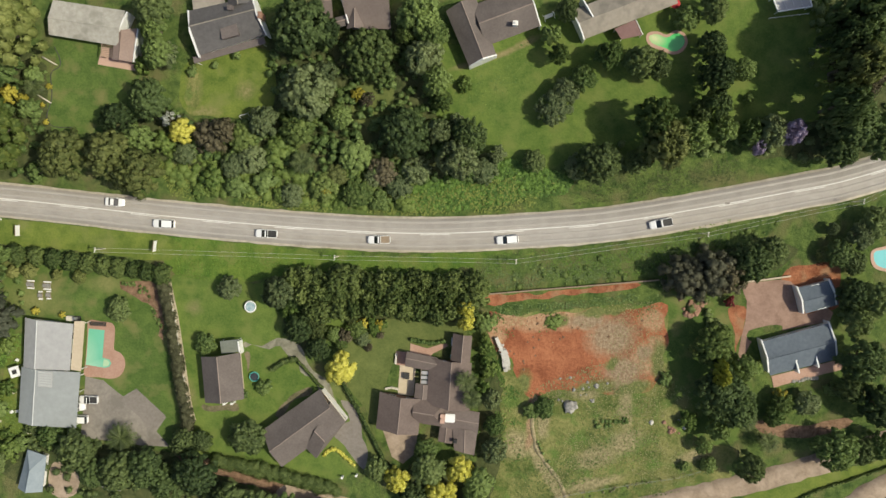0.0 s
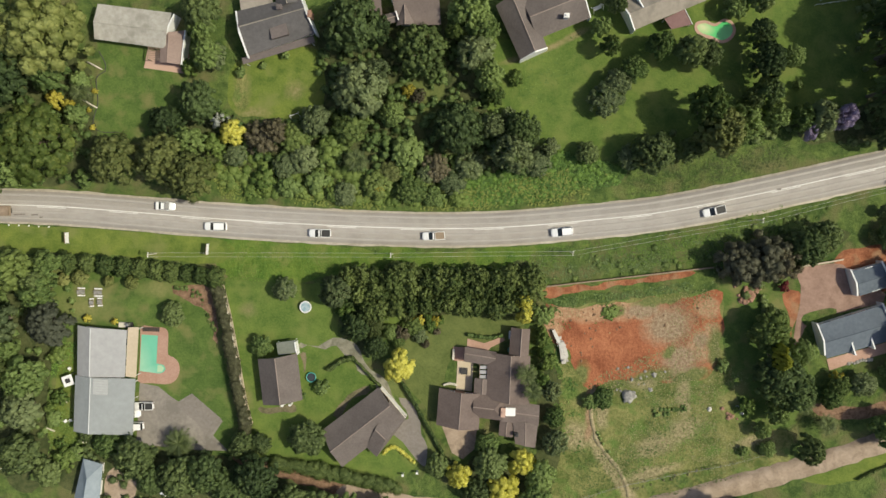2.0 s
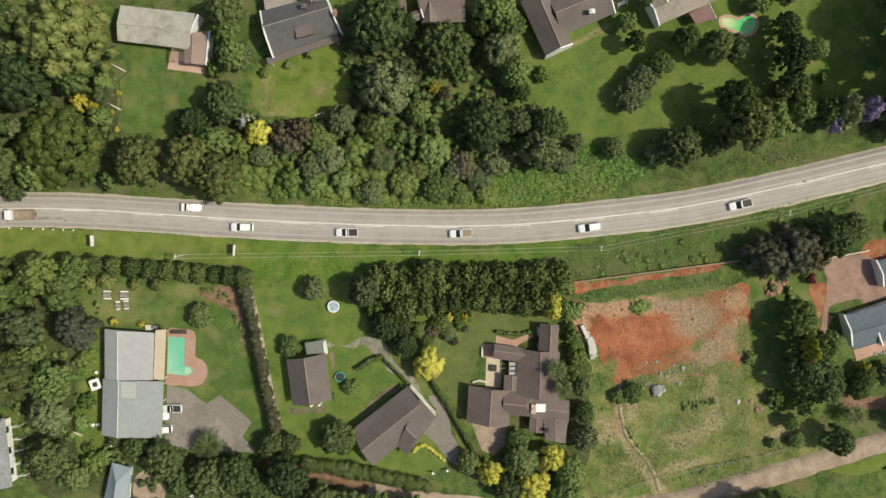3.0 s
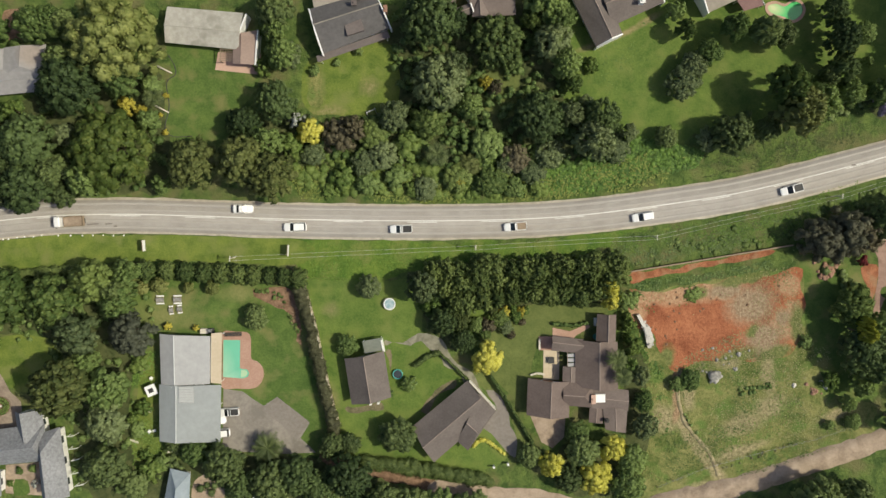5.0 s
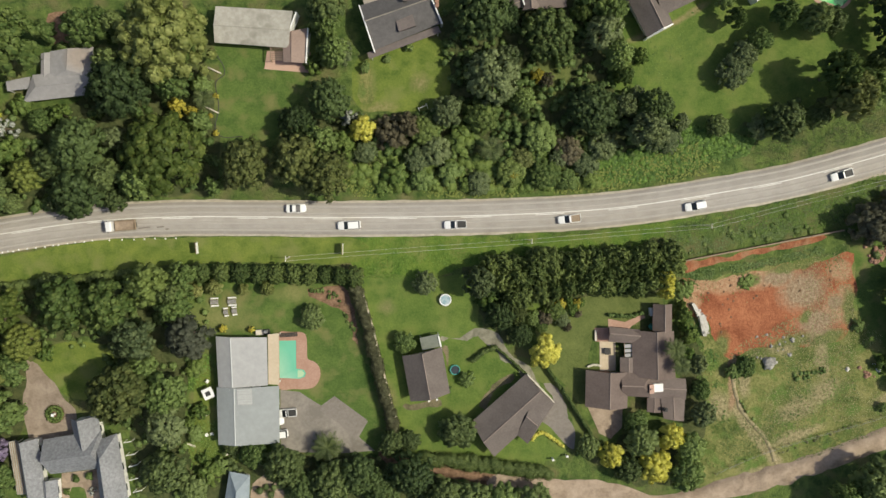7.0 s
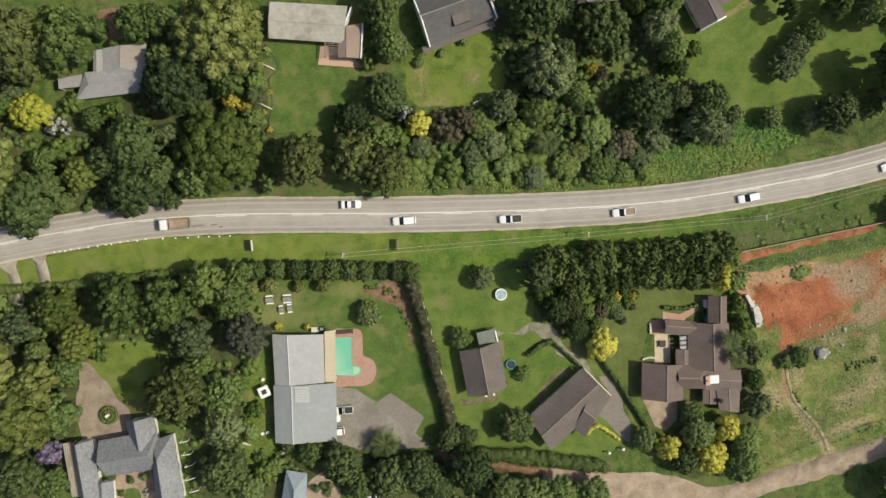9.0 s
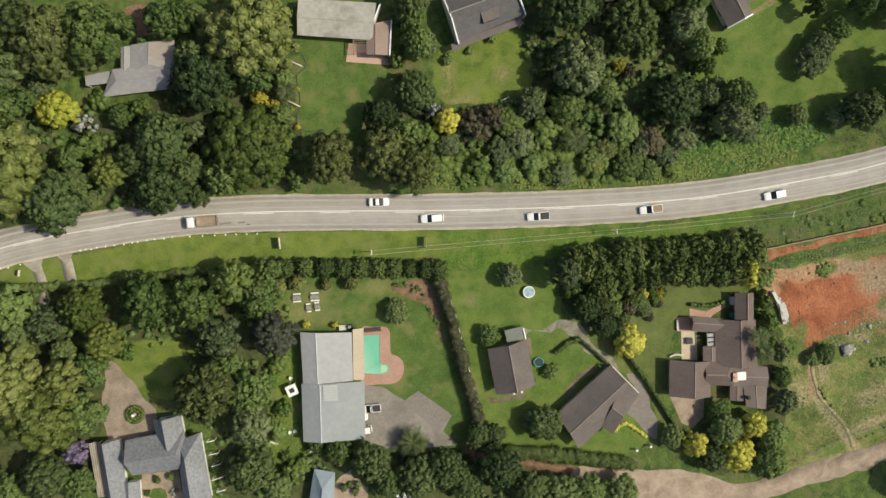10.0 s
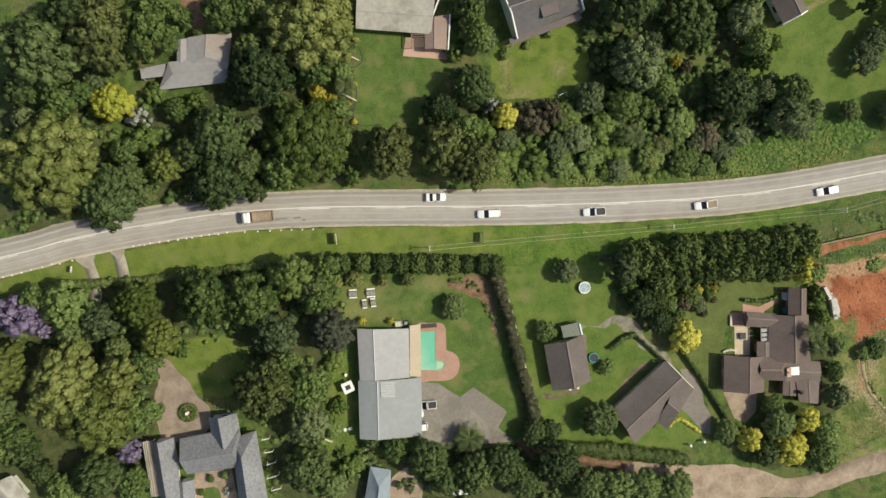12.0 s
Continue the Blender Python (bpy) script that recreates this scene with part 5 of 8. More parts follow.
block(house, ((-90.14, -54.33), (-92.03, -62.64), (-86.79, -63.13), (-86.07, -55.38)), 2.3, 4.0, M_BLUEROOF, M_WALL, f=0.5, hips=(0.4, 0))
house = thing("outbuilding", "outbuilding with grey roof and white edge", "outbuilding")
block(house, ((-163.44, -51.51), (-159.78, -56.81), (-155.2, -54.46), (-158.13, -50.0)), 2.5, 3.8, M_OLDROOF, M_WALL, f=0.5)



# ---- trees and shrubs north of the road, from west to east ----
plant("plane", -143.5, 8.13, 9.6, 15.6)
plant("big", -143.96, 28.26, 7.59, 14.4)
plant("dark", -148.65, 22.42, 3.75, 9.6)
plant("grey", -149.45, 17.04, 2.51, 6.48)
plant("big", -138.28, 35.14, 4.9, 13.2)
plant("bronze", -132.51, 30.75, 7.2, 14.4)
plant("olive", -124.51, 31.91, 6.16, 14.4)
plant("lime", -133.35, 19.1, 4.07, 7.02)
plant("grey", -136.14, 23.74, 2.54, 5.4)
plant("mid", -142.72, 19.67, 3.41, 8.4)
plant("mid", -138.98, 21.18, 2.83, 6.48)
plant("white", -129.43, 16.43, 2.28, 3.24)
plant("bright", -125.74, 20.8, 2.71, 3.24)
plant("bright", -118.42, 18.77, 2.2, 4.32)
plant("mid", -122.04, 17.29, 2.49, 5.4)
plant("bright", -128.88, 11.89, 3.11, 4.32)
plant("mid", -131.77, 9.84, 2.87, 6.48)
plant("shrub", -119.64, 34.47, 2.48, 5.4)
plant("mid", -111.88, 34.59, 3.69, 9.6)
plant("bright", -107.18, 33.96, 2.09, 5.4)
plant("fresh", -124.07, 7.01, 3.89, 9.6)
plant("deep", -105.15, 22.49, 6.18, 12.0)
plant("dark", -107.25, 27.69, 3.1, 9.6)
plant("plane", -95.78, 31.26, 9.4, 15.6)
plant("mid", -95.54, 24.04, 4.19, 9.6)
plant("shrub", -90.5, 22.75, 2.37, 4.32)
plant("gold", -95.6, 18.92, 2.14, 4.32)
plant("gold", -93.03, 17.8, 1.51, 3.24)
plant("shrub", -91.51, 15.82, 2.59, 4.32)
plant("deep", -113.53, 11.95, 5.64, 12.0)
plant("grey", -107.56, 13.3, 2.74, 6.48)
plant("deep", -114.66, 2.99, 5.68, 10.8)
plant("dark", -119.5, 9.05, 3.5, 9.6)
plant("grey", -119.95, 1.23, 2.09, 5.4)
plant("dark", -109.35, 6.39, 3.54, 9.6)
plant("fresh", -97.4, 9.79, 8.31, 13.2)
plant("mid", -102.58, 4.92, 4.18, 10.8)
plant("dark", -108.42, 1.61, 2.75, 6.48)
plant("deep", -134.45, 1.54, 6.04, 12.0)
plant("dark", -130.74, 5.53, 3.07, 8.4)
plant("dark", -129.0, 1.77, 2.28, 5.4)
plant("bronze", -82.37, 7.18, 5.12, 10.8)
plant("shrub", -89.64, 3.26, 2.17, 4.32)
plant("bronze", -72.25, 7.21, 5.58, 12.0)
plant("bronze", -66.73, 4.14, 4.98, 12.0)
plant("deep", -65.57, 18.84, 4.4, 9.0)
plant("deep", -72.23, 14.47, 3.67, 7.5)
plant("white", -62.25, 15.35, 1.77, 5.4)
plant("mid", -64.31, 28.06, 3.26, 8.4)
plant("mid", -65.44, 32.89, 2.82, 8.4)
plant("bright", -67.47, 33.17, 1.76, 3.24)
plant("bright", -68.44, 26.17, 1.99, 3.24)
plant("dark", -65.12, 36.22, 3.89, 9.6)
plant("grey", -63.07, 27.93, 2.85, 6.48)
plant("mid", -67.54, 11.03, 3.29, 8.4)
plant("yellow", -59.53, 13.09, 2.56, 5.4)
plant("brown", -53.75, 12.17, 3.95, 5.04)
plant("brown", -50.8, 13.27, 2.87, 6.48)
plant("olive", -47.18, 12.37, 3.32, 3.89)
plant("grey", -45.13, 8.1, 3.11, 3.89)
plant("grey", -49.11, 6.62, 2.9, 3.24)
plant("grey", -59.13, 8.68, 2.45, 2.59)
plant("bright", -63.52, 10.51, 2.68, 4.32)
plant("bright", -40.05, 9.96, 3.8, 3.24)
plant("bright", -53.18, 4.0, 2.69, 2.59)
plant("shrub", -48.18, 2.7, 2.69, 2.59)
plant("shrub", -42.53, 3.61, 2.7, 2.59)
plant("grey", -36.99, 1.17, 2.7, 2.59)
plant("grey", -42.71, 15.71, 3.4, 6.5)
plant("grey", -33.73, 21.41, 5.5, 11.0)
plant("deep", -35.37, 33.83, 6.2, 12.5)
plant("deep", -31.18, 33.81, 3.4, 9.0)
plant("feather", -22.15, 29.45, 6.0, 8.5)
plant("grey", -30.71, 25.42, 3.0, 8.0)
plant("mid", -27.51, 17.37, 2.7, 5.4)
plant("gold", -24.42, 22.0, 1.58, 3.24)
plant("brown", -22.76, 21.05, 1.8, 3.24)
plant("olive", -35.81, 14.72, 3.8, 6.0)
plant("mid", -24.49, 9.77, 3.78, 4.21)
plant("olive", -30.41, 3.16, 3.14, 2.92)
plant("olive", -23.52, 2.4, 3.15, 3.24)
plant("brown", -18.64, 6.96, 3.15, 3.24)
plant("grey", -15.25, 3.74, 2.94, 2.59)
plant("bright", -14.34, 1.0, 2.05, 1.94)
plant("mid", -18.94, 1.07, 2.26, 2.59)
plant("mid", -9.79, 33.72, 3.2, 8.0)
plant("grey", -11.32, 29.47, 4.0, 8.5)
plant("mid", -12.54, 37.5, 4.4, 9.6)
plant("mid", -8.59, 25.0, 3.3, 7.5)
plant("deep", -14.31, 14.44, 5.2, 9.0)
plant("grey", -11.88, 7.59, 3.2, 3.9)
plant("grey", -7.66, 15.08, 3.0, 7.0)
plant("deep", -1.52, 14.63, 3.9, 8.5)
plant("grey", -3.85, 9.73, 4.19, 10.8)
plant("grey", 3.95, 11.45, 2.03, 4.32)
plant("dark", 11.27, 10.44, 2.44, 4.32)
plant("grey", 14.49, 21.03, 4.0, 5.5)
plant("mid", 19.86, 26.74, 2.8, 5.5)
plant("olive", 14.89, 31.11, 2.2, 7.5)
plant("shrub", 13.12, 35.17, 2.18, 5.4)
plant("dark", 15.96, 39.68, 2.38, 6.48)
plant("mid", 24.54, 31.27, 2.89, 8.4)
plant("dark", 30.37, 30.2, 3.3, 9.6)
plant("dark", 33.45, 29.71, 3.2, 8.4)
plant("mid", 39.05, 39.23, 2.69, 5.4)
plant("dark", 43.69, 40.79, 2.75, 8.4)
plant("olive", 33.36, 18.92, 4.4, 15.0)
plant("bronze", 35.54, 14.78, 5.2, 15.0)
plant("mid", 40.7, 16.46, 3.8, 10.8)
plant("dark", 42.38, 20.98, 2.55, 8.4)
plant("dark", 23.54, 10.52, 4.75, 9.6)
plant("dark", 31.53, 11.38, 2.83, 5.4)
plant("grey", 19.56, 9.7, 2.64, 5.4)
plant("deep", 45.26, 22.62, 3.38, 9.6)
plant("deep", 44.65, 28.34, 3.99, 10.8)
plant("deep", 43.84, 33.89, 2.97, 8.4)
plant("mid", 51.07, 30.14, 2.58, 4.32)
plant("mid", 47.07, 17.96, 3.19, 8.4)
plant("shrub", 52.54, 24.63, 1.09, 2.16)
plant("purple", 59.85, 18.27, 2.83, 9.6)
plant("purple", 54.02, 15.69, 2.14, 6.48)
plant("grey", 55.96, 18.09, 3.36, 9.6)
plant("mid", 52.21, 17.66, 2.76, 8.4)
plant("deep", 68.8, 38.4, 6.1, 21.0)
plant("deep", 71.73, 40.65, 5.09, 18.0)
plant("brown", 71.42, 29.37, 5.34, 12.0)
plant("bronze", 67.9, 30.2, 4.8, 21.0)
plant("deep", 66.6, 22.8, 4.4, 21.0)
plant("deep", 70.57, 20.42, 5.16, 12.0)
plant("deep", 69.02, 15.18, 3.97, 9.6)
plant("deep", 75.76, 18.09, 4.66, 10.8)
plant("deep", 65.4, 35.4, 4.4, 21.0)
plant("olive", -15.21, 33.97, 2.2, 6.0)
plant("olive", -7.36, 21.37, 2.3, 5.5)
plant("grey", -4.42, 17.45, 1.8, 3.2)

# ---- south of the road, from west to east ----
plant("purple", -152.92, -19.46, 4.62, 9.6)
plant("purple", -149.18, -21.75, 2.43, 8.4)
plant("mid", -144.2, -17.67, 4.63, 10.8)
plant("mid", -149.92, -16.39, 3.03, 8.4)
plant("grey", -138.7, -21.55, 3.88, 9.6)
plant("dark", -143.12, -23.14, 3.45, 9.6)
plant("plane", -155.77, -28.6, 4.75, 13.2)
plant("mid", -159.7, -20.74, 3.97, 10.8)
plant("dark", -158.07, -35.6, 4.0, 10.8)
plant("mid", -155.9, -41.31, 3.64, 9.6)
plant("dark", -156.53, -44.71, 3.05, 8.4)
plant("plane", -144.61, -32.8, 8.17, 15.6)
plant("plane", -139.56, -37.93, 7.44, 15.6)
plant("plane", -135.44, -31.24, 4.05, 13.2)
plant("dark", -136.37, -26.98, 2.7, 6.48)
plant("mid", -131.47, -30.83, 3.56, 6.48)
plant("mid", -132.86, -39.15, 4.57, 9.6)
plant("purple", -135.83, -47.09, 2.53, 5.4)
plant("dark", -141.37, -50.67, 4.54, 9.6)
plant("mid", -135.95, -53.49, 3.57, 6.48)
plant("mid", -148.51, -53.45, 3.52, 6.48)
plant("shrub", -152.73, -51.02, 2.1, 3.24)
plant("fresh", -131.07, -18.6, 4.51, 10.8)
plant("fresh", -127.9, -25.33, 4.14, 9.6)
plant("olive", -118.93, -18.31, 5.9, 12.0)
plant("olive", -110.47, -18.9, 5.8, 12.0)
plant("dark", -122.31, -14.7, 2.52, 6.48)
plant("olive", -102.46, -15.48, 4.85, 10.8)
plant("mid", -98.03, -19.42, 4.05, 9.6)
plant("grey", -106.36, -25.74, 5.06, 10.8)
plant("plum", -95.76, -25.88, 5.0, 9.5)
plant("bright", -124.91, -28.44, 2.13, 3.24)
plant("bronze", -108.92, -36.05, 6.26, 14.4)
plant("mid", -101.4, -37.14, 4.5, 9.6)
plant("grey", -101.33, -43.75, 4.52, 9.6)
plant("dark", -102.4, -53.0, 4.7, 8.5)
plant("mid", -105.35, -31.52, 3.2, 8.4)
plant("shrub", -96.9, -46.54, 2.01, 2.16)
plant("bright", -95.49, -42.11, 1.79, 2.16)
plant("bright", -95.98, -33.01, 2.22, 2.16)
plant("bright", -94.07, -54.57, 2.9, 3.24)
plant("dark", -97.57, -57.45, 3.32, 4.32)
plant("topiary", -90.85, -16.93, 1.8, 3.24)
plant("topiary", -85.25, -17.65, 1.24, 2.59)
plant("topiary", -80.32, -17.58, 1.69, 3.02)
plant("topiary", -94.46, -17.5, 1.46, 2.81)
plant("mid", -96.37, -14.37, 3.3, 8.4)
plant("dark", -98.5, -17.54, 3.07, 9.6)
plant("dark", -71.77, -24.0, 2.68, 3.6)
plant("gold", -89.9, -25.44, 0.91, 1.73)
plant("gold", -84.16, -25.92, 0.79, 1.51)
plant("mid", -84.91, -50.95, 2.89, 5.4)
plant("dark", -78.8, -53.16, 4.23, 8.4)
plant("deep", -75.3, -57.85, 3.59, 6.48)
plant("dark", -69.75, -56.79, 4.27, 8.4)
plant("deep", -64.06, -55.59, 4.52, 8.4)
plant("deep", -59.52, -59.27, 3.9, 6.48)
plant("deep", -53.47, -55.71, 4.78, 9.6)
plant("dark", -89.26, -49.28, 2.02, 3.24)
plant("dark", -53.58, -50.05, 2.54, 4.32)
plant("dark", -57.2, -50.47, 2.76, 5.4)
plant("dark", -46.98, -61.56, 3.95, 6.48)
plant("dark", -41.22, -62.66, 4.21, 6.48)
plant("mid", -35.4, -63.19, 4.24, 6.48)
plant("dark", -28.95, -63.78, 4.02, 6.48)
plant("grey", -48.8, -18.16, 2.71, 4.32)
plant("mid", -53.49, -29.97, 2.5, 3.2)
plant("shrub", -41.28, -38.38, 1.73, 2.16)
plant("shrub", -45.71, -39.83, 1.38, 2.16)
plant("dark", -43.62, -48.37, 4.06, 6.0)
plant("grey", -38.14, -18.24, 3.56, 9.6)
plant("deep", -33.87, -25.43, 3.4, 6.0)
plant("deep", -30.17, -29.59, 2.6, 4.5)
plant("bronze", -31.01, -24.87, 2.7, 5.0)
plant("bright", -36.13, -22.74, 2.5, 3.24)
plant("yellow", -25.18, -33.07, 3.41, 5.4)
plant("yellow", -0.57, -19.66, 1.92, 6.91)
plant("yellow", -0.36, -22.23, 1.82, 5.94)
plant("gold", -21.19, -24.03, 1.15, 1.73)
plant("gold", -18.08, -24.16, 1.15, 1.73)
plant("bright", -24.33, -25.19, 1.04, 1.62)
plant("gold", -22.92, -24.44, 1.04, 1.62)
plant("bright", -19.67, -23.52, 1.16, 1.62)
plant("shrub", -25.88, -26.75, 1.04, 1.62)
plant("bright", -23.2, -26.29, 1.04, 1.51)
plant("brown", -24.79, -26.69, 1.83, 2.7)
plant("olive", -22.45, -25.37, 2.0, 2.4)
plant("grey", -21.24, -27.13, 1.8, 2.2)
plant("bronze", -23.7, -23.38, 1.4, 2.0)
plant("bright", -19.19, -25.0, 1.6, 2.0)
plant("olive", -25.67, -28.24, 1.6, 2.2)
plant("mid", -27.1, -26.55, 1.8, 2.4)
plant("brown", -20.11, -28.96, 1.0, 1.2)
plant("brown", -17.82, -26.39, 0.9, 1.0)
plant("bright", -17.21, -24.0, 1.2, 1.4)
plant("mid", -34.99, -20.96, 2.4, 3.0)
plant("yellow", -12.65, -55.02, 2.64, 5.4)
plant("yellow", -0.25, -52.06, 2.99, 5.4)
plant("yellow", -3.74, -58.1, 3.47, 5.4)
plant("dark", -6.41, -52.4, 3.67, 6.48)
plant("dark", -9.28, -58.33, 2.99, 5.4)
plant("mid", 3.73, -54.8, 3.46, 5.4)
plant("mid", 2.62, -59.79, 3.92, 6.48)
plant("grey", 6.52, -47.92, 3.0, 5.4)
plant("mid", 6.25, -42.84, 2.31, 4.32)
plant("dark", -17.11, -53.53, 2.54, 4.32)
plant("mid", -7.16, -48.69, 2.54, 4.32)
plant("grey", 5.38, -37.29, 2.29, 6.48)
plant("bright", 3.52, -35.76, 2.53, 4.32)
plant("bright", 3.66, -27.2, 1.84, 3.24)
plant("bright", 4.6, -31.87, 2.08, 3.24)
plant("shrub", 3.42, -22.01, 2.3, 3.24)
plant("bright", 3.55, -30.01, 1.1, 2.8)
plant("bright", 3.58, -27.58, 1.1, 2.6)
plant("bright", 3.36, -25.28, 1.0, 2.6)
plant("ash", 46.2, -9.9, 5.4, 9.0)
plant("ash", 41.6, -10.6, 4.6, 8.0)
plant("deep", 53.97, -7.2, 4.49, 9.5)
plant("brown", 49.88, -10.16, 3.65, 8.4)
plant("dark", 57.6, -5.2, 3.6, 7.5)
plant("deep", 71.44, -4.65, 3.0, 5.0)
plant("grey", 75.13, -0.94, 3.0, 5.5)
plant("dark", 77.92, 1.66, 3.4, 6.0)
plant("bronze", 69.0, -5.01, 1.8, 2.5)
plant("dark", 74.45, -6.27, 2.6, 4.5)
plant("deep", 73.85, -12.43, 3.6, 8.0)
plant("red", 51.61, -15.36, 1.21, 2.16)
plant("olive", 47.7, -23.8, 4.2, 8.5)
plant("mid", 49.92, -21.7, 2.18, 5.4)
plant("lime", 49.3, -29.4, 1.9, 12.0)
plant("lime", 49.2, -27.1, 1.2, 11.5)
plant("mid", 54.52, -28.01, 2.83, 6.48)
plant("deep", 49.9, -33.2, 5.4, 9.6)
plant("deep", 53.03, -35.47, 4.3, 9.6)
plant("mid", 50.5, -40.6, 2.6, 6.0)
plant("gold", 62.6, -33.36, 1.53, 3.24)
plant("olive", 62.8, -34.88, 2.39, 4.32)
plant("mid", 61.56, -37.56, 2.19, 4.32)
plant("grey", 67.7, -34.57, 2.83, 4.32)
plant("shrub", 72.42, -31.76, 1.52, 2.16)
plant("mid", 72.94, -42.74, 4.6, 8.0)
plant("dark", 78.1, -43.09, 3.02, 6.48)
plant("dark", 56.82, -47.51, 3.04, 8.4)
plant("mid", 48.02, -44.36, 1.88, 4.32)
plant("shrub", 44.86, -49.12, 1.12, 1.62)
plant("deep", 75.99, -24.85, 4.83, 10.8)
plant("dark", 75.04, -17.5, 3.18, 8.4)
plant("dark", 78.4, -12.94, 3.59, 8.4)
plant("deep", 80.19, -33.52, 4.65, 9.6)
plant("dark", 75.01, -30.99, 2.79, 6.48)
plant("dark", 74.1, -12.22, 2.34, 6.48)
plant("mid", 81.77, -41.72, 3.22, 6.48)
plant("grey", 70.26, 0.12, 1.29, 3.24)
for x, y in ((-93.06, -13.69), (-89.15, -13.84), (-85.37, -14.21), (-81.7, -14.58), (-78.24, -14.83), (-74.88, -15.07), (-71.64, -15.31), (-68.62, -15.54), (-65.71, -15.77), (-62.91, -16.1)):
    tagged(plant("column", x, y, SEEDS.uniform(2.0, 2.3), SEEDS.uniform(4.4, 5.0)), "clipped dark conifer in a garden screen row", group="conifer screen")
screen = random.Random(16)
for (x0, y0), (x1, y1), count in (((-35.4, -15.4), (1.4, -14.4), 15), ((-33.6, -18.2), (1.0, -17.2), 14), ((-31.2, -21.0), (-1.4, -19.8), 12)):
    for k in range(count):
        x, y = x0 + (x1 - x0) * k / (count - 1), y0 + (y1 - y0) * k / (count - 1)
        tagged(plant("conifer", x + screen.uniform(-0.8, 0.8), y + screen.uniform(-0.8, 0.8), screen.uniform(2.2, 3.0), screen.uniform(5.8, 7.0)), "tall overgrown conifer in a dense screen", group="tall conifer screen")
palm(*(-70.13, -50.47), 3.5, 3.0, L_PALM)
palm(*(0.15, -33.49), 2.4, 6.5, L_PALM)
palm(*(1.49, -37.06), 2.2, 6.0, L_PALM)
palm(*(-34.43, 7.82), 2.6, 5.0, L_PALM)
palm(*(56.05, -38.69), 2.4, 3.0, L_PALM)
palm(*(60.37, -42.58), 2.4, 3.5, L_PALM)
palm(*(57.05, -28.2), 1.7, 3.0, L_BRIGHT)
palm(*(-90.07, 20.4), 2.4, 3.5, L_PALM)

undergrowth("bank_shrubs", [(-65.55, 11.34), (-59.31, 11.11), (-48.1, 7.31), (-31.03, 5.56), (-13.88, 3.79), (-11.0, 4.6), (-12.4, -0.1), (-14.03, -0.2), (-31.28, -0.4), (-48.43, 0.4), (-62.1, 1.1)], 0.75, 0.1, 0.7, L_BRIGHT, "bright green tangled shrubs on the road bank", seed=21, size=0.2, lobe=(0.45, 1.6), flat=(0.25, 0.5))
undergrowth("bank_creeper", [(-12.5, 4.4), (-6.0, 6.4), (0.5, 9.0), (6.5, 10.6), (13.0, 9.4), (20.0, 7.4), (18.0, 4.6), (10.5, 3.4), (4.5, 1.6), (-4.0, 0.1), (-13.0, -0.4)], 2.6, 0.02, 0.4, L_CREEPER, "fresh green creeper sprawling over the road bank", seed=22, size=0.2, lobe=(0.25, 0.8), flat=(0.2, 0.5))
turf("bank_blades", [(-65.76, 6.82), (-31.11, 3.28), (-13.92, 2.65), (9.23, 7.52), (19.04, 7.17), (19.55, 2.58), (3.3, -0.27), (-14.04, -1.69), (-31.29, -1.85), (-62.11, -0.37)], 10, L_FRESH, "long grass among the bank shrubs", size=0.24, high=1.2, seed=301, patchy=-0.05)
turf("creeper_runners", [(-12.5, 4.4), (-6.0, 6.4), (0.5, 9.0), (6.5, 10.6), (13.0, 9.4), (20.0, 7.4), (18.0, 4.2), (10.5, 3.0), (4.5, 1.0), (-4.0, -0.4), (-13.0, -0.9)], 14, L_CREEPER, "fresh green creeper runners over the bank", size=0.28, high=0.8, seed=334, category="creeper")
turf("bank_weeds", [(19.09, 10.02), (32.42, 12.97), (51.91, 18.54), (51.87, 8.86), (32.32, 4.06), (19.54, 2.0)], 11, L_BRONZE, "rough dull weeds on the road bank", size=0.17, high=0.5, seed=290, patchy=-0.15)
undergrowth("woodland_floor_west", [(-155.08, 18.8), (-123.65, 20.43), (-91.2, 22.11), (-87.47, 12.06), (-90.33, 2.27), (-109.04, 1.16), (-136.08, -2.13), (-157.12, -3.52)], 0.22, 0.3, 1.8, L_MID, "dark shrubs below the roadside trees", seed=23)
undergrowth("woodland_floor_middle", [(-65.47, 24.82), (-59.14, 15.06), (-43.19, 16.19), (-42.41, 36.32), (-15.27, 35.43), (-6.55, 20.56), (2.43, 12.32), (1.12, 5.53), (-32.18, 5.6), (-63.95, 9.02)], 0.42, 0.4, 2.4, L_MID, "dark shrubs between garden trees", seed=24)
undergrowth("woodland_floor_south", [(-155.09, -15.57), (-126.5, -15.36), (-93.66, -14.24), (-92.68, -24.45), (-95.91, -31.01), (-96.73, -59.65), (-110.18, -59.57), (-110.45, -48.06), (-112.66, -33.12), (-115.55, -27.84), (-129.7, -28.45), (-138.04, -25.59), (-159.19, -26.21)], 0.22, 0.3, 1.6, L_MID, "dark shrubs below the garden trees", seed=25)
undergrowth("woodland_floor_drive", [(-91.62, -50.83), (-61.94, -53.4), (-49.1, -54.5), (-49.28, -58.04), (-26.81, -63.62), (-27.01, -68.42), (-92.38, -62.37)], 0.25, 0.3, 1.8, L_DARK, "dark shrubs beside the dirt road", seed=26)
turf("field_weeds", [(6.73, -30.55), (11.93, -34.29), (13.47, -46.17), (12.01, -61.62), (7.92, -59.04), (7.64, -43.55)], 9, L_BRIGHT, "bright green weeds along the plot edge", size=0.24, high=0.5, seed=295, patchy=-0.1)
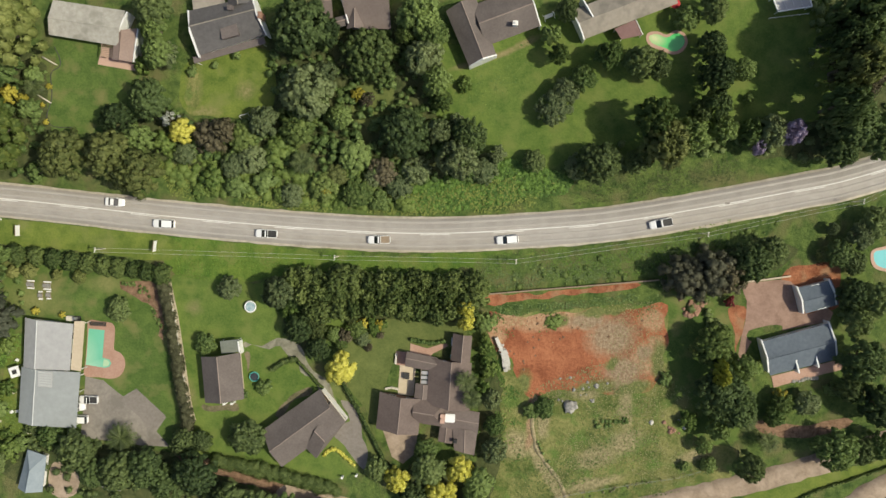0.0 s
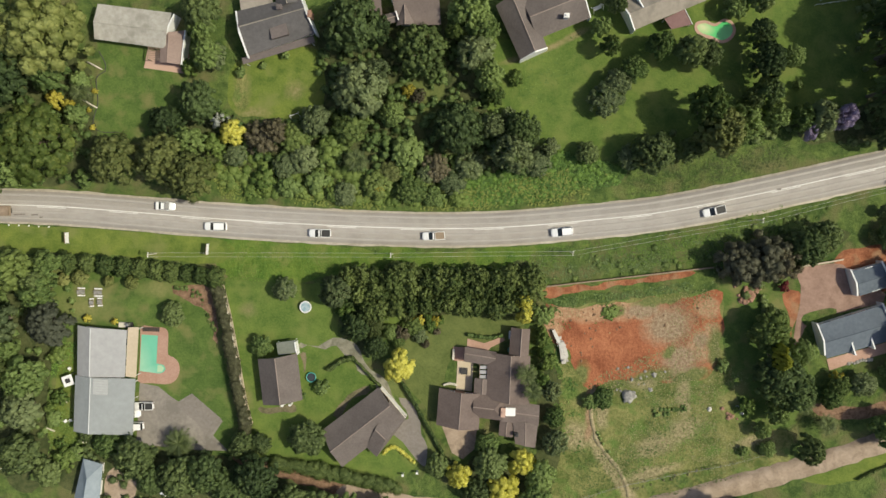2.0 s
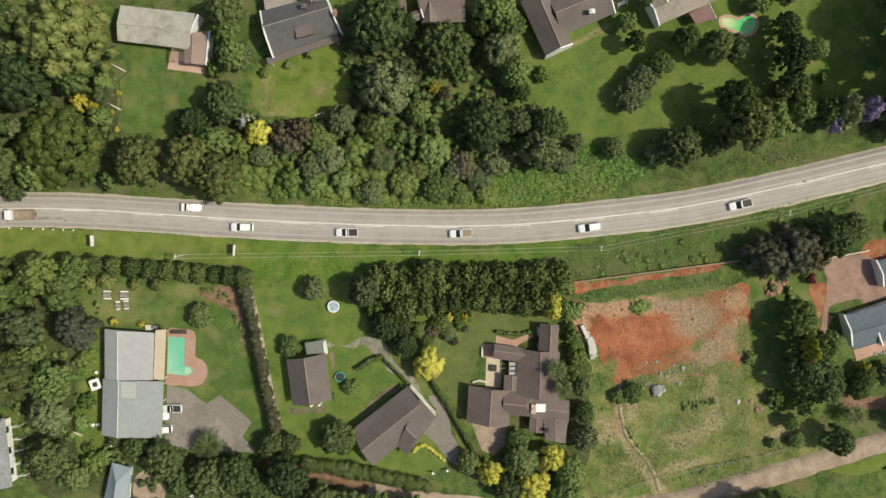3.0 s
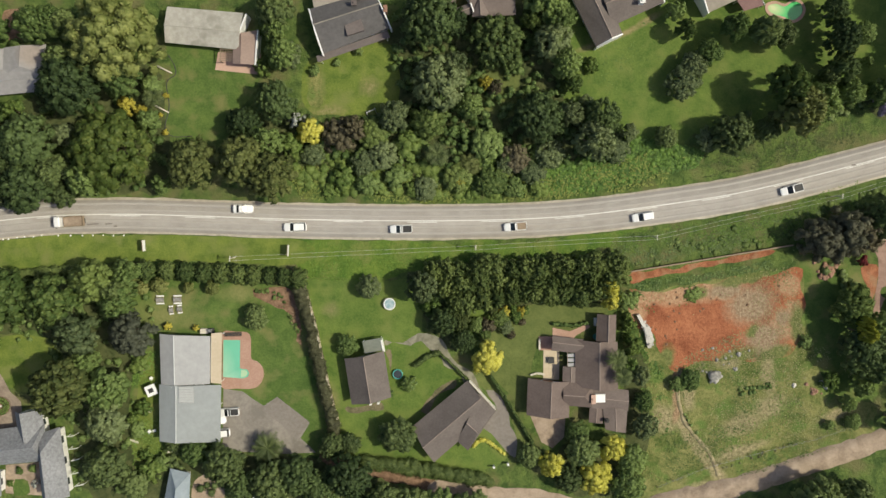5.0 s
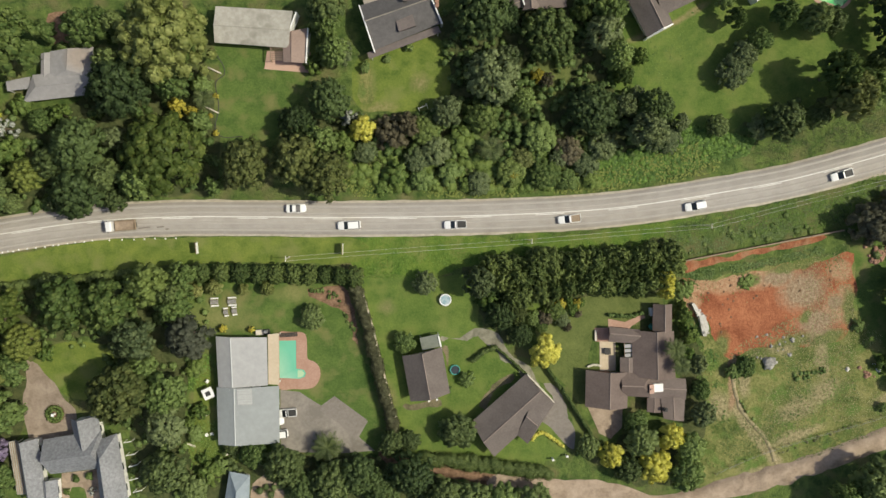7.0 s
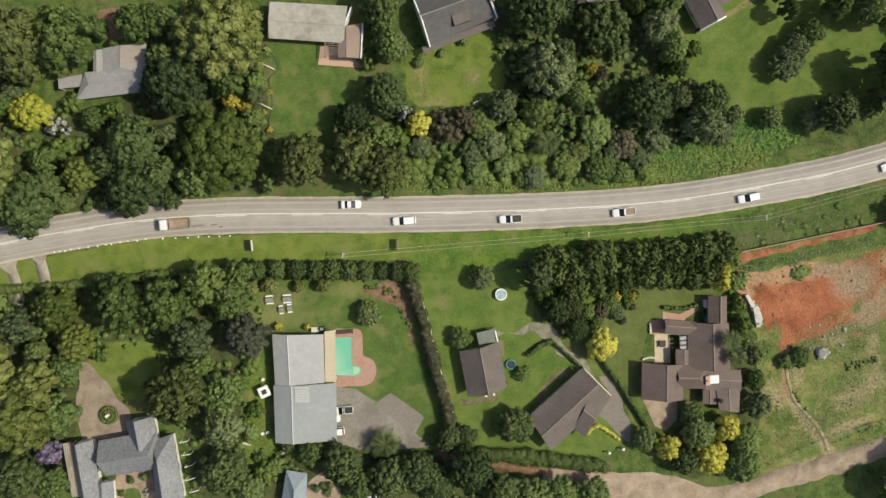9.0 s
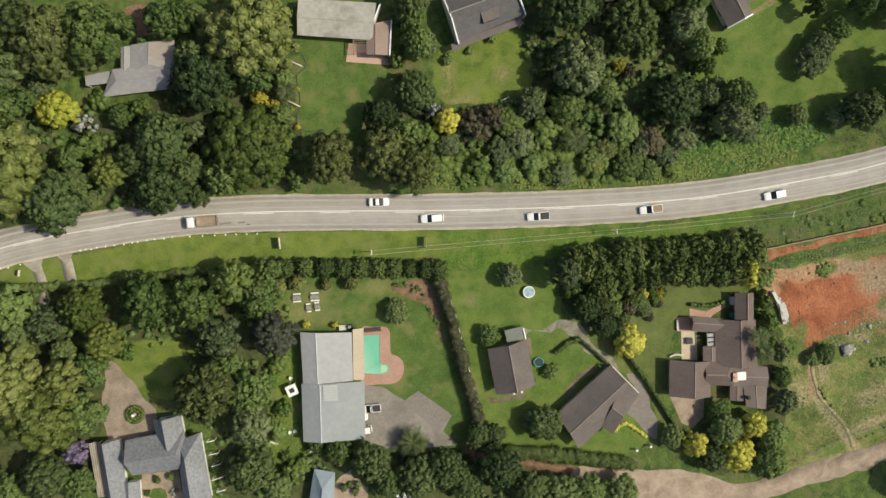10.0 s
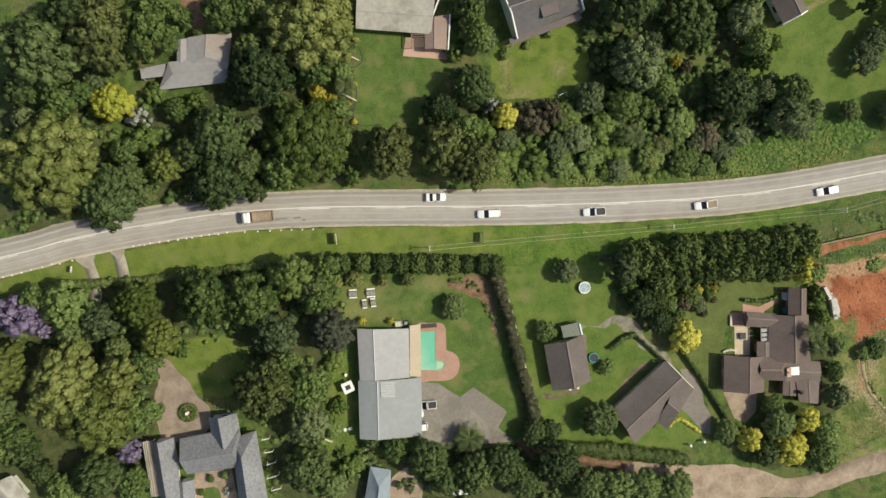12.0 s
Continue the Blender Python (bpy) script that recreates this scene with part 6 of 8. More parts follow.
turf("house_side_weeds", [(5.2, -20.0), (7.2, -21.5), (7.14, -32.72), (11.6, -37.1), (12.6, -42.71), (12.2, -50.38), (9.5, -53.04), (6.88, -45.22), (5.69, -36.13)], 9, L_CREEPER, "long fresh grass beside the brown house", size=0.22, high=0.5, seed=332, patchy=-0.1)
turf("rank_weeds", [(-98.1, -31.0), (-92.9, -30.6), (-93.1, -40.24), (-93.9, -55.5), (-98.6, -54.6), (-97.9, -42.0)], 12, L_CREEPER, "rank green weeds in the narrow side garden", size=0.24, high=0.5, seed=333, patchy=-0.05)
patch("plot_bank", [(3.2, -19.0), (20.4, -17.0), (32.0, -15.0), (37.6, -12.6), (38.6, -15.9), (22.0, -18.4), (5.0, -20.9)], 0.022, M_GRASS, "rough dark weeds behind the bare earth", "grass", seed=71, uneven=0.3)
patch("worn_earth", [(-54.06, -42.88), (-47.77, -42.39), (-46.31, -42.75), (-46.71, -43.48), (-50.43, -44.23), (-53.03, -44.71), (-53.96, -44.08)], 0.026, M_YARD_EARTH, "bare worn earth beside the cottage", "earth", seed=76, uneven=0.3)
patch("worn_earth", [(-38.43, -43.08), (-37.02, -40.9), (-32.49, -38.1), (-31.77, -38.73), (-35.58, -42.08), (-37.75, -44.76)], 0.026, M_YARD_EARTH, "bare worn earth along the long house", "earth", seed=77, uneven=0.3)
patch("worn_earth", [(-45.89, -31.97), (-44.92, -31.64), (-44.77, -35.36), (-45.51, -35.48)], 0.026, M_YARD_EARTH, "bare worn earth beside the lean-to", "earth", seed=78, uneven=0.2)
turf("plot_edge_weeds", [(3.5, -19.2), (20.4, -17.2), (31.8, -15.2), (37.9, -12.8), (37.94, -16.01), (20.37, -18.82), (5.17, -21.14)], 12, L_MID, "green weeds behind the low red wall", size=0.24, high=0.5, seed=296, patchy=-0.1)
turf("verge_weeds", [(-61.58, -13.91), (-55.76, -11.83), (-37.4, -12.3), (-14.31, -11.34), (8.88, -10.26), (32.21, -5.94), (49.73, -1.98), (50.88, -5.48), (32.14, -11.73), (8.84, -12.57), (-14.38, -14.0), (-37.5, -14.84), (-49.1, -17.28), (-60.57, -16.83)], 8, L_TURF, "rough green weeds on the road verge", size=0.17, high=0.4, seed=297, patchy=-0.05)
undergrowth("verge_shrubs", [(1.0, -11.4), (20.0, -9.4), (34.0, -6.2), (50.0, -1.8), (62.0, 1.4), (62.0, -3.0), (50.0, -5.6), (38.0, -11.0), (20.0, -13.9), (3.0, -16.2)], 0.3, 0.0, 0.22, L_OLIVE, "low dark weedy scrub on the road verge", seed=33, size=0.24, lobe=(0.15, 0.9), flat=(0.12, 0.3))
turf("verge_tangle", [(1.0, -11.4), (20.0, -9.4), (34.0, -6.2), (50.0, -1.8), (50.0, -5.6), (38.0, -11.0), (20.0, -13.9), (3.0, -16.2)], 9, L_DEEP, "coarse dark grass tangled over the verge", size=0.2, high=0.4, seed=331, patchy=0.06)
turf("tuft_clumps", [(11.88, -36.64), (36.61, -32.94), (50.73, -39.42), (51.62, -52.55), (31.61, -58.88), (13.79, -61.7), (10.94, -55.59)], 7, L_OLIVE, "scattered tufts of coarse grass in the field", size=0.16, high=0.25, seed=298, patchy=0.08)
undergrowth("garden_shrubs_east", [(40.41, -12.28), (52.41, -8.21), (48.89, -18.63), (57.09, -27.29), (58.06, -41.03), (50.46, -41.53), (49.07, -27.78)], 0.15, 0.2, 1.3, L_DARK, "dark shrubs in the shaded garden", seed=31)
undergrowth("woodland_floor_east", [(61.8, 44.39), (77.71, 45.0), (80.05, 15.57), (66.29, 13.25), (50.93, 13.06), (31.11, 10.43), (18.84, 9.27), (18.64, 12.64), (32.94, 16.68), (50.38, 20.83), (65.51, 23.73)], 0.2, 0.3, 1.8, L_DARK, "dark shrubs below the roadside trees", seed=32)

turf("straw_tufts", [(5.17, -21.14), (20.37, -18.82), (38.53, -16.03), (39.59, -28.35), (50.73, -39.42), (51.62, -52.55), (31.61, -58.88), (13.79, -61.7), (12.34, -43.75), (13.64, -36.71), (24.82, -35.4), (38.96, -33.03), (36.58, -35.88)], 9, L_STRAW, "dry straw-coloured grass tufts on the vacant plot", size=0.13, high=0.2, seed=71, patchy=0.02)
turf("soil_edge_tufts", [(4.04, -19.93), (22.72, -18.33), (37.94, -16.01), (37.91, -18.92), (22.66, -22.41), (8.59, -25.36), (4.52, -24.61)], 6, L_OLIVE, "sparse grass tufts creeping over the red earth", size=0.2, high=0.22, seed=72, patchy=0.12)
turf("verge_blades", [(-61.35, -8.74), (-31.56, -9.76), (-8.47, -9.26), (14.75, -7.02), (32.22, -4.56), (50.91, 0.86), (50.89, -3.17), (32.18, -8.25), (8.86, -11.42), (-14.37, -13.42), (-37.5, -14.84), (-61.63, -15.06)], 5, L_TURF, "uncut bright green grass beside the road", size=0.17, high=0.3, seed=73, patchy=0.0)
turf("lawn_blades", [(-5.78, 25.03), (9.44, 35.73), (12.44, 22.46), (17.95, 14.86), (3.96, 12.5), (-4.42, 20.58)], 3, L_BRIGHT, "longer bright tufts in the sloping lawn", size=0.18, high=0.15, seed=74, patchy=0.08)
plant("mid", 16.17, -38.82, 2.32, 2.7)
plant("shrub", 13.71, -39.72, 1.75, 2.16)
plant("shrub", 40.2, -31.9, 1.5, 1.4)
plant("bright", 17.12, -21.52, 1.7, 0.6)
plant("bright", 45.09, -40.01, 2.11, 2.7)
plant("mid", 49.74, -48.44, 1.88, 2.7)
plant("mid", -108.77, 34.98, 3.08, 9.6)
plant("shrub", -117.05, 31.5, 1.26, 3.24)
plant("dark", -105.69, 34.86, 2.48, 9.6)
plant("gold", -88.34, 20.94, 0.67, 1.08)
plant("gold", -89.56, 17.18, 0.56, 1.08)
plant("gold", -88.75, 13.69, 0.68, 1.08)
plant("shrub", -52.13, 31.8, 0.9, 1.3)
plant("shrub", -58.56, 25.31, 1.23, 1.73)
plant("shrub", -54.04, 26.78, 0.9, 1.08)
turf("soil_lower_tufts", [(12.45, -37.84), (15.44, -34.43), (23.71, -30.65), (31.96, -28.05), (39.62, -24.83), (40.15, -31.9), (31.87, -35.69), (22.44, -37.07), (16.53, -39.19)], 6, L_STRAW, "dry grass tufts at the lower edge of the red earth", size=0.2, high=0.2, seed=75, patchy=0.02)
turf("soil_straw", [(21.51, -20.62), (37.93, -17.18), (39.25, -26.58), (31.89, -33.92), (23.68, -32.41), (26.1, -27.23), (22.61, -25.33)], 2.2, L_STRAW, "dry straw lying over the red earth", size=0.17, high=0.15, seed=76, patchy=0.02)
plant("dark", -154.5, -44.88, 3.46, 8.4)
plant("dark", -152.4, -49.82, 2.69, 5.4)
plant("mid", -159.6, -43.13, 4.03, 9.6)
plant("bright", -95.6, -51.9, 1.57, 1.62)
plant("bright", -97.87, -44.27, 1.33, 1.62)
plant("shrub", -91.76, -53.28, 1.79, 2.16)
turf("side_garden_weeds", [(-96.62, -33.23), (-92.17, -33.57), (-93.12, -49.55), (-90.65, -53.23), (-96.42, -55.04), (-99.46, -50.16), (-97.79, -42.26)], 9, L_BRIGHT, "rank green weeds beside the grey-roofed house", size=0.2, high=0.4, seed=77, patchy=-0.05)
turf("bed_plants", [(-72.68, -18.55), (-65.25, -18.84), (-63.9, -21.9), (-62.48, -28.69), (-63.75, -28.64), (-67.11, -21.77)], 14, L_HEATH, "reddish-brown low planting in the bed", size=0.17, high=0.25, seed=78, patchy=-0.1, category="planting")
bed = random.Random(4)
for k in range(34):
    t, side = bed.random(), bed.uniform(-1, 1)
    (x, y), (u, v), (q, r) = (-71.78, -18.81), (-66.46, -20.18), (-63.6, -27.95)
    x, y = (x + (u - x) * t * 2, y + (v - y) * t * 2) if t < 0.5 else (u + (q - u) * (t * 2 - 1), v + (r - v) * (t * 2 - 1))
    wide = 0.5 + 1.5 * math.sin(math.pi * t)
    size = bed.uniform(0.15, 0.5)
    plant("shrub", x + side * wide * 0.7, y - side * wide * 0.7, size, size * bed.uniform(0.7, 1.3))
plant("bright", -56.21, 1.33, 1.8, 1.3)
plant("gold", -29.98, 2.5, 1.3, 2.8)
plant("bright", -46.07, 1.4, 1.58, 1.3)
plant("bright", -39.23, 1.27, 1.81, 1.62)
plant("olive", -13.03, 5.94, 2.04, 1.94)

undergrowth("field_planting", [(26.15, -41.48), (28.99, -40.65), (33.24, -40.35), (33.93, -41.33), (29.44, -42.33), (26.6, -42.92)], 1.6, 0.2, 0.7, L_MID, "low row of dark plants across the field", seed=302, size=0.2, lobe=(0.25, 0.6))
undergrowth("path_bushes", [(14.81, -43.85), (15.75, -43.65), (17.09, -48.1), (18.71, -50.19), (17.99, -51.12), (15.9, -48.88)], 1.2, 0.2, 0.7, L_MID, "low dark bushes beside the dirt path", seed=303, size=0.2, lobe=(0.25, 0.6))
undergrowth("fence_growth", [(23.33, -57.56), (31.66, -54.81), (43.55, -51.25), (47.71, -49.76), (47.83, -50.24), (43.55, -51.85), (31.65, -55.4), (23.32, -58.16)], 1.6, 0.1, 0.35, L_DULL, "dry growth along the old fence line", seed=304, size=0.16, lobe=(0.15, 0.35))
turf("field_green", [(16.47, -42.74), (23.62, -37.12), (31.85, -37.46), (38.94, -35.39), (40.04, -44.91), (34.06, -51.8), (23.37, -54.93), (18.73, -48.77)], 5, L_BRIGHT, "fresh green grass in the field", size=0.2, high=0.2, seed=305, patchy=0.1)
plant("dark", 40.53, -63.06, 5.28, 10.8)
plant("mid", 34.57, -66.91, 4.6, 9.6)
plant("dark", 47.82, -63.42, 4.61, 9.6)
plant("bright", -24.97, 5.79, 2.48, 2.27)
plant("bronze", -27.82, 5.88, 2.48, 2.59)
plant("bright", -14.11, 8.0, 2.04, 1.94)
plant("grey", -20.5, 5.61, 2.26, 2.59)
plant("grey", 1.61, 8.18, 2.95, 2.59)
plant("grey", 16.93, 24.43, 3.0, 5.5)
plant("bright", -3.25, 24.94, 1.68, 2.16)
plant("shrub", -49.59, 28.97, 1.04, 1.51)
plant("shrub", -121.59, -54.58, 0.87, 1.3)
plant("shrub", -118.7, -54.13, 0.98, 1.4)
plant("bright", -123.56, -57.18, 0.86, 1.08)
plant("white", -118.54, -57.41, 0.87, 1.08)
turf("bed_litter", [(-72.45, -18.44), (-65.25, -18.84), (-63.9, -21.9), (-62.71, -28.68), (-63.52, -28.65), (-66.58, -22.72), (-69.91, -20.51)], 7, L_DULL, "dull low plants and litter in the flower bed", size=0.2, high=0.3, seed=306, patchy=-0.02, category="planting")



# ---- hedges, walls and fences ----
hedge("hedge", [(-62.95, -17.6), (-60.75, -26.6), (-58.95, -36.1), (-57.4, -43.5), (-56.4, -48.6)], 1.3, 2.9, L_DULL, "tall dull brown-green hedge along the garden wall", 41)
hedge("hedge", [(-39.65, -34.53), (-37.49, -33.12), (-35.04, -32.17)], 0.6, 1.2, L_HEDGE, "clipped dark green hedge round the cottage garden", 42)
hedge("hedge", [(-35.04, -32.17), (-32.05, -35.0), (-29.06, -38.07)], 0.32, 1.2, L_HEDGE, "thin dark green hedge beside the lane", 47)
hedge("hedge", [(-26.04, -35.08), (-22.15, -41.13), (-18.26, -47.79), (-15.47, -52.66)], 0.4, 1.4, L_HEDGE, "narrow dark green hedge beside the drive", 43)
hedge("hedge", [(-11.38, -26.86), (-9.03, -27.24), (-6.82, -27.31), (-4.75, -26.93)], 0.45, 1.0, L_MID, "low green hedge behind the paved patio", 48)
hedge("flower_hedge", [(-28.34, -51.99), (-26.77, -50.75), (-25.03, -51.18), (-21.95, -53.69)], 0.42, 0.6, L_YELLOW, "low curved border of yellow flowers", 44, category="flower bed")
hedge("hedge", [(-50.61, -54.35), (-41.33, -55.94), (-33.2, -57.48), (-25.62, -58.77)], 1.6, 1.9, L_HEDGE, "dark green hedge along the dirt road", 45)
hedge("hedge", [(-156.18, -16.04), (-145.58, -14.6), (-126.43, -14.48), (-107.92, -13.29)], 0.9, 1.6, L_HEDGE, "dark green hedge behind the mown verge", 46)


def wall_run(name, label, line, height, thick, material, cap, category="wall", piers=0.0, pier_name="pier"):
    """A masonry wall along a line, with a coping piece a stretch and piers where it has them."""
    root = thing(name, label, category)
    s = spline(line, 2.0)
    for i, (p, q) in enumerate(zip(s[:-1], s[1:])):
        e = Vector(q - p)
        ang = math.degrees(math.atan2(e.y, e.x))
        over = 0.02 if piers else 0.05
        o = part("wall_panel", box(bmesh.new(), 0, -thick / 2, -0.2, e.length, thick / 2, height), material, root)
        o.matrix_basis = pose(p[0], p[1], 0, 0, 0, ang)
        c = part("coping", box(bmesh.new(), 0.05, -thick / 2 - over, height, e.length - (0.8 if piers else 0.05), thick / 2 + over, height + 0.08), cap, root)
        c.matrix_basis = pose(p[0], p[1], 0, 0, 0, ang)
    return root


wall_run("garden_wall", "white-capped garden boundary wall", [(-61.98, -17.4), (-60.07, -25.26), (-58.31, -34.56), (-56.72, -42.75), (-55.62, -46.52)], 1.8, 0.2, M_WALLB, M_COPING, piers=1)
wall_run("retaining_wall", "low red-brown boundary wall of the vacant plot", [(2.72, -16.79), (14.33, -15.16), (25.95, -13.53), (37.59, -11.9)], 0.9, 0.16, M_WALLBR, M_WOOD)
wall_run("garden_wall", "low beige wall of the paved forecourt", [(53.56, -11.49), (57.94, -10.79), (63.37, -9.7)], 0.6, 0.2, M_WALLB, M_WALLB)
wall_run("garden_wall", "pale wall beside the long brown house", [(-28.94, -37.92), (-26.38, -40.83), (-23.7, -43.86)], 2.6, 0.1, M_WALL, M_COPING)
wall_run("terrace_wall", "low pale stone wall round the paved patio", [(-14.31, -29.9), (-14.37, -32.1)], 0.5, 0.3, M_STONE, M_COPING)
wall_run("terrace_wall", "low pale stone wall below the paved patio", [(-16.3, -37.4), (-14.99, -37.0), (-13.4, -37.3)], 0.5, 0.3, M_STONE, M_COPING)
patch("red_cut", [(3.3, -17.0), (14.5, -15.4), (26.2, -13.8), (33.6, -12.7), (33.2, -13.9), (26.3, -15.2), (14.7, -17.0), (3.4, -18.6)], 0.03, M_SOIL, "strip of red earth below the wall", "soil", seed=18, uneven=0.25)
patch("flower_bed", [(-72.67, -18.32), (-65.24, -18.61), (-63.67, -21.91), (-62.5, -29.16), (-63.53, -28.88), (-64.63, -25.35), (-66.58, -22.72), (-69.91, -20.51)], 0.035, M_BED, "brown planting bed beside the hedge", "flower bed", seed=19, uneven=0.45)
patch("garden_track", [(-45.95, -29.33), (-42.42, -29.15), (-39.08, -28.07), (-35.82, -29.51), (-32.95, -31.98), (-31.41, -34.71), (-28.69, -37.56), (-26.18, -40.63), (-27.31, -41.34), (-29.82, -38.64), (-33.01, -34.06), (-36.24, -31.13), (-39.5, -29.54), (-42.47, -30.48), (-45.72, -30.97)], 0.03, M_LANEB, "worn pale gravel track to the cottage", "path", seed=20, uneven=0.45)
patch("brick_yard", [(-16.45, -45.85), (-9.2, -46.4), (-9.54, -50.53), (-11.95, -52.81), (-14.26, -51.52)], 0.04, M_DIRT, "brown paved yard before the garage", "drive", smooth=False)
patch("terrace", [(-77.74, 29.48), (-69.11, 28.86), (-69.87, 24.86), (-78.48, 25.94)], 0.12, M_PAVER, "red-brown brick terrace below the house", "terrace", smooth=False)
patch("terrace", [(61.2, -30.0), (74.4, -25.8), (75.0, -27.8), (68.1, -30.0), (61.8, -32.3)], 0.1, M_PAVER, "pinkish paved terrace in front of the house", "terrace", smooth=False)
patch("east_drive", [(59.06, -39.23), (68.0, -39.46), (76.74, -37.52), (76.87, -39.23), (68.2, -42.1), (59.78, -41.5)], 0.03, M_BED, "reddish drive beside the garden", "drive", seed=33)
strip("verge_drive", spline([(-141.9, -8.62), (-140.94, -12.18), (-140.21, -16.06), (-141.23, -19.29)], 1.0), 1.0, 0.035, M_LANE, "worn grey driveway over the verge", "drive")
strip("verge_drive", spline([(-136.03, -7.91), (-135.26, -11.46), (-134.84, -15.34)], 1.0), 1.1, 0.035, M_LANE, "worn grey driveway over the verge", "drive")
patch("lawn_roadside", [(57.57, -55.08), (72.18, -49.48), (79.08, -46.95), (85.29, -45.06), (92.81, -42.36), (92.98, -44.54), (85.06, -47.43), (78.62, -50.07), (69.63, -53.5), (68.68, -55.05)], 0.016, M_VERGE, "bright green grass between road and lane", "grass", seed=72, uneven=0.2)
strip("east_lane", spline([(75.69, -58.27), (81.0, -53.45), (86.4, -50.13), (94.56, -46.64), (130.0, -42.0)], 1.5), 2.2, 0.035, M_DIRT, "pale dirt lane in the corner", "road", uneven=0.2)
hedge("hedge", [(68.45, -54.51), (72.2, -52.4), (79.06, -49.58), (84.78, -46.99), (91.34, -44.86)], 0.3, 0.8, L_HEDGE, "low dark hedge beside the dirt lane", 49)

strip("field_path", spline([(14.39, -36.7), (14.0, -41.21), (14.69, -46.16), (16.4, -49.73), (19.17, -52.82), (21.23, -55.94), (22.42, -59.55)], 1.0), 0.42, 0.034, M_PATH, "narrow trodden earth path across the vacant plot", "path", uneven=0.12)
patch("patio", [(-13.5, -32.31), (-10.24, -32.56), (-10.4, -38.55), (-13.67, -38.41)], 0.1, M_CREAM, "cream paved patio in the courtyard", "terrace", smooth=False)
patch("patio", [(-11.56, -27.72), (-8.09, -28.58), (-4.28, -27.07), (-3.85, -27.82), (-6.85, -29.52), (-7.61, -30.53), (-11.61, -29.96)], 0.08, M_PAVER, "pinkish paved garden patio", "terrace", smooth=False)
patch("patio", [(-14.47, -29.46), (-11.33, -29.59), (-11.41, -32.63), (-14.31, -32.28)], 0.08, M_PAVER, "brown paved patio corner", "terrace", smooth=False)

# ---- road paint: a worn centre line, lighter dashes beside it ----
def dashes(name, offset, half, on, off, start, end, material):
    d = np.r_[0, np.cumsum(np.linalg.norm(np.diff(ROAD, axis=0), axis=1))]
    at = start
    while at < end:
        u = np.linspace(at, min(at + on, end), 6)
        line = np.stack([np.interp(u, d, ROAD[:, 0]), np.interp(u, d, ROAD[:, 1])], 1)
        strip(name, line, half, 0.08 if name == "wheel_track" else 0.086, material, "", "", offset=offset, parent=road, thick=0.006)
        at += on + off


road_length = float(np.linalg.norm(np.diff(ROAD, axis=0), axis=1).sum())
for off, half in ((-2.35, 0.3), (-1.0, 0.3), (1.15, 0.3), (2.45, 0.3)):
    dashes("wheel_track", off, half, 12.0, 0.0, 150.0, road_length - 150.0, M_WORN)
dashes("centre_line", 0.28, 0.1, 14.0, 0.0, 150.0, road_length - 150.0, M_LINE)
dashes("lane_dash", 0.0, 0.07, 6.0, 9.0, 150.0, road_length - 150.0, M_LINE)


# ---- pools ----
def pool(name, label, outline, rim, tint, paving, rim_label):
    """A sheet of water inside a paved surround."""
    root = thing(name, label, "swimming pool")
    part("water", prism(bmesh.new(), outline, -0.3, 0.04), tint, root)
    bm = bmesh.new()
    up = [bm.verts.new((x, y, 0.11)) for x, y in rim]
    inn = [bm.verts.new((x, y, 0.11)) for x, y in outline]
    low = [bm.verts.new((x, y, -0.1)) for x, y in rim]
    inl = [bm.verts.new((x, y, -0.1)) for x, y in outline]
    edges = []
    for loop in (up, inn):
        for i in range(len(loop)):
            edges.append(bm.edges.new((loop[i], loop[(i + 1) % len(loop)])))
    bmesh.ops.triangle_fill(bm, use_beauty=True, edges=edges)
    for a, b in ((up, low), (inn, inl)):
        for i in range(len(a)):
            j = (i + 1) % len(a)
            bm.faces.new((a[i], a[j], b[j], b[i]))
    bmesh.ops.recalc_face_normals(bm, faces=bm.faces)
    part("surround", bm, paving, root, rim_label)
    return root


def rounded(points, step=0.6):
    return [tuple(p) for p in spline(points, step, True)]


pl = pool("swimming_pool", "turquoise swimming pool with brick-paved surround", [(-78.92, -28.61), (-79.31, -36.28), (-75.3, -36.68), (-74.25, -36.38), (-73.87, -35.57), (-74.29, -34.86), (-75.77, -34.56), (-75.48, -28.75)], rounded([(-78.95, -26.98), (-79.14, -30.58), (-79.37, -35.23), (-79.54, -38.5), (-76.56, -38.74), (-73.68, -38.86), (-72.04, -38.22), (-71.03, -36.51), (-71.16, -34.4), (-72.25, -33.19), (-73.38, -32.68), (-73.37, -30.23), (-73.38, -28.13), (-74.14, -27.17), (-76.54, -26.96)], 0.7), M_POOL, M_PAVER, "pinkish-brown brick paving")
part("steps", prism(bmesh.new(), [(-75.56, -34.92), (-75.64, -36.44), (-74.59, -36.25), (-74.21, -35.56), (-74.64, -34.96)], -0.1, 0.06), M_STEP, pl)
x, y = (-76.83, -27.46)
cover = thing("pool_cover_box", "dark slatted timber box beside the pool", "box", x, y)
for k in range(5):
    part("slat", box(bmesh.new(), -1.75, -0.42 + 0.17 * k, 0.38, 1.75, -0.29 + 0.17 * k, 0.44), M_DARK, cover)
part("body", box(bmesh.new(), -1.7, -0.4, 0.1, 1.7, 0.4, 0.38), M_BED, cover)
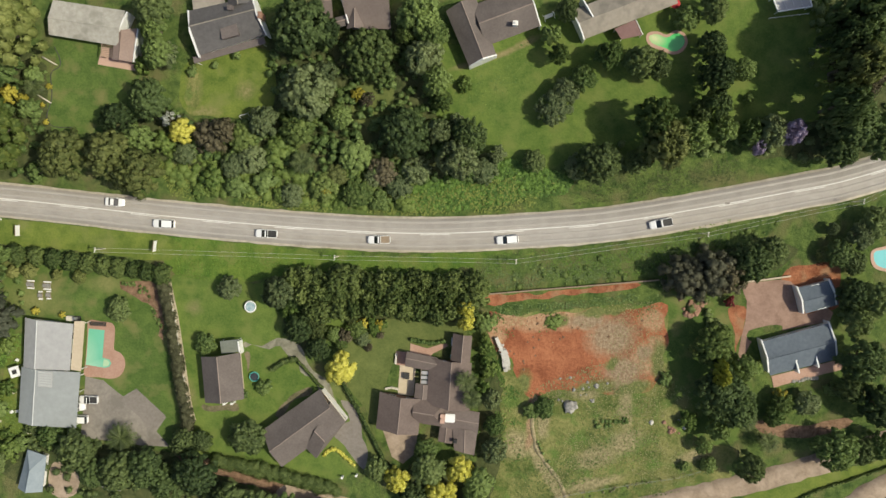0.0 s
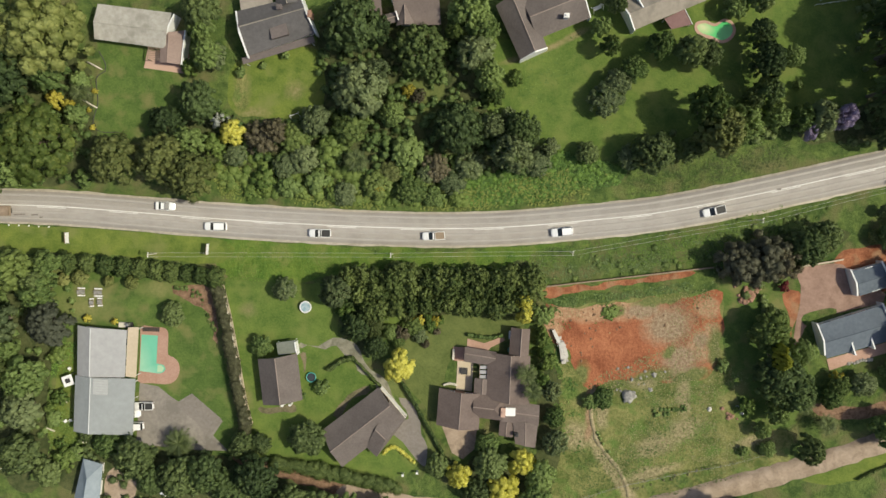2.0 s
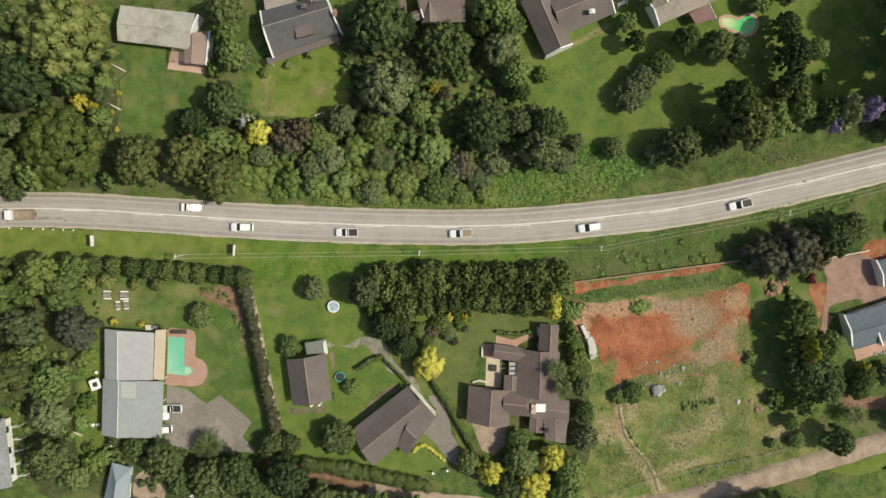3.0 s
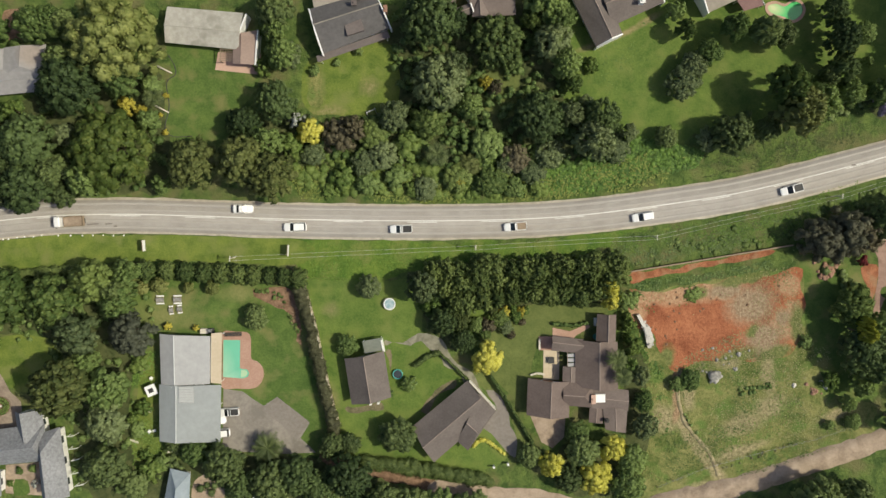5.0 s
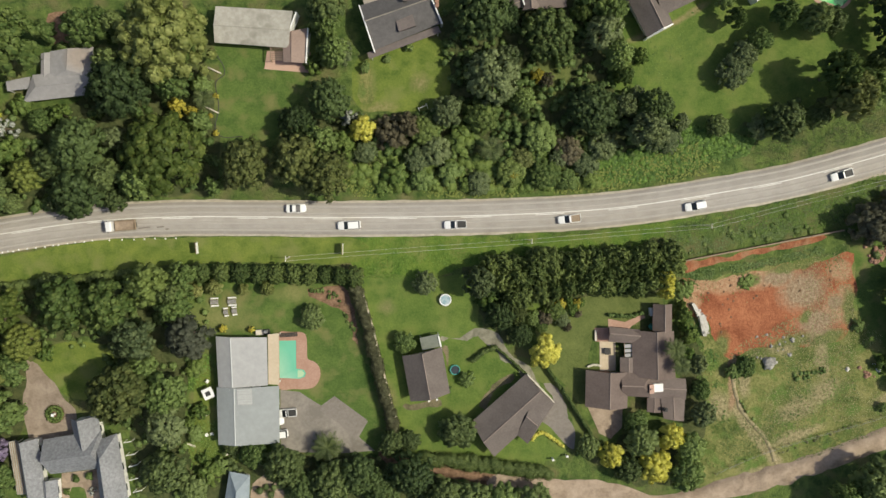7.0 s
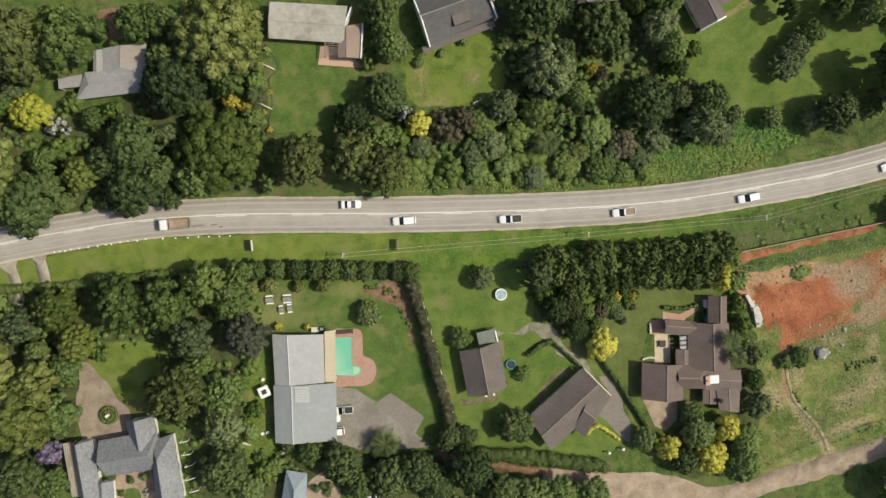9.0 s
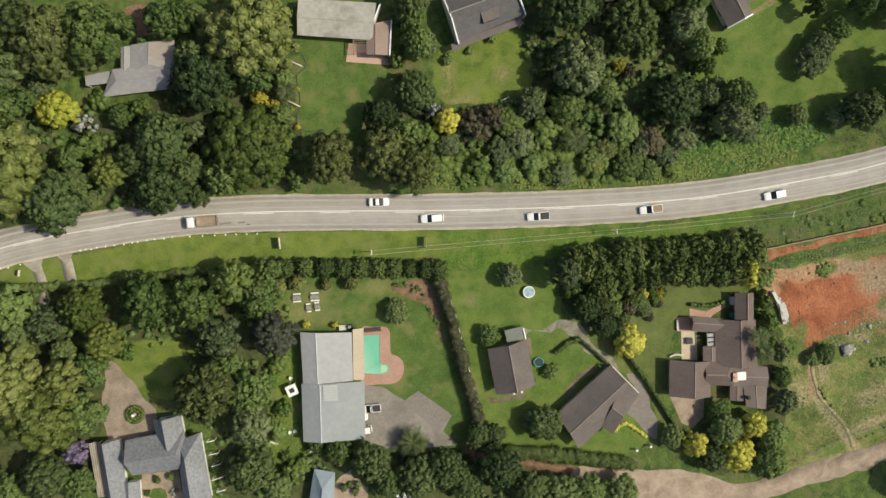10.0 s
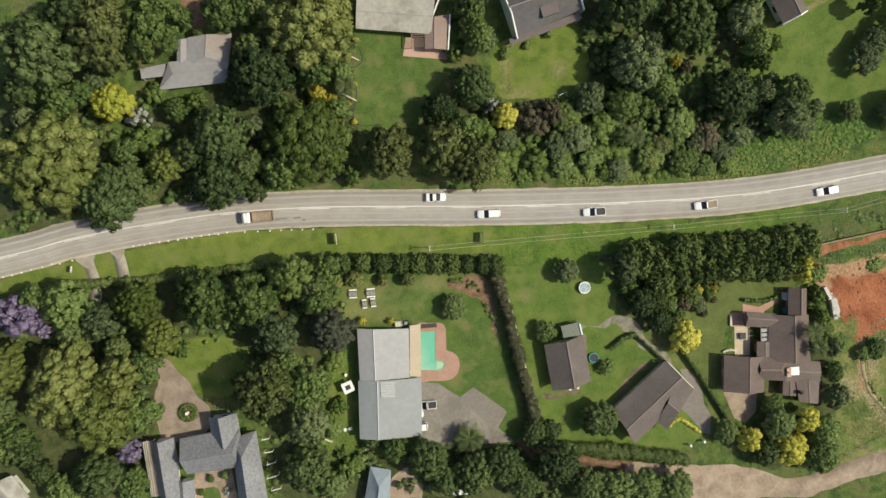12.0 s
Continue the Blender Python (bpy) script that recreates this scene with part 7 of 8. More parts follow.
pool("swimming_pool", "small kidney-shaped pool with green water", rounded([(32.79, 36.34), (34.32, 36.62), (36.13, 36.03), (37.72, 36.98), (39.18, 36.6), (39.71, 35.19), (38.81, 33.83), (37.41, 33.33), (35.82, 34.04), (33.79, 34.61), (32.74, 35.46)]), rounded([(32.32, 36.76), (34.29, 37.17), (36.09, 36.58), (37.68, 37.53), (39.48, 37.05), (40.26, 35.21), (39.28, 33.41), (37.45, 32.78), (35.41, 33.47), (33.38, 34.05), (32.2, 35.21)]), M_POOLG, M_PAVER, "narrow brick coping")
pool("swimming_pool", "pale blue swimming pool with paved edge", rounded([(79.22, -4.28), (80.69, -3.64), (83.94, -3.35), (84.78, -7.0), (82.07, -7.26), (79.83, -6.48)]), rounded([(78.66, -4.19), (80.43, -3.09), (84.33, -2.77), (85.36, -7.53), (81.9, -7.83), (79.32, -6.96)]), M_POOLB, M_PAVER, "pinkish paved coping")


# ---- vehicles ----
def wheel_set(car, length, width, r=0.33):
    for x in (length * 0.31, -length * 0.3):
        for y in (width / 2 - 0.1, -width / 2 + 0.1):
            w = part("wheel", tube(bmesh.new(), (x, y - 0.1, r), (x, y + 0.1, r), r, r, 14), M_TYRE, car)
            part("rim", tube(bmesh.new(), (x, y - 0.12, r), (x, y + 0.12, r), r * 0.6, r * 0.6, 10), M_METAL, w)


def loft(bm, sections):
    """A closed hull through cross sections (x, half width low, half width high, z low, z high)."""
    rings = []
    for x, wl, wh, z0, z1 in sections:
        k = min(0.12, (z1 - z0) * 0.3)
        rings.append([bm.verts.new(p) for p in ((x, -wl, z0), (x, -wl, z1 - k), (x, -wh + k * 0.6, z1), (x, wh - k * 0.6, z1), (x, wl, z1 - k), (x, wl, z0))])
    for a, b in zip(rings[:-1], rings[1:]):
        for i in range(6):
            j = (i + 1) % 6
            bm.faces.new((a[i], a[j], b[j], b[i]))
    bm.faces.new(rings[0][::-1])
    bm.faces.new(rings[-1])
    bmesh.ops.recalc_face_normals(bm, faces=bm.faces)
    return bm


def vehicle(kind, label, x, y, turn, length, width=1.66, load=None, category="car", name="car"):
    """A white road vehicle, nose along its own x. kind: sedan, wagon, pickup."""
    car = thing(name, label, category, x, y, 0.085, turn)
    h = length / 2
    part("body", loft(bmesh.new(), [(-h, width * 0.42, width * 0.4, 0.32, 0.82), (-h + 0.15, width * 0.5, width * 0.48, 0.24, 0.92), (0, width * 0.5, width * 0.49, 0.22, 0.96), (h * 0.55, width * 0.5, width * 0.47, 0.22, 0.93), (h - 0.25, width * 0.47, width * 0.43, 0.24, 0.8), (h, width * 0.38, width * 0.35, 0.32, 0.66)]), M_CAR, car, smooth=False)
    back = {"sedan": -h * 0.62, "wagon": -h * 0.93, "pickup": -h * 0.12}[kind]
    front = h * 0.42
    top = 1.42 if kind == "sedan" else 1.66
    lean = {"sedan": 0.55, "wagon": 0.2, "pickup": 0.15}[kind]
    part("glasshouse", loft(bmesh.new(), [(back, width * 0.44, width * 0.4, 0.9, 0.98), (back + lean, width * 0.45, width * 0.4, 0.9, top - 0.06), (front - 0.75, width * 0.45, width * 0.4, 0.9, top - 0.06), (front, width * 0.44, width * 0.42, 0.9, 0.98)]), M_GLASS, car, "dark glass windows")
    part("roof", loft(bmesh.new(), [(back + lean, width * 0.4, width * 0.38, top - 0.08, top), (front - 0.82, width * 0.4, width * 0.38, top - 0.08, top)]), M_CAR, car)
    for s in (-1, 1):
        part("headlight", box(bmesh.new(), h - 0.22, s * width * 0.34 - 0.16, 0.6, h - 0.04, s * width * 0.34 + 0.16, 0.74), M_METAL, car)
        part("mirror", box(bmesh.new(), front - 0.35, s * width * 0.52 - 0.09, 0.95, front - 0.2, s * width * 0.52 + 0.09, 1.1), M_CAR, car)
        part("tail_light", box(bmesh.new(), -h - 0.01, s * width * 0.38 - 0.1, 0.6, -h + 0.08, s * width * 0.38 + 0.1, 0.85), L_RED, car)
    if kind == "pickup":
        part("load_bed", box(bmesh.new(), -h + 0.12, -width * 0.42, 0.9, back - 0.1, width * 0.42, 0.99), load or M_DARK, car, "open load bed")
        for s in (-1, 1):
            part("bed_side", box(bmesh.new(), -h + 0.06, s * width * 0.46 - 0.05, 0.9, back, s * width * 0.46 + 0.05, 1.12), M_CAR, car)
        part("tailgate", box(bmesh.new(), -h + 0.03, -width * 0.42, 0.9, -h + 0.1, width * 0.42, 1.12), M_CAR, car)
    wheel_set(car, length, width)
    return car


vehicle("sedan", "white saloon car driving on the tarred road", *(-73.76, -1.98), -1.5, 4.0)
vehicle("wagon", "white estate car driving on the tarred road", *(-63.4, -5.89), 180.0, 4.6, 1.72)
vehicle("pickup", "white pickup with dark load bed on the road", *(-42.03, -6.81), 180.5, 4.5, load=M_DARK, category="pickup", name="pickup")
vehicle("pickup", "white pickup with brown load on the road", *(-18.91, -6.83), 184.0, 4.6, load=M_WOOD, category="pickup", name="pickup")
vehicle("wagon", "white sport utility car on the tarred road", *(7.0, -5.45), 188.0, 4.4, 1.72)
vehicle("pickup", "white pickup with empty black load bed on the road", *(37.23, -0.62), 194.0, 4.5, load=M_DARK, category="pickup", name="pickup")
vehicle("pickup", "white pickup parked on the tarred yard", *(-78.16, -43.4), 182.0, 4.1, 1.6, load=M_DARK, category="pickup", name="pickup")
vehicle("sedan", "white car parked half under the carport", *(-80.84, -45.06), 2.0, 4.0, 1.6)
vehicle("wagon", "white van parked half under the carport", *(-80.25, -47.67), 182.0, 4.2, 1.6)
vehicle("sedan", "white car parked among the trees", *(-72.69, -61.31), 175.0, 4.2)
truck = thing("truck", "small white truck with brown load on the road", "truck", *(-108.64, -3.72), 0.085, 182.0)
part("cab", loft(bmesh.new(), [(1.35, 0.98, 0.9, 0.5, 2.3), (1.6, 1.0, 0.92, 0.5, 2.4), (2.5, 1.0, 0.9, 0.5, 2.3), (2.95, 0.98, 0.9, 0.5, 1.5)]), M_CAR, truck)
part("windscreen", loft(bmesh.new(), [(2.5, 0.86, 0.84, 1.5, 2.25), (2.9, 0.9, 0.88, 1.4, 1.0)]), M_GLASS, truck, "dark glass windscreen")
part("load_floor", box(bmesh.new(), -3.0, -0.98, 0.85, 1.2, 0.98, 1.0), M_WOOD, truck)
part("load", box(bmesh.new(), -2.75, -0.85, 1.0, 1.0, 0.85, 1.5, 0.08), M_DIRT, truck, "brown heaped load")
for s in (-1, 1):
    part("side_board", box(bmesh.new(), -3.0, s * 0.98 - 0.04, 1.0, 1.2, s * 0.98 + 0.04, 1.65), M_WOOD, truck)
    part("mirror", box(bmesh.new(), 2.3, s * 1.15 - 0.1, 1.5, 2.45, s * 1.15 + 0.1, 1.9), M_DARK, truck)
part("tail_board", box(bmesh.new(), -3.04, -0.98, 1.0, -2.96, 0.98, 1.65), M_WOOD, truck)
part("chassis", box(bmesh.new(), -3.0, -0.5, 0.45, 2.8, 0.5, 0.85), M_DARK, truck)
wheel_set(truck, 6.0, 1.95, 0.42)


# ---- power line along the road ----
def power_pole(x, y, height=5.0, turn=90.0):
    root = thing("power_pole", "pale weathered power pole with cross arm beside the road", "pole", x, y, turn=turn, group="roadside power poles")
    part("pole", tube(bmesh.new(), (0, 0, -0.3), (0, 0, height), 0.1, 0.07, 10), M_COPING, root)
    part("cross_arm", box(bmesh.new(), -0.45, -0.07, height - 0.5, 0.45, 0.07, height - 0.38), M_COPING, root)
    for s in (-0.4, 0.0, 0.4):
        part("insulator", tube(bmesh.new(), (s, 0, height - 0.36), (s, 0, height - 0.12), 0.11, 0.08, 8), M_WHITE, root)
    return root


POLES = [(-75.84, -11.76), (-27.19, -10.72), (8.82, -9.51), (45.62, -2.2), (74.47, 5.61), (120.0, 30.0)]
for x, y in POLES:
    power_pole(x, y, turn=85.0)
for p, q in zip(POLES[:-1], POLES[1:]):
    for s in (-0.4, 0.4):
        bm = bmesh.new()
        rings = []
        for k in range(13):
            u = k / 12
            x, y = np.array(p) + (np.array(q) - p) * u + (0, s)
            z = 4.7 - 2.8 * u * (1 - u)
            rings.append([bm.verts.new((x, y + 0.017 * math.cos(a * math.pi / 2), z + 0.017 * math.sin(a * math.pi / 2))) for a in range(4)])
        for k in range(12):
            for a in range(4):
                bm.faces.new((rings[k][a], rings[k + 1][a], rings[k + 1][(a + 1) % 4], rings[k][(a + 1) % 4]))
        bm.faces.new(rings[0])
        bm.faces.new(rings[-1][::-1])
        bmesh.ops.recalc_face_normals(bm, faces=bm.faces)
        tagged(part("power_cable", bm, M_SEAM), "thin sagging cable between the power poles", "cable")


# ---- roadside boards and marker stones ----
def board(x, y, turn, w=2.2, h=1.6):
    root = thing("signboard", "white roadside signboard on two posts in the verge", "sign", x, y, turn=turn, group="roadside signboards")
    part("panel", box(bmesh.new(), -w / 2, -0.05, 0.7, w / 2, 0.05, 0.7 + h), M_WHITE, root)
    for s in (-0.9, 0.9):
        part("post", tube(bmesh.new(), (s * w / 2, 0.09, -0.2), (s * w / 2, 0.09, 0.7 + h), 0.06), M_WOOD, root)
    part("top_rail", box(bmesh.new(), -w / 2, -0.06, 0.7 + h, w / 2, 0.06, 0.74 + h), M_WOOD, root)


board(*(-93.82, -8.91), 92.0)
board(*(-64.88, -10.58), 86.0)
board(*(-144.32, -11.54), 80.0, 1.2, 0.9)
stones = [(-157.29, -12.27), (-155.61, -12.06), (-153.9, -11.63), (-152.09, -11.21), (-149.97, -10.81), (-148.15, -10.38), (-146.68, -10.37), (-144.33, -9.87), (-132.74, -7.9), (-131.66, -7.75), (-130.6, -7.82), (-129.51, -7.56), (-127.8, -7.45), (-126.08, -7.35), (-124.25, -7.24), (-122.62, -7.02), (-121.54, -6.98), (-119.8, -6.76), (-118.28, -6.64), (-116.45, -6.64), (-114.81, -6.41), (-111.45, -6.52), (-108.95, -6.56), (-106.56, -6.61), (-104.48, -6.63), (-102.4, -6.65), (-100.32, -6.78), (-98.23, -6.8)]
for x, y in stones:
    bm = bmesh.new()
    bmesh.ops.create_icosphere(bm, subdivisions=2, radius=0.18)
    for v in bm.verts:
        v.co.z = v.co.z * 0.8 + 0.1
        v.co *= 1 + 0.12 * noise.noise(v.co * 4 + Vector((x, y, 0)))
    s = part("marker_stone", bm, M_WHITE, smooth=True)
    s.matrix_basis = pose(x, y, 0)
    tagged(s, "white-painted marker stone in the mown verge", "stone", group="white marker stones")

# ---- garden things ----
tr = thing("trampoline", "round trampoline with pale blue mat on the lawn", "trampoline", *(-44.79, -21.98))
bm = bmesh.new()
bmesh.ops.create_cone(bm, cap_ends=True, segments=28, radius1=1.0, radius2=1.0, depth=0.03, matrix=pose(0, 0, 0.8))
part("mat", bm, M_MAT, tr)
def ring(r, w, z, material, name, parent, label=""):
    bm = bmesh.new()
    for i in range(28):
        a, b = 2 * math.pi * i / 28, 2 * math.pi * (i + 1) / 28
        tube(bm, (r * math.cos(a), r * math.sin(a), z), (r * math.cos(b), r * math.sin(b), z), w, w, 6)
    return part(name, bm, material, parent, label)
ring(1.12, 0.13, 0.8, M_WHITE, "pad", tr, "white edge padding")
for i in range(4):
    a = i * math.pi / 2 + 0.4
    part("leg", tube(bmesh.new(), (1.1 * math.cos(a), 1.1 * math.sin(a), -0.05), (1.1 * math.cos(a), 1.1 * math.sin(a), 0.8), 0.04), M_METAL, tr)
wp = thing("paddling_pool", "small round pool with teal rim on the lawn", "pool", *(-43.51, -36.49))
ring(0.95, 0.12, 0.5, M_TEAL, "rim", wp)
bm = bmesh.new()
bmesh.ops.create_cone(bm, cap_ends=True, segments=28, radius1=0.95, radius2=0.95, depth=0.5, matrix=pose(0, 0, 0.2))
part("wall", bm, M_TEAL, wp)
bm = bmesh.new()
bmesh.ops.create_cone(bm, cap_ends=True, segments=28, radius1=0.86, radius2=0.86, depth=0.02, matrix=pose(0, 0, 0.47))
part("water", bm, M_PANE, wp)

ft = thing("fountain", "round planted bed with a stone fountain in the forecourt", "fountain", *(-124.97, -41.14))
bm = bmesh.new()
hoops = [[bm.verts.new((r * math.cos(a * math.pi / 18), r * math.sin(a * math.pi / 18), z)) for r, z in ((1.94, 0.0), (1.95, 0.22), (2.1, 0.24), (2.13, 0.0))] for a in range(36)]
for a in range(36):
    for k in range(4):
        bm.faces.new((hoops[a][k], hoops[a - 1][k], hoops[a - 1][(k + 1) % 4], hoops[a][(k + 1) % 4]))
bmesh.ops.recalc_face_normals(bm, faces=bm.faces)
part("kerb", bm, M_GRAVEL, ft, "pale stone kerb")
bm = bmesh.new()
bmesh.ops.create_cone(bm, cap_ends=True, segments=24, radius1=1.9, radius2=1.9, depth=0.25, matrix=pose(0, 0, 0.05))
part("soil", bm, M_BED, ft)
rnd = np.random.default_rng(77)
lob = [(r * math.cos(a), r * math.sin(a), 0.3, 0.42, 0.7) for r, n in ((1.55, 17), (0.9, 10)) for a in np.linspace(0, 6.0, n)]
v, f, s = lobed(rnd, lob, 700, 0.14, 0.5, 0.0)
arrays("planting", v, f, L_OLIVE, ft, s)
bm = bmesh.new()
tube(bm, (0, 0, 0), (0, 0, 1.1), 0.3, 0.2, 12)
bmesh.ops.create_cone(bm, cap_ends=True, segments=18, radius1=0.15, radius2=0.32, depth=0.2, matrix=pose(0, 0, 1.15))
part("basin", bm, M_WHITE, ft, "white stone basin")


def garden_table(x, y, turn, w=1.8, d=1.4):
    root = thing("picnic_table", "white garden table with two benches on the lawn", "table", x, y, turn=turn, group="garden tables")
    for k in range(4):
        part("top_board", box(bmesh.new(), -w / 2, -0.4 + k * 0.21, 0.7, w / 2, -0.22 + k * 0.21, 0.75), M_ROCK, root)
    for s in (-1, 1):
        part("bench", box(bmesh.new(), -w / 2, s * 0.75 - 0.14, 0.42, w / 2, s * 0.75 + 0.14, 0.47), M_WHITE, root)
        part("leg_frame", box(bmesh.new(), s * w * 0.36 - 0.05, -0.8, 0.3, s * w * 0.36 + 0.05, 0.8, 0.42), M_WOOD, root)
        for u in (-0.6, 0.6):
            part("leg", box(bmesh.new(), s * w * 0.36 - 0.05, u - 0.05, -0.05, s * w * 0.36 + 0.05, u + 0.05, 0.72), M_WOOD, root)


garden_table(*(-91.3, -20.03), 0, 1.6)
garden_table(*(-87.78, -20.06), 0, 1.7)
garden_table(*(-87.43, -22.03), 4, 1.0)
garden_table(*(-89.15, -22.19), 4, 0.9)

# courtyard things of the brown house
tb = thing("garden_table", "dark square table on the cream patio", "table", *(-12.06, -34.35))
part("tabletop", box(bmesh.new(), -0.65, -0.65, 0.7, 0.65, 0.65, 0.75), M_DARK, tb)
for sx in (-0.55, 0.55):
    for sy in (-0.55, 0.55):
        part("leg", box(bmesh.new(), sx - 0.04, sy - 0.04, -0.0, sx + 0.04, sy + 0.04, 0.7), M_DARK, tb)
pg = thing("pergola", "timber pergola with three pale roof sheets", "pergola", *(-8.09, -34.08))
for k in range(3):
    part("roof_sheet", box(bmesh.new(), -0.8, -1.3 + k * 0.95, 2.3, 0.8, -0.6 + k * 0.95, 2.34), M_ZINC, pg)
for sx in (-0.85, 0.85):
    part("beam", box(bmesh.new(), sx - 0.06, -1.6, 2.16, sx + 0.06, 1.6, 2.3), M_WOOD, pg)
    for sy in (-1.5, 1.5):
        part("post", box(bmesh.new(), sx - 0.06, sy - 0.06, -0.05, sx + 0.06, sy + 0.06, 2.16), M_WOOD, pg)
cb = thing("storage_box", "white storage cabinet beside the outbuilding", "cabinet", *(-2.7, -26.61))
part("body", box(bmesh.new(), -0.45, -0.75, -0.05, 0.45, 0.75, 1.3), M_WHITE, cb)
part("lid", box(bmesh.new(), -0.5, -0.8, 1.3, 0.5, 0.8, 1.38), M_WHITE, cb)
wb = thing("water_tank", "green plastic water tank by the wall", "tank", *(-2.72, -29.77))
part("body", tube(bmesh.new(), (0, 0, -0.05), (0, 0, 1.2), 0.6, 0.6, 18), M_TEAL, wb)
part("cap", tube(bmesh.new(), (0, 0, 1.2), (0, 0, 1.32), 0.3, 0.25, 14), M_TEAL, wb)
for x, y in ((-24.23, -56.18), (-21.3, -55.6)):
    gp = thing("gate_pillar", "white plastered gate pillar beside the dirt road", "pillar", x, y, group="gate pillars")
    part("shaft", box(bmesh.new(), -0.17, -0.17, -0.1, 0.17, 0.17, 1.3), M_WHITE, gp)
    part("cap", box(bmesh.new(), -0.22, -0.22, 1.3, 0.22, 0.22, 1.38), M_WHITE, gp)
gr = thing("brick_barbecue", "pale built barbecue beside the house", "barbecue", *(-82.07, -26.61))
part("body", box(bmesh.new(), -1.3, -0.5, -0.05, 0.2, 0.5, 0.9), M_COPING, gr)
part("hearth", box(bmesh.new(), 0.2, -0.5, -0.05, 1.4, 0.5, 0.7), M_DARK, gr)
part("chimney", box(bmesh.new(), 0.5, -0.1, 0.7, 1.1, 0.45, 1.7), M_METAL, gr)
for p, q in (((-110.9, -47.31), (-109.35, -47.11)), ((-110.65, -49.93), (-108.89, -49.75)), ((-110.28, -52.34), (-108.49, -51.93)), ((-110.48, -55.16), (-108.14, -54.57)), ((-109.78, -57.61), (-107.89, -57.21))):
    ar = thing("garden_arch", "white timber trellis arch in the side garden", "arch", group="trellis arches")
    part("beam", tube(bmesh.new(), (*p, 2.1), (*q, 2.1), 0.09, 0.09, 6), M_WHITE, ar)
    for u in (p, q):
        part("post", tube(bmesh.new(), (*u, -0.05), (*u, 2.1), 0.06, 0.06, 6), M_WHITE, ar)

rnd_edge = random.Random(12)


def boulder(x, y, r, material, label, name="boulder", flat=0.6):
    bm = bmesh.new()
    bmesh.ops.create_icosphere(bm, subdivisions=3, radius=r)
    for v in bm.verts:
        v.co *= 1 + 0.6 * noise.noise(v.co * (1.5 / r) + Vector((x, y, 0)))
        v.co.z *= flat
    o = part(name, bm, material, smooth=True)
    o.matrix_basis = pose(x, y, r * 0.25)
    return tagged(o, label, "rock")


# side garden of the grey-roofed house
bn = thing("bench", "long weathered timber bench against the hedge", "bench", *(-95.26, -33.35), turn=84.0)
for k in range(3):
    part("seat_board", box(bmesh.new(), -1.2, -0.22 + k * 0.15, 0.42, 1.2, -0.1 + k * 0.15, 0.46), M_WOOD, bn)
part("backrest", box(bmesh.new(), -1.2, 0.24, 0.5, 1.2, 0.28, 0.85), M_WOOD, bn)
for s in (-1.0, 1.0):
    part("leg", box(bmesh.new(), s - 0.05, -0.2, -0.05, s + 0.05, 0.28, 0.42), M_WOOD, bn)


def garden_chair(x, y, turn):
    root = thing("garden_chair", "white plastic garden chair beside the house", "chair", x, y, turn=turn, group="garden chairs")
    part("seat", box(bmesh.new(), -0.27, -0.27, 0.4, 0.27, 0.27, 0.45, 0.02), M_WHITE, root)
    part("backrest", box(bmesh.new(), -0.27, 0.22, 0.45, 0.27, 0.28, 0.9, 0.02), M_WHITE, root)
    for sx in (-1, 1):
        part("armrest", box(bmesh.new(), sx * 0.3 - 0.03, -0.25, 0.62, sx * 0.3 + 0.03, 0.25, 0.66), M_WHITE, root)
        for sy in (-1, 1):
            part("leg", tube(bmesh.new(), (sx * 0.25, sy * 0.24, -0.03), (sx * 0.24, sy * 0.22, 0.42), 0.03, 0.025, 6), M_WHITE, root)


garden_chair(*(-93.61, -46.95), 15.0)
garden_chair(*(-94.63, -47.09), 130.0)
garden_chair(*(-93.77, -36.08), 60.0)
for p, turn in (((-98.04, -49.13), -20.0), ((-94.95, -43.3), 30.0), ((-90.54, -51.51), 4.0)):
    pk = part("plank", box(bmesh.new(), -0.9, -0.2, 0.0, 0.9, 0.2, 0.06, 0.01), M_COPING)
    pk.matrix_basis = pose(*p, 0.06, 0, 3, turn)
    tagged(pk, "pale loose plank lying in the weeds", "plank")

# timber pergola below the beige-roofed house
pg = thing("pergola", "dark slatted timber pergola beside the terrace", "pergola", *(-75.35, 28.41), turn=-4.0)
for k in range(7):
    part("slat", box(bmesh.new(), -1.5, -1.15 + k * 0.36, 2.4, 1.5, -1.05 + k * 0.36, 2.48), M_WOOD, pg)
for sx in (-1.4, 1.4):
    part("beam", box(bmesh.new(), sx - 0.07, -1.3, 2.26, sx + 0.07, 1.3, 2.4), M_WOOD, pg)
    for sy in (-1.2, 1.2):
        part("post", box(bmesh.new(), sx - 0.07, sy - 0.07, -0.05, sx + 0.07, sy + 0.07, 2.26), M_WOOD, pg)
for k in range(9):
    x, y = lerp((65.58, -30.78), (70.05, -29.59), k / 8)
    boulder(x, y + rnd_edge.uniform(-0.2, 0.2), rnd_edge.uniform(0.2, 0.42), M_ROCK, "grey stone edging the paved terrace", "stone")

# dark tar repairs on the road
for p, w in (((-101.17, -4.38), 1.4), ((-99.84, -4.88), 0.7), ((-104.34, -4.37), 2.4), ((50.11, 4.07), 0.9)):
    o = part("tar_patch", box(bmesh.new(), -w / 2, -0.14, -0.01, w / 2, 0.14, 0.008), M_DRIVE, road)
    o.matrix_basis = pose(*p, 0.09, 0, 0, 3)

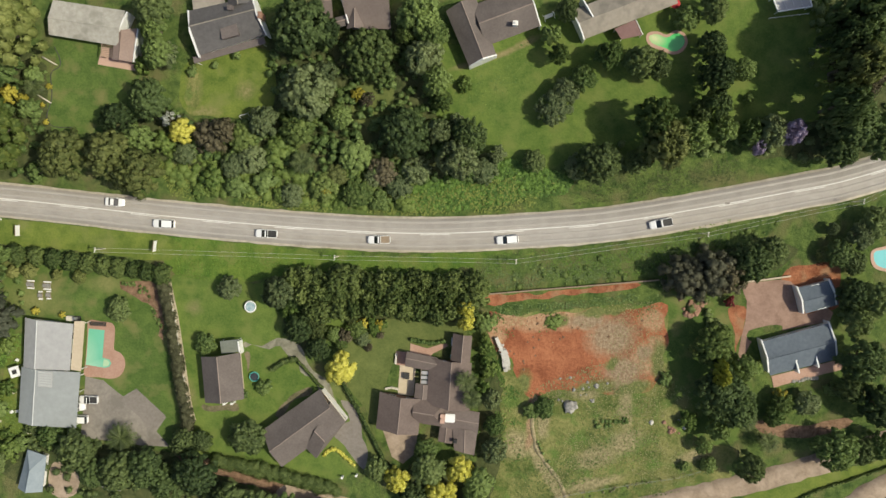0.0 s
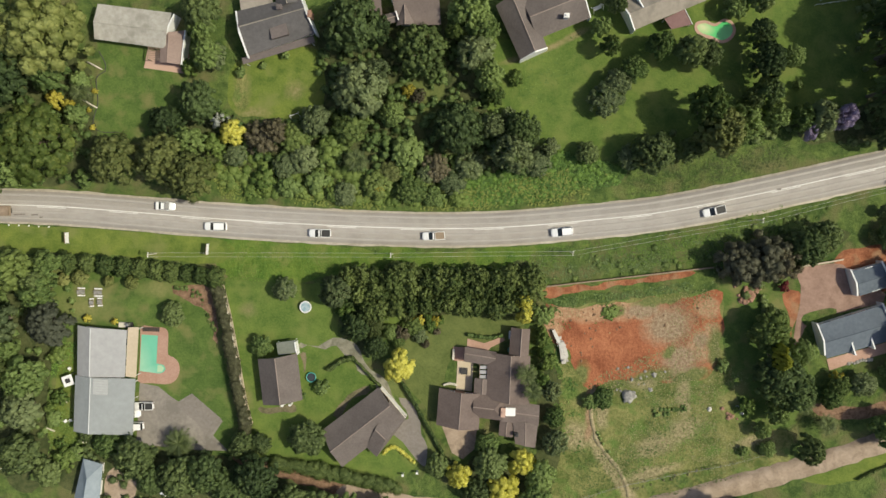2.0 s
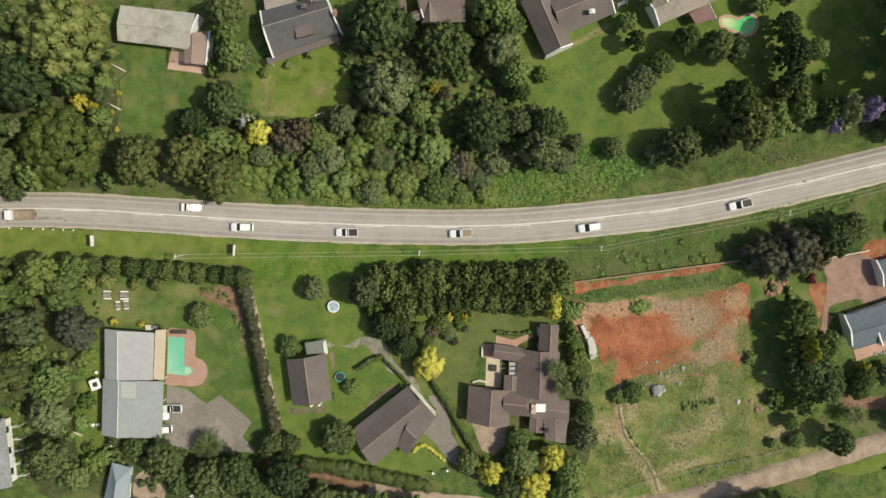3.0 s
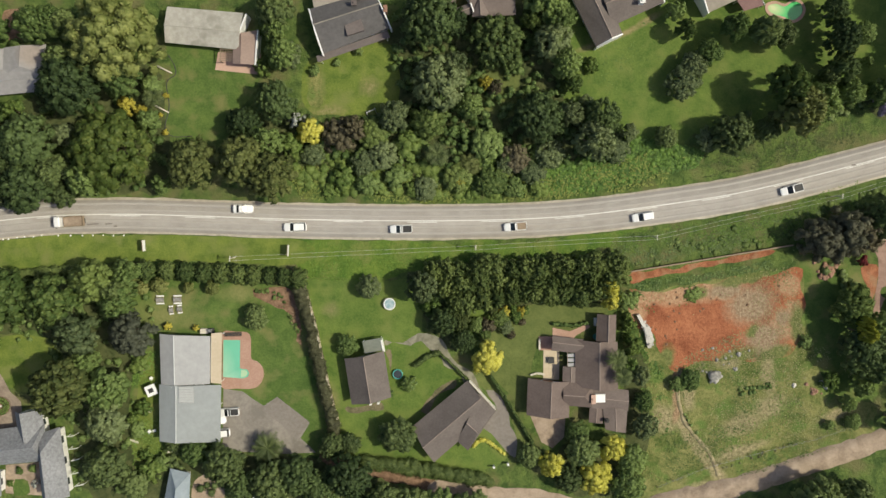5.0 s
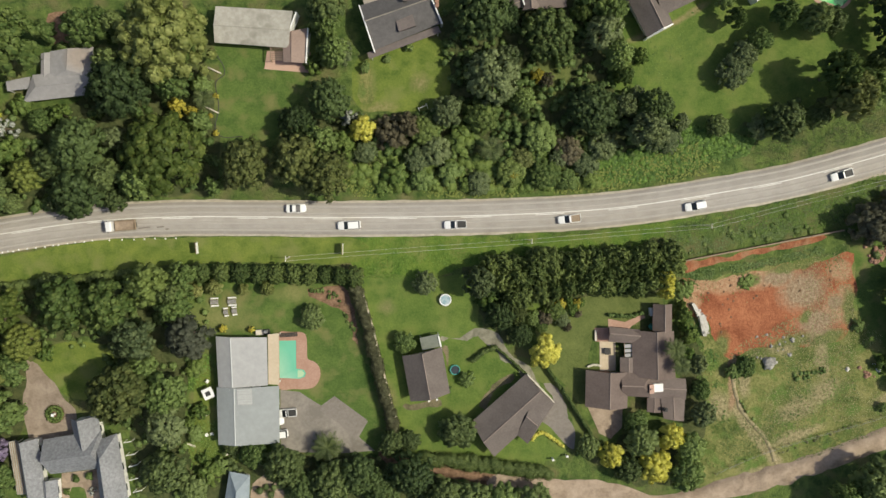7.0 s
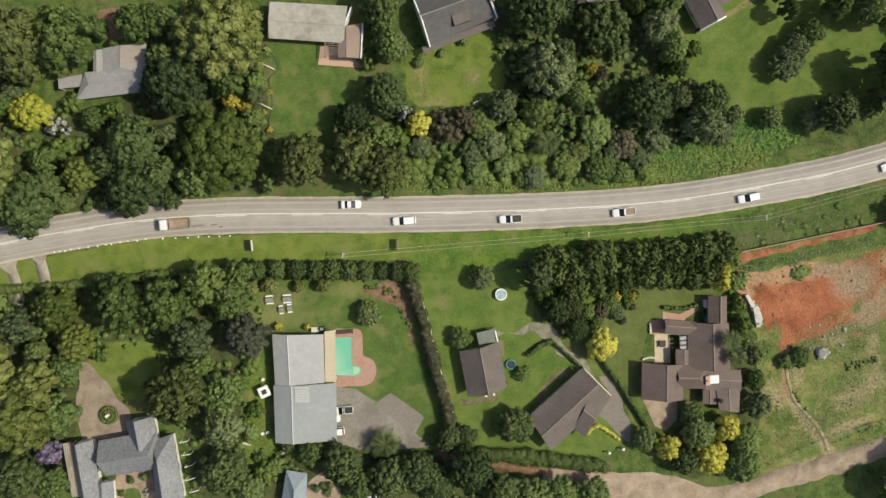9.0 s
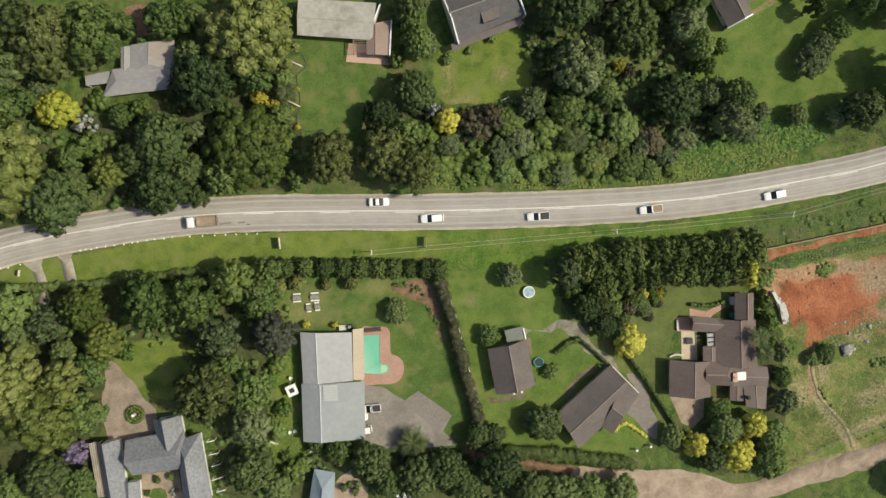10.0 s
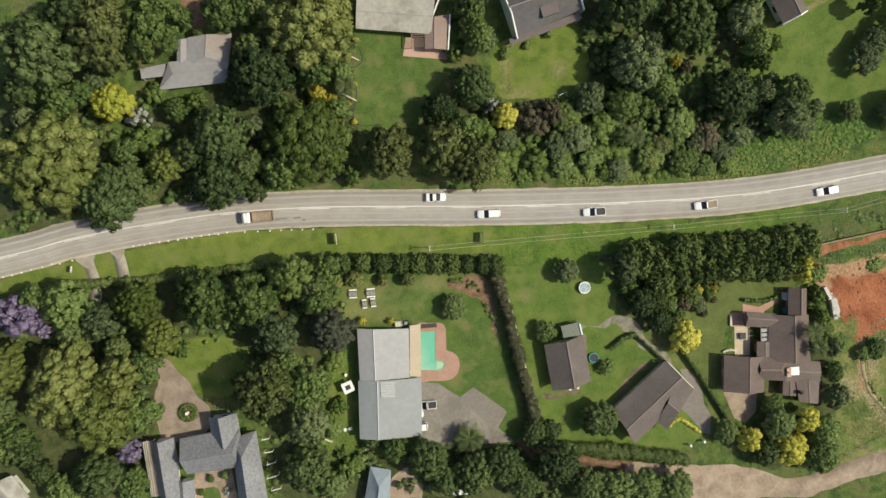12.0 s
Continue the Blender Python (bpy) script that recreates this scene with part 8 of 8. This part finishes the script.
# heap of white slabs at the edge of the red plot
heap = thing("slab_stack", "long stack of broken white slabs beside the red earth", "rubble")
rnd = random.Random(9)
for q, low, high in ((((5.49, -25.45), (6.07, -25.24), (7.08, -27.03), (7.76, -27.98), (7.05, -28.42), (6.27, -27.11)), -0.1, 1.05), (((6.94, -28.07), (8.0, -27.64), (8.44, -28.94), (7.72, -29.84), (7.15, -29.36)), -0.1, 1.2), (((7.15, -29.24), (8.55, -28.95), (8.99, -30.59), (8.62, -31.28), (7.46, -31.23)), -0.1, 1.0), (((7.46, -31.12), (8.75, -30.94), (8.49, -32.21), (7.79, -32.3)), -0.1, 0.8)):
    part("slab", prism(bmesh.new(), list(q), low, high), M_STONE, heap)
for i in range(46):
    t = rnd.random()
    a, b, c = (6.69, -26.8), (7.81, -29.19), (8.57, -32.04)
    p = lerp(a, b, t * 2) if t < 0.5 else lerp(b, c, t * 2 - 1)
    w = rnd.uniform(0.25, 0.6)
    o = part("slab_fragment", box(bmesh.new(), -w / 2, -w / 3, -0.1, w / 2, w / 3, 0.15), M_STONE, heap)
    o.matrix_basis = pose(p[0] + rnd.gauss(0, 0.3), p[1] + rnd.gauss(0, 0.3), rnd.uniform(0.7, 1.05), rnd.uniform(-25, 25), rnd.uniform(-25, 25), rnd.uniform(0, 180))
for i in range(10):
    x, y = (41.72, -41.89)
    boulder(x + rnd.gauss(0, 0.9), y + rnd.gauss(0, 0.7), rnd.uniform(0.2, 0.45), M_WALLBR, "brown stone heaped at the field's edge", "stone")


clods = random.Random(31)
for i in range(44):
    x, y = clods.uniform(8.5, 36.0), clods.uniform(-33.0, -20.0)
    if y > -22.0 - (36.0 - x) * 0.45 and y < -17.5:
        boulder(x, y, clods.uniform(0.12, 0.26), M_BED, "dark clod of earth on the bare plot", "clod")
boulder(*(21.6, -38.7), 1.35, M_ROCK, "large grey boulder in the rough grass")
boulder(*(26.6, -34.18), 0.5, M_ROCK, "grey boulder at the edge of the red earth")
boulder(*(38.07, -40.91), 0.45, M_STONE, "pale stone lying in the field", "stone")
boulder(*(43.63, -40.43), 0.45, M_STONE, "pale stone lying in the field", "stone")
boulder(*(44.56, -41.42), 0.5, M_STONE, "pale stone lying in the field", "stone")
for i in range(13):
    a = rnd.uniform(0, 6.28)
    x, y = (23.64, -35.35)
    boulder(x + rnd.gauss(0, 2.4), y + rnd.gauss(0, 1.3), rnd.uniform(0.15, 0.4), M_ROCK, "pale broken stone in the rough grass", "stone")
for i in range(14):
    x, y = (44.86, -16.93)
    boulder(x + rnd.gauss(0, 1.3), y + rnd.gauss(0, 1.0), rnd.uniform(0.3, 0.8), M_WALLBR, "brown stone of a garden rockery", "rock")

# fence along the field's lower edge
fence = thing("fence", "old timber post and wire fence across the field", "fence")
line = spline([(9.49, -61.33), (19.58, -57.59), (31.43, -54.52), (43.28, -51.81), (50.4, -49.38)], 3.0)
for p in line:
    part("post", tube(bmesh.new(), (p[0], p[1], -0.2), (p[0], p[1], 1.25), 0.07, 0.06, 6), M_WOOD, fence)
for z in (0.5, 0.85, 1.15):
    bm = bmesh.new()
    rings = [[bm.verts.new((p[0], p[1] + 0.015 * math.cos(a * math.pi / 2), z + 0.015 * math.sin(a * math.pi / 2))) for a in range(4)] for p in line]
    for r0, r1 in zip(rings[:-1], rings[1:]):
        for a in range(4):
            bm.faces.new((r0[a], r1[a], r1[(a + 1) % 4], r0[(a + 1) % 4]))
    part("wire", bm, M_METAL, fence)

# swing frame and poles on the lawns
sw = thing("swing_frame", "white tubular frame on the lawn", "swing", *(-47.45, 16.9), turn=20.0)
part("bar", tube(bmesh.new(), (-0.9, 0, 1.8), (0.9, 0, 1.8), 0.05), M_WHITE, sw)
for s in (-1, 1):
    for u in (-0.6, 0.6):
        part("leg", tube(bmesh.new(), (s * 0.9, u, -0.05), (s * 0.9, 0, 1.8), 0.045), M_WHITE, sw)
for p, q in (((-89.96, 26.92), (-87.13, 25.49)), ((-90.95, 19.26), (-88.12, 17.71))):
    bm = bmesh.new()
    tube(bm, (*p, 0.5), (*q, 0.4), 0.16, 0.12, 8)
    tube(bm, (*q, -0.1), (*q, 0.45), 0.1, 0.1, 8)
    tagged(part("log_rail", bm, M_COPING, smooth=True), "pale timber log rail beside the lawn", "rail")
lx = thing("garden_shelter", "small white canopy beside the grey-roofed house", "canopy", *(-93.45, -38.26), turn=20.0)
part("canopy", box(bmesh.new(), -1.1, -1.1, 1.9, 1.1, 1.1, 2.05, 0.06), M_WHITE, lx)
part("vent", box(bmesh.new(), -0.5, -0.45, 2.05, 0.5, 0.45, 2.1), M_DARK, lx)
for sx in (-1, 1):
    for sy in (-1, 1):
        part("leg", tube(bmesh.new(), (sx, sy, -0.05), (sx, sy, 1.95), 0.04), M_METAL, lx)

# red parasol and a white garden swing by the houses above the road
ps = thing("parasol", "red canvas parasol beside the long house", "parasol", *(36.97, 42.23))
part("pole", tube(bmesh.new(), (0, 0, -0.05), (0, 0, 2.3), 0.03), M_WOOD, ps)
bm = bmesh.new()
bmesh.ops.create_cone(bm, cap_ends=False, segments=8, radius1=1.0, radius2=0.04, depth=0.5, matrix=Matrix.Translation((0, 0, 2.15)))
part("canopy", bm, M_RED, ps)
gs = thing("garden_swing", "white tubular garden swing seat on the lawn", "swing", *(12.74, 39.18), turn=25.0)
for sx in (-1.0, 1.0):
    for sy in (-0.7, 0.7):
        part("leg", tube(bmesh.new(), (sx, sy, -0.05), (sx, 0, 1.7), 0.06), M_WHITE, gs)
part("bar", tube(bmesh.new(), (-1.0, 0, 1.7), (1.0, 0, 1.7), 0.06), M_WHITE, gs)
part("seat", box(bmesh.new(), -0.8, -0.3, 0.45, 0.8, 0.3, 0.55, 0.03), M_WHITE, gs)
part("backrest", box(bmesh.new(), -0.8, 0.28, 0.5, 0.8, 0.36, 1.0, 0.03), M_WHITE, gs)

for models in KINDS.values():
    for root in models:
        for o in (*root.children_recursive, root):
            bpy.data.objects.remove(o)
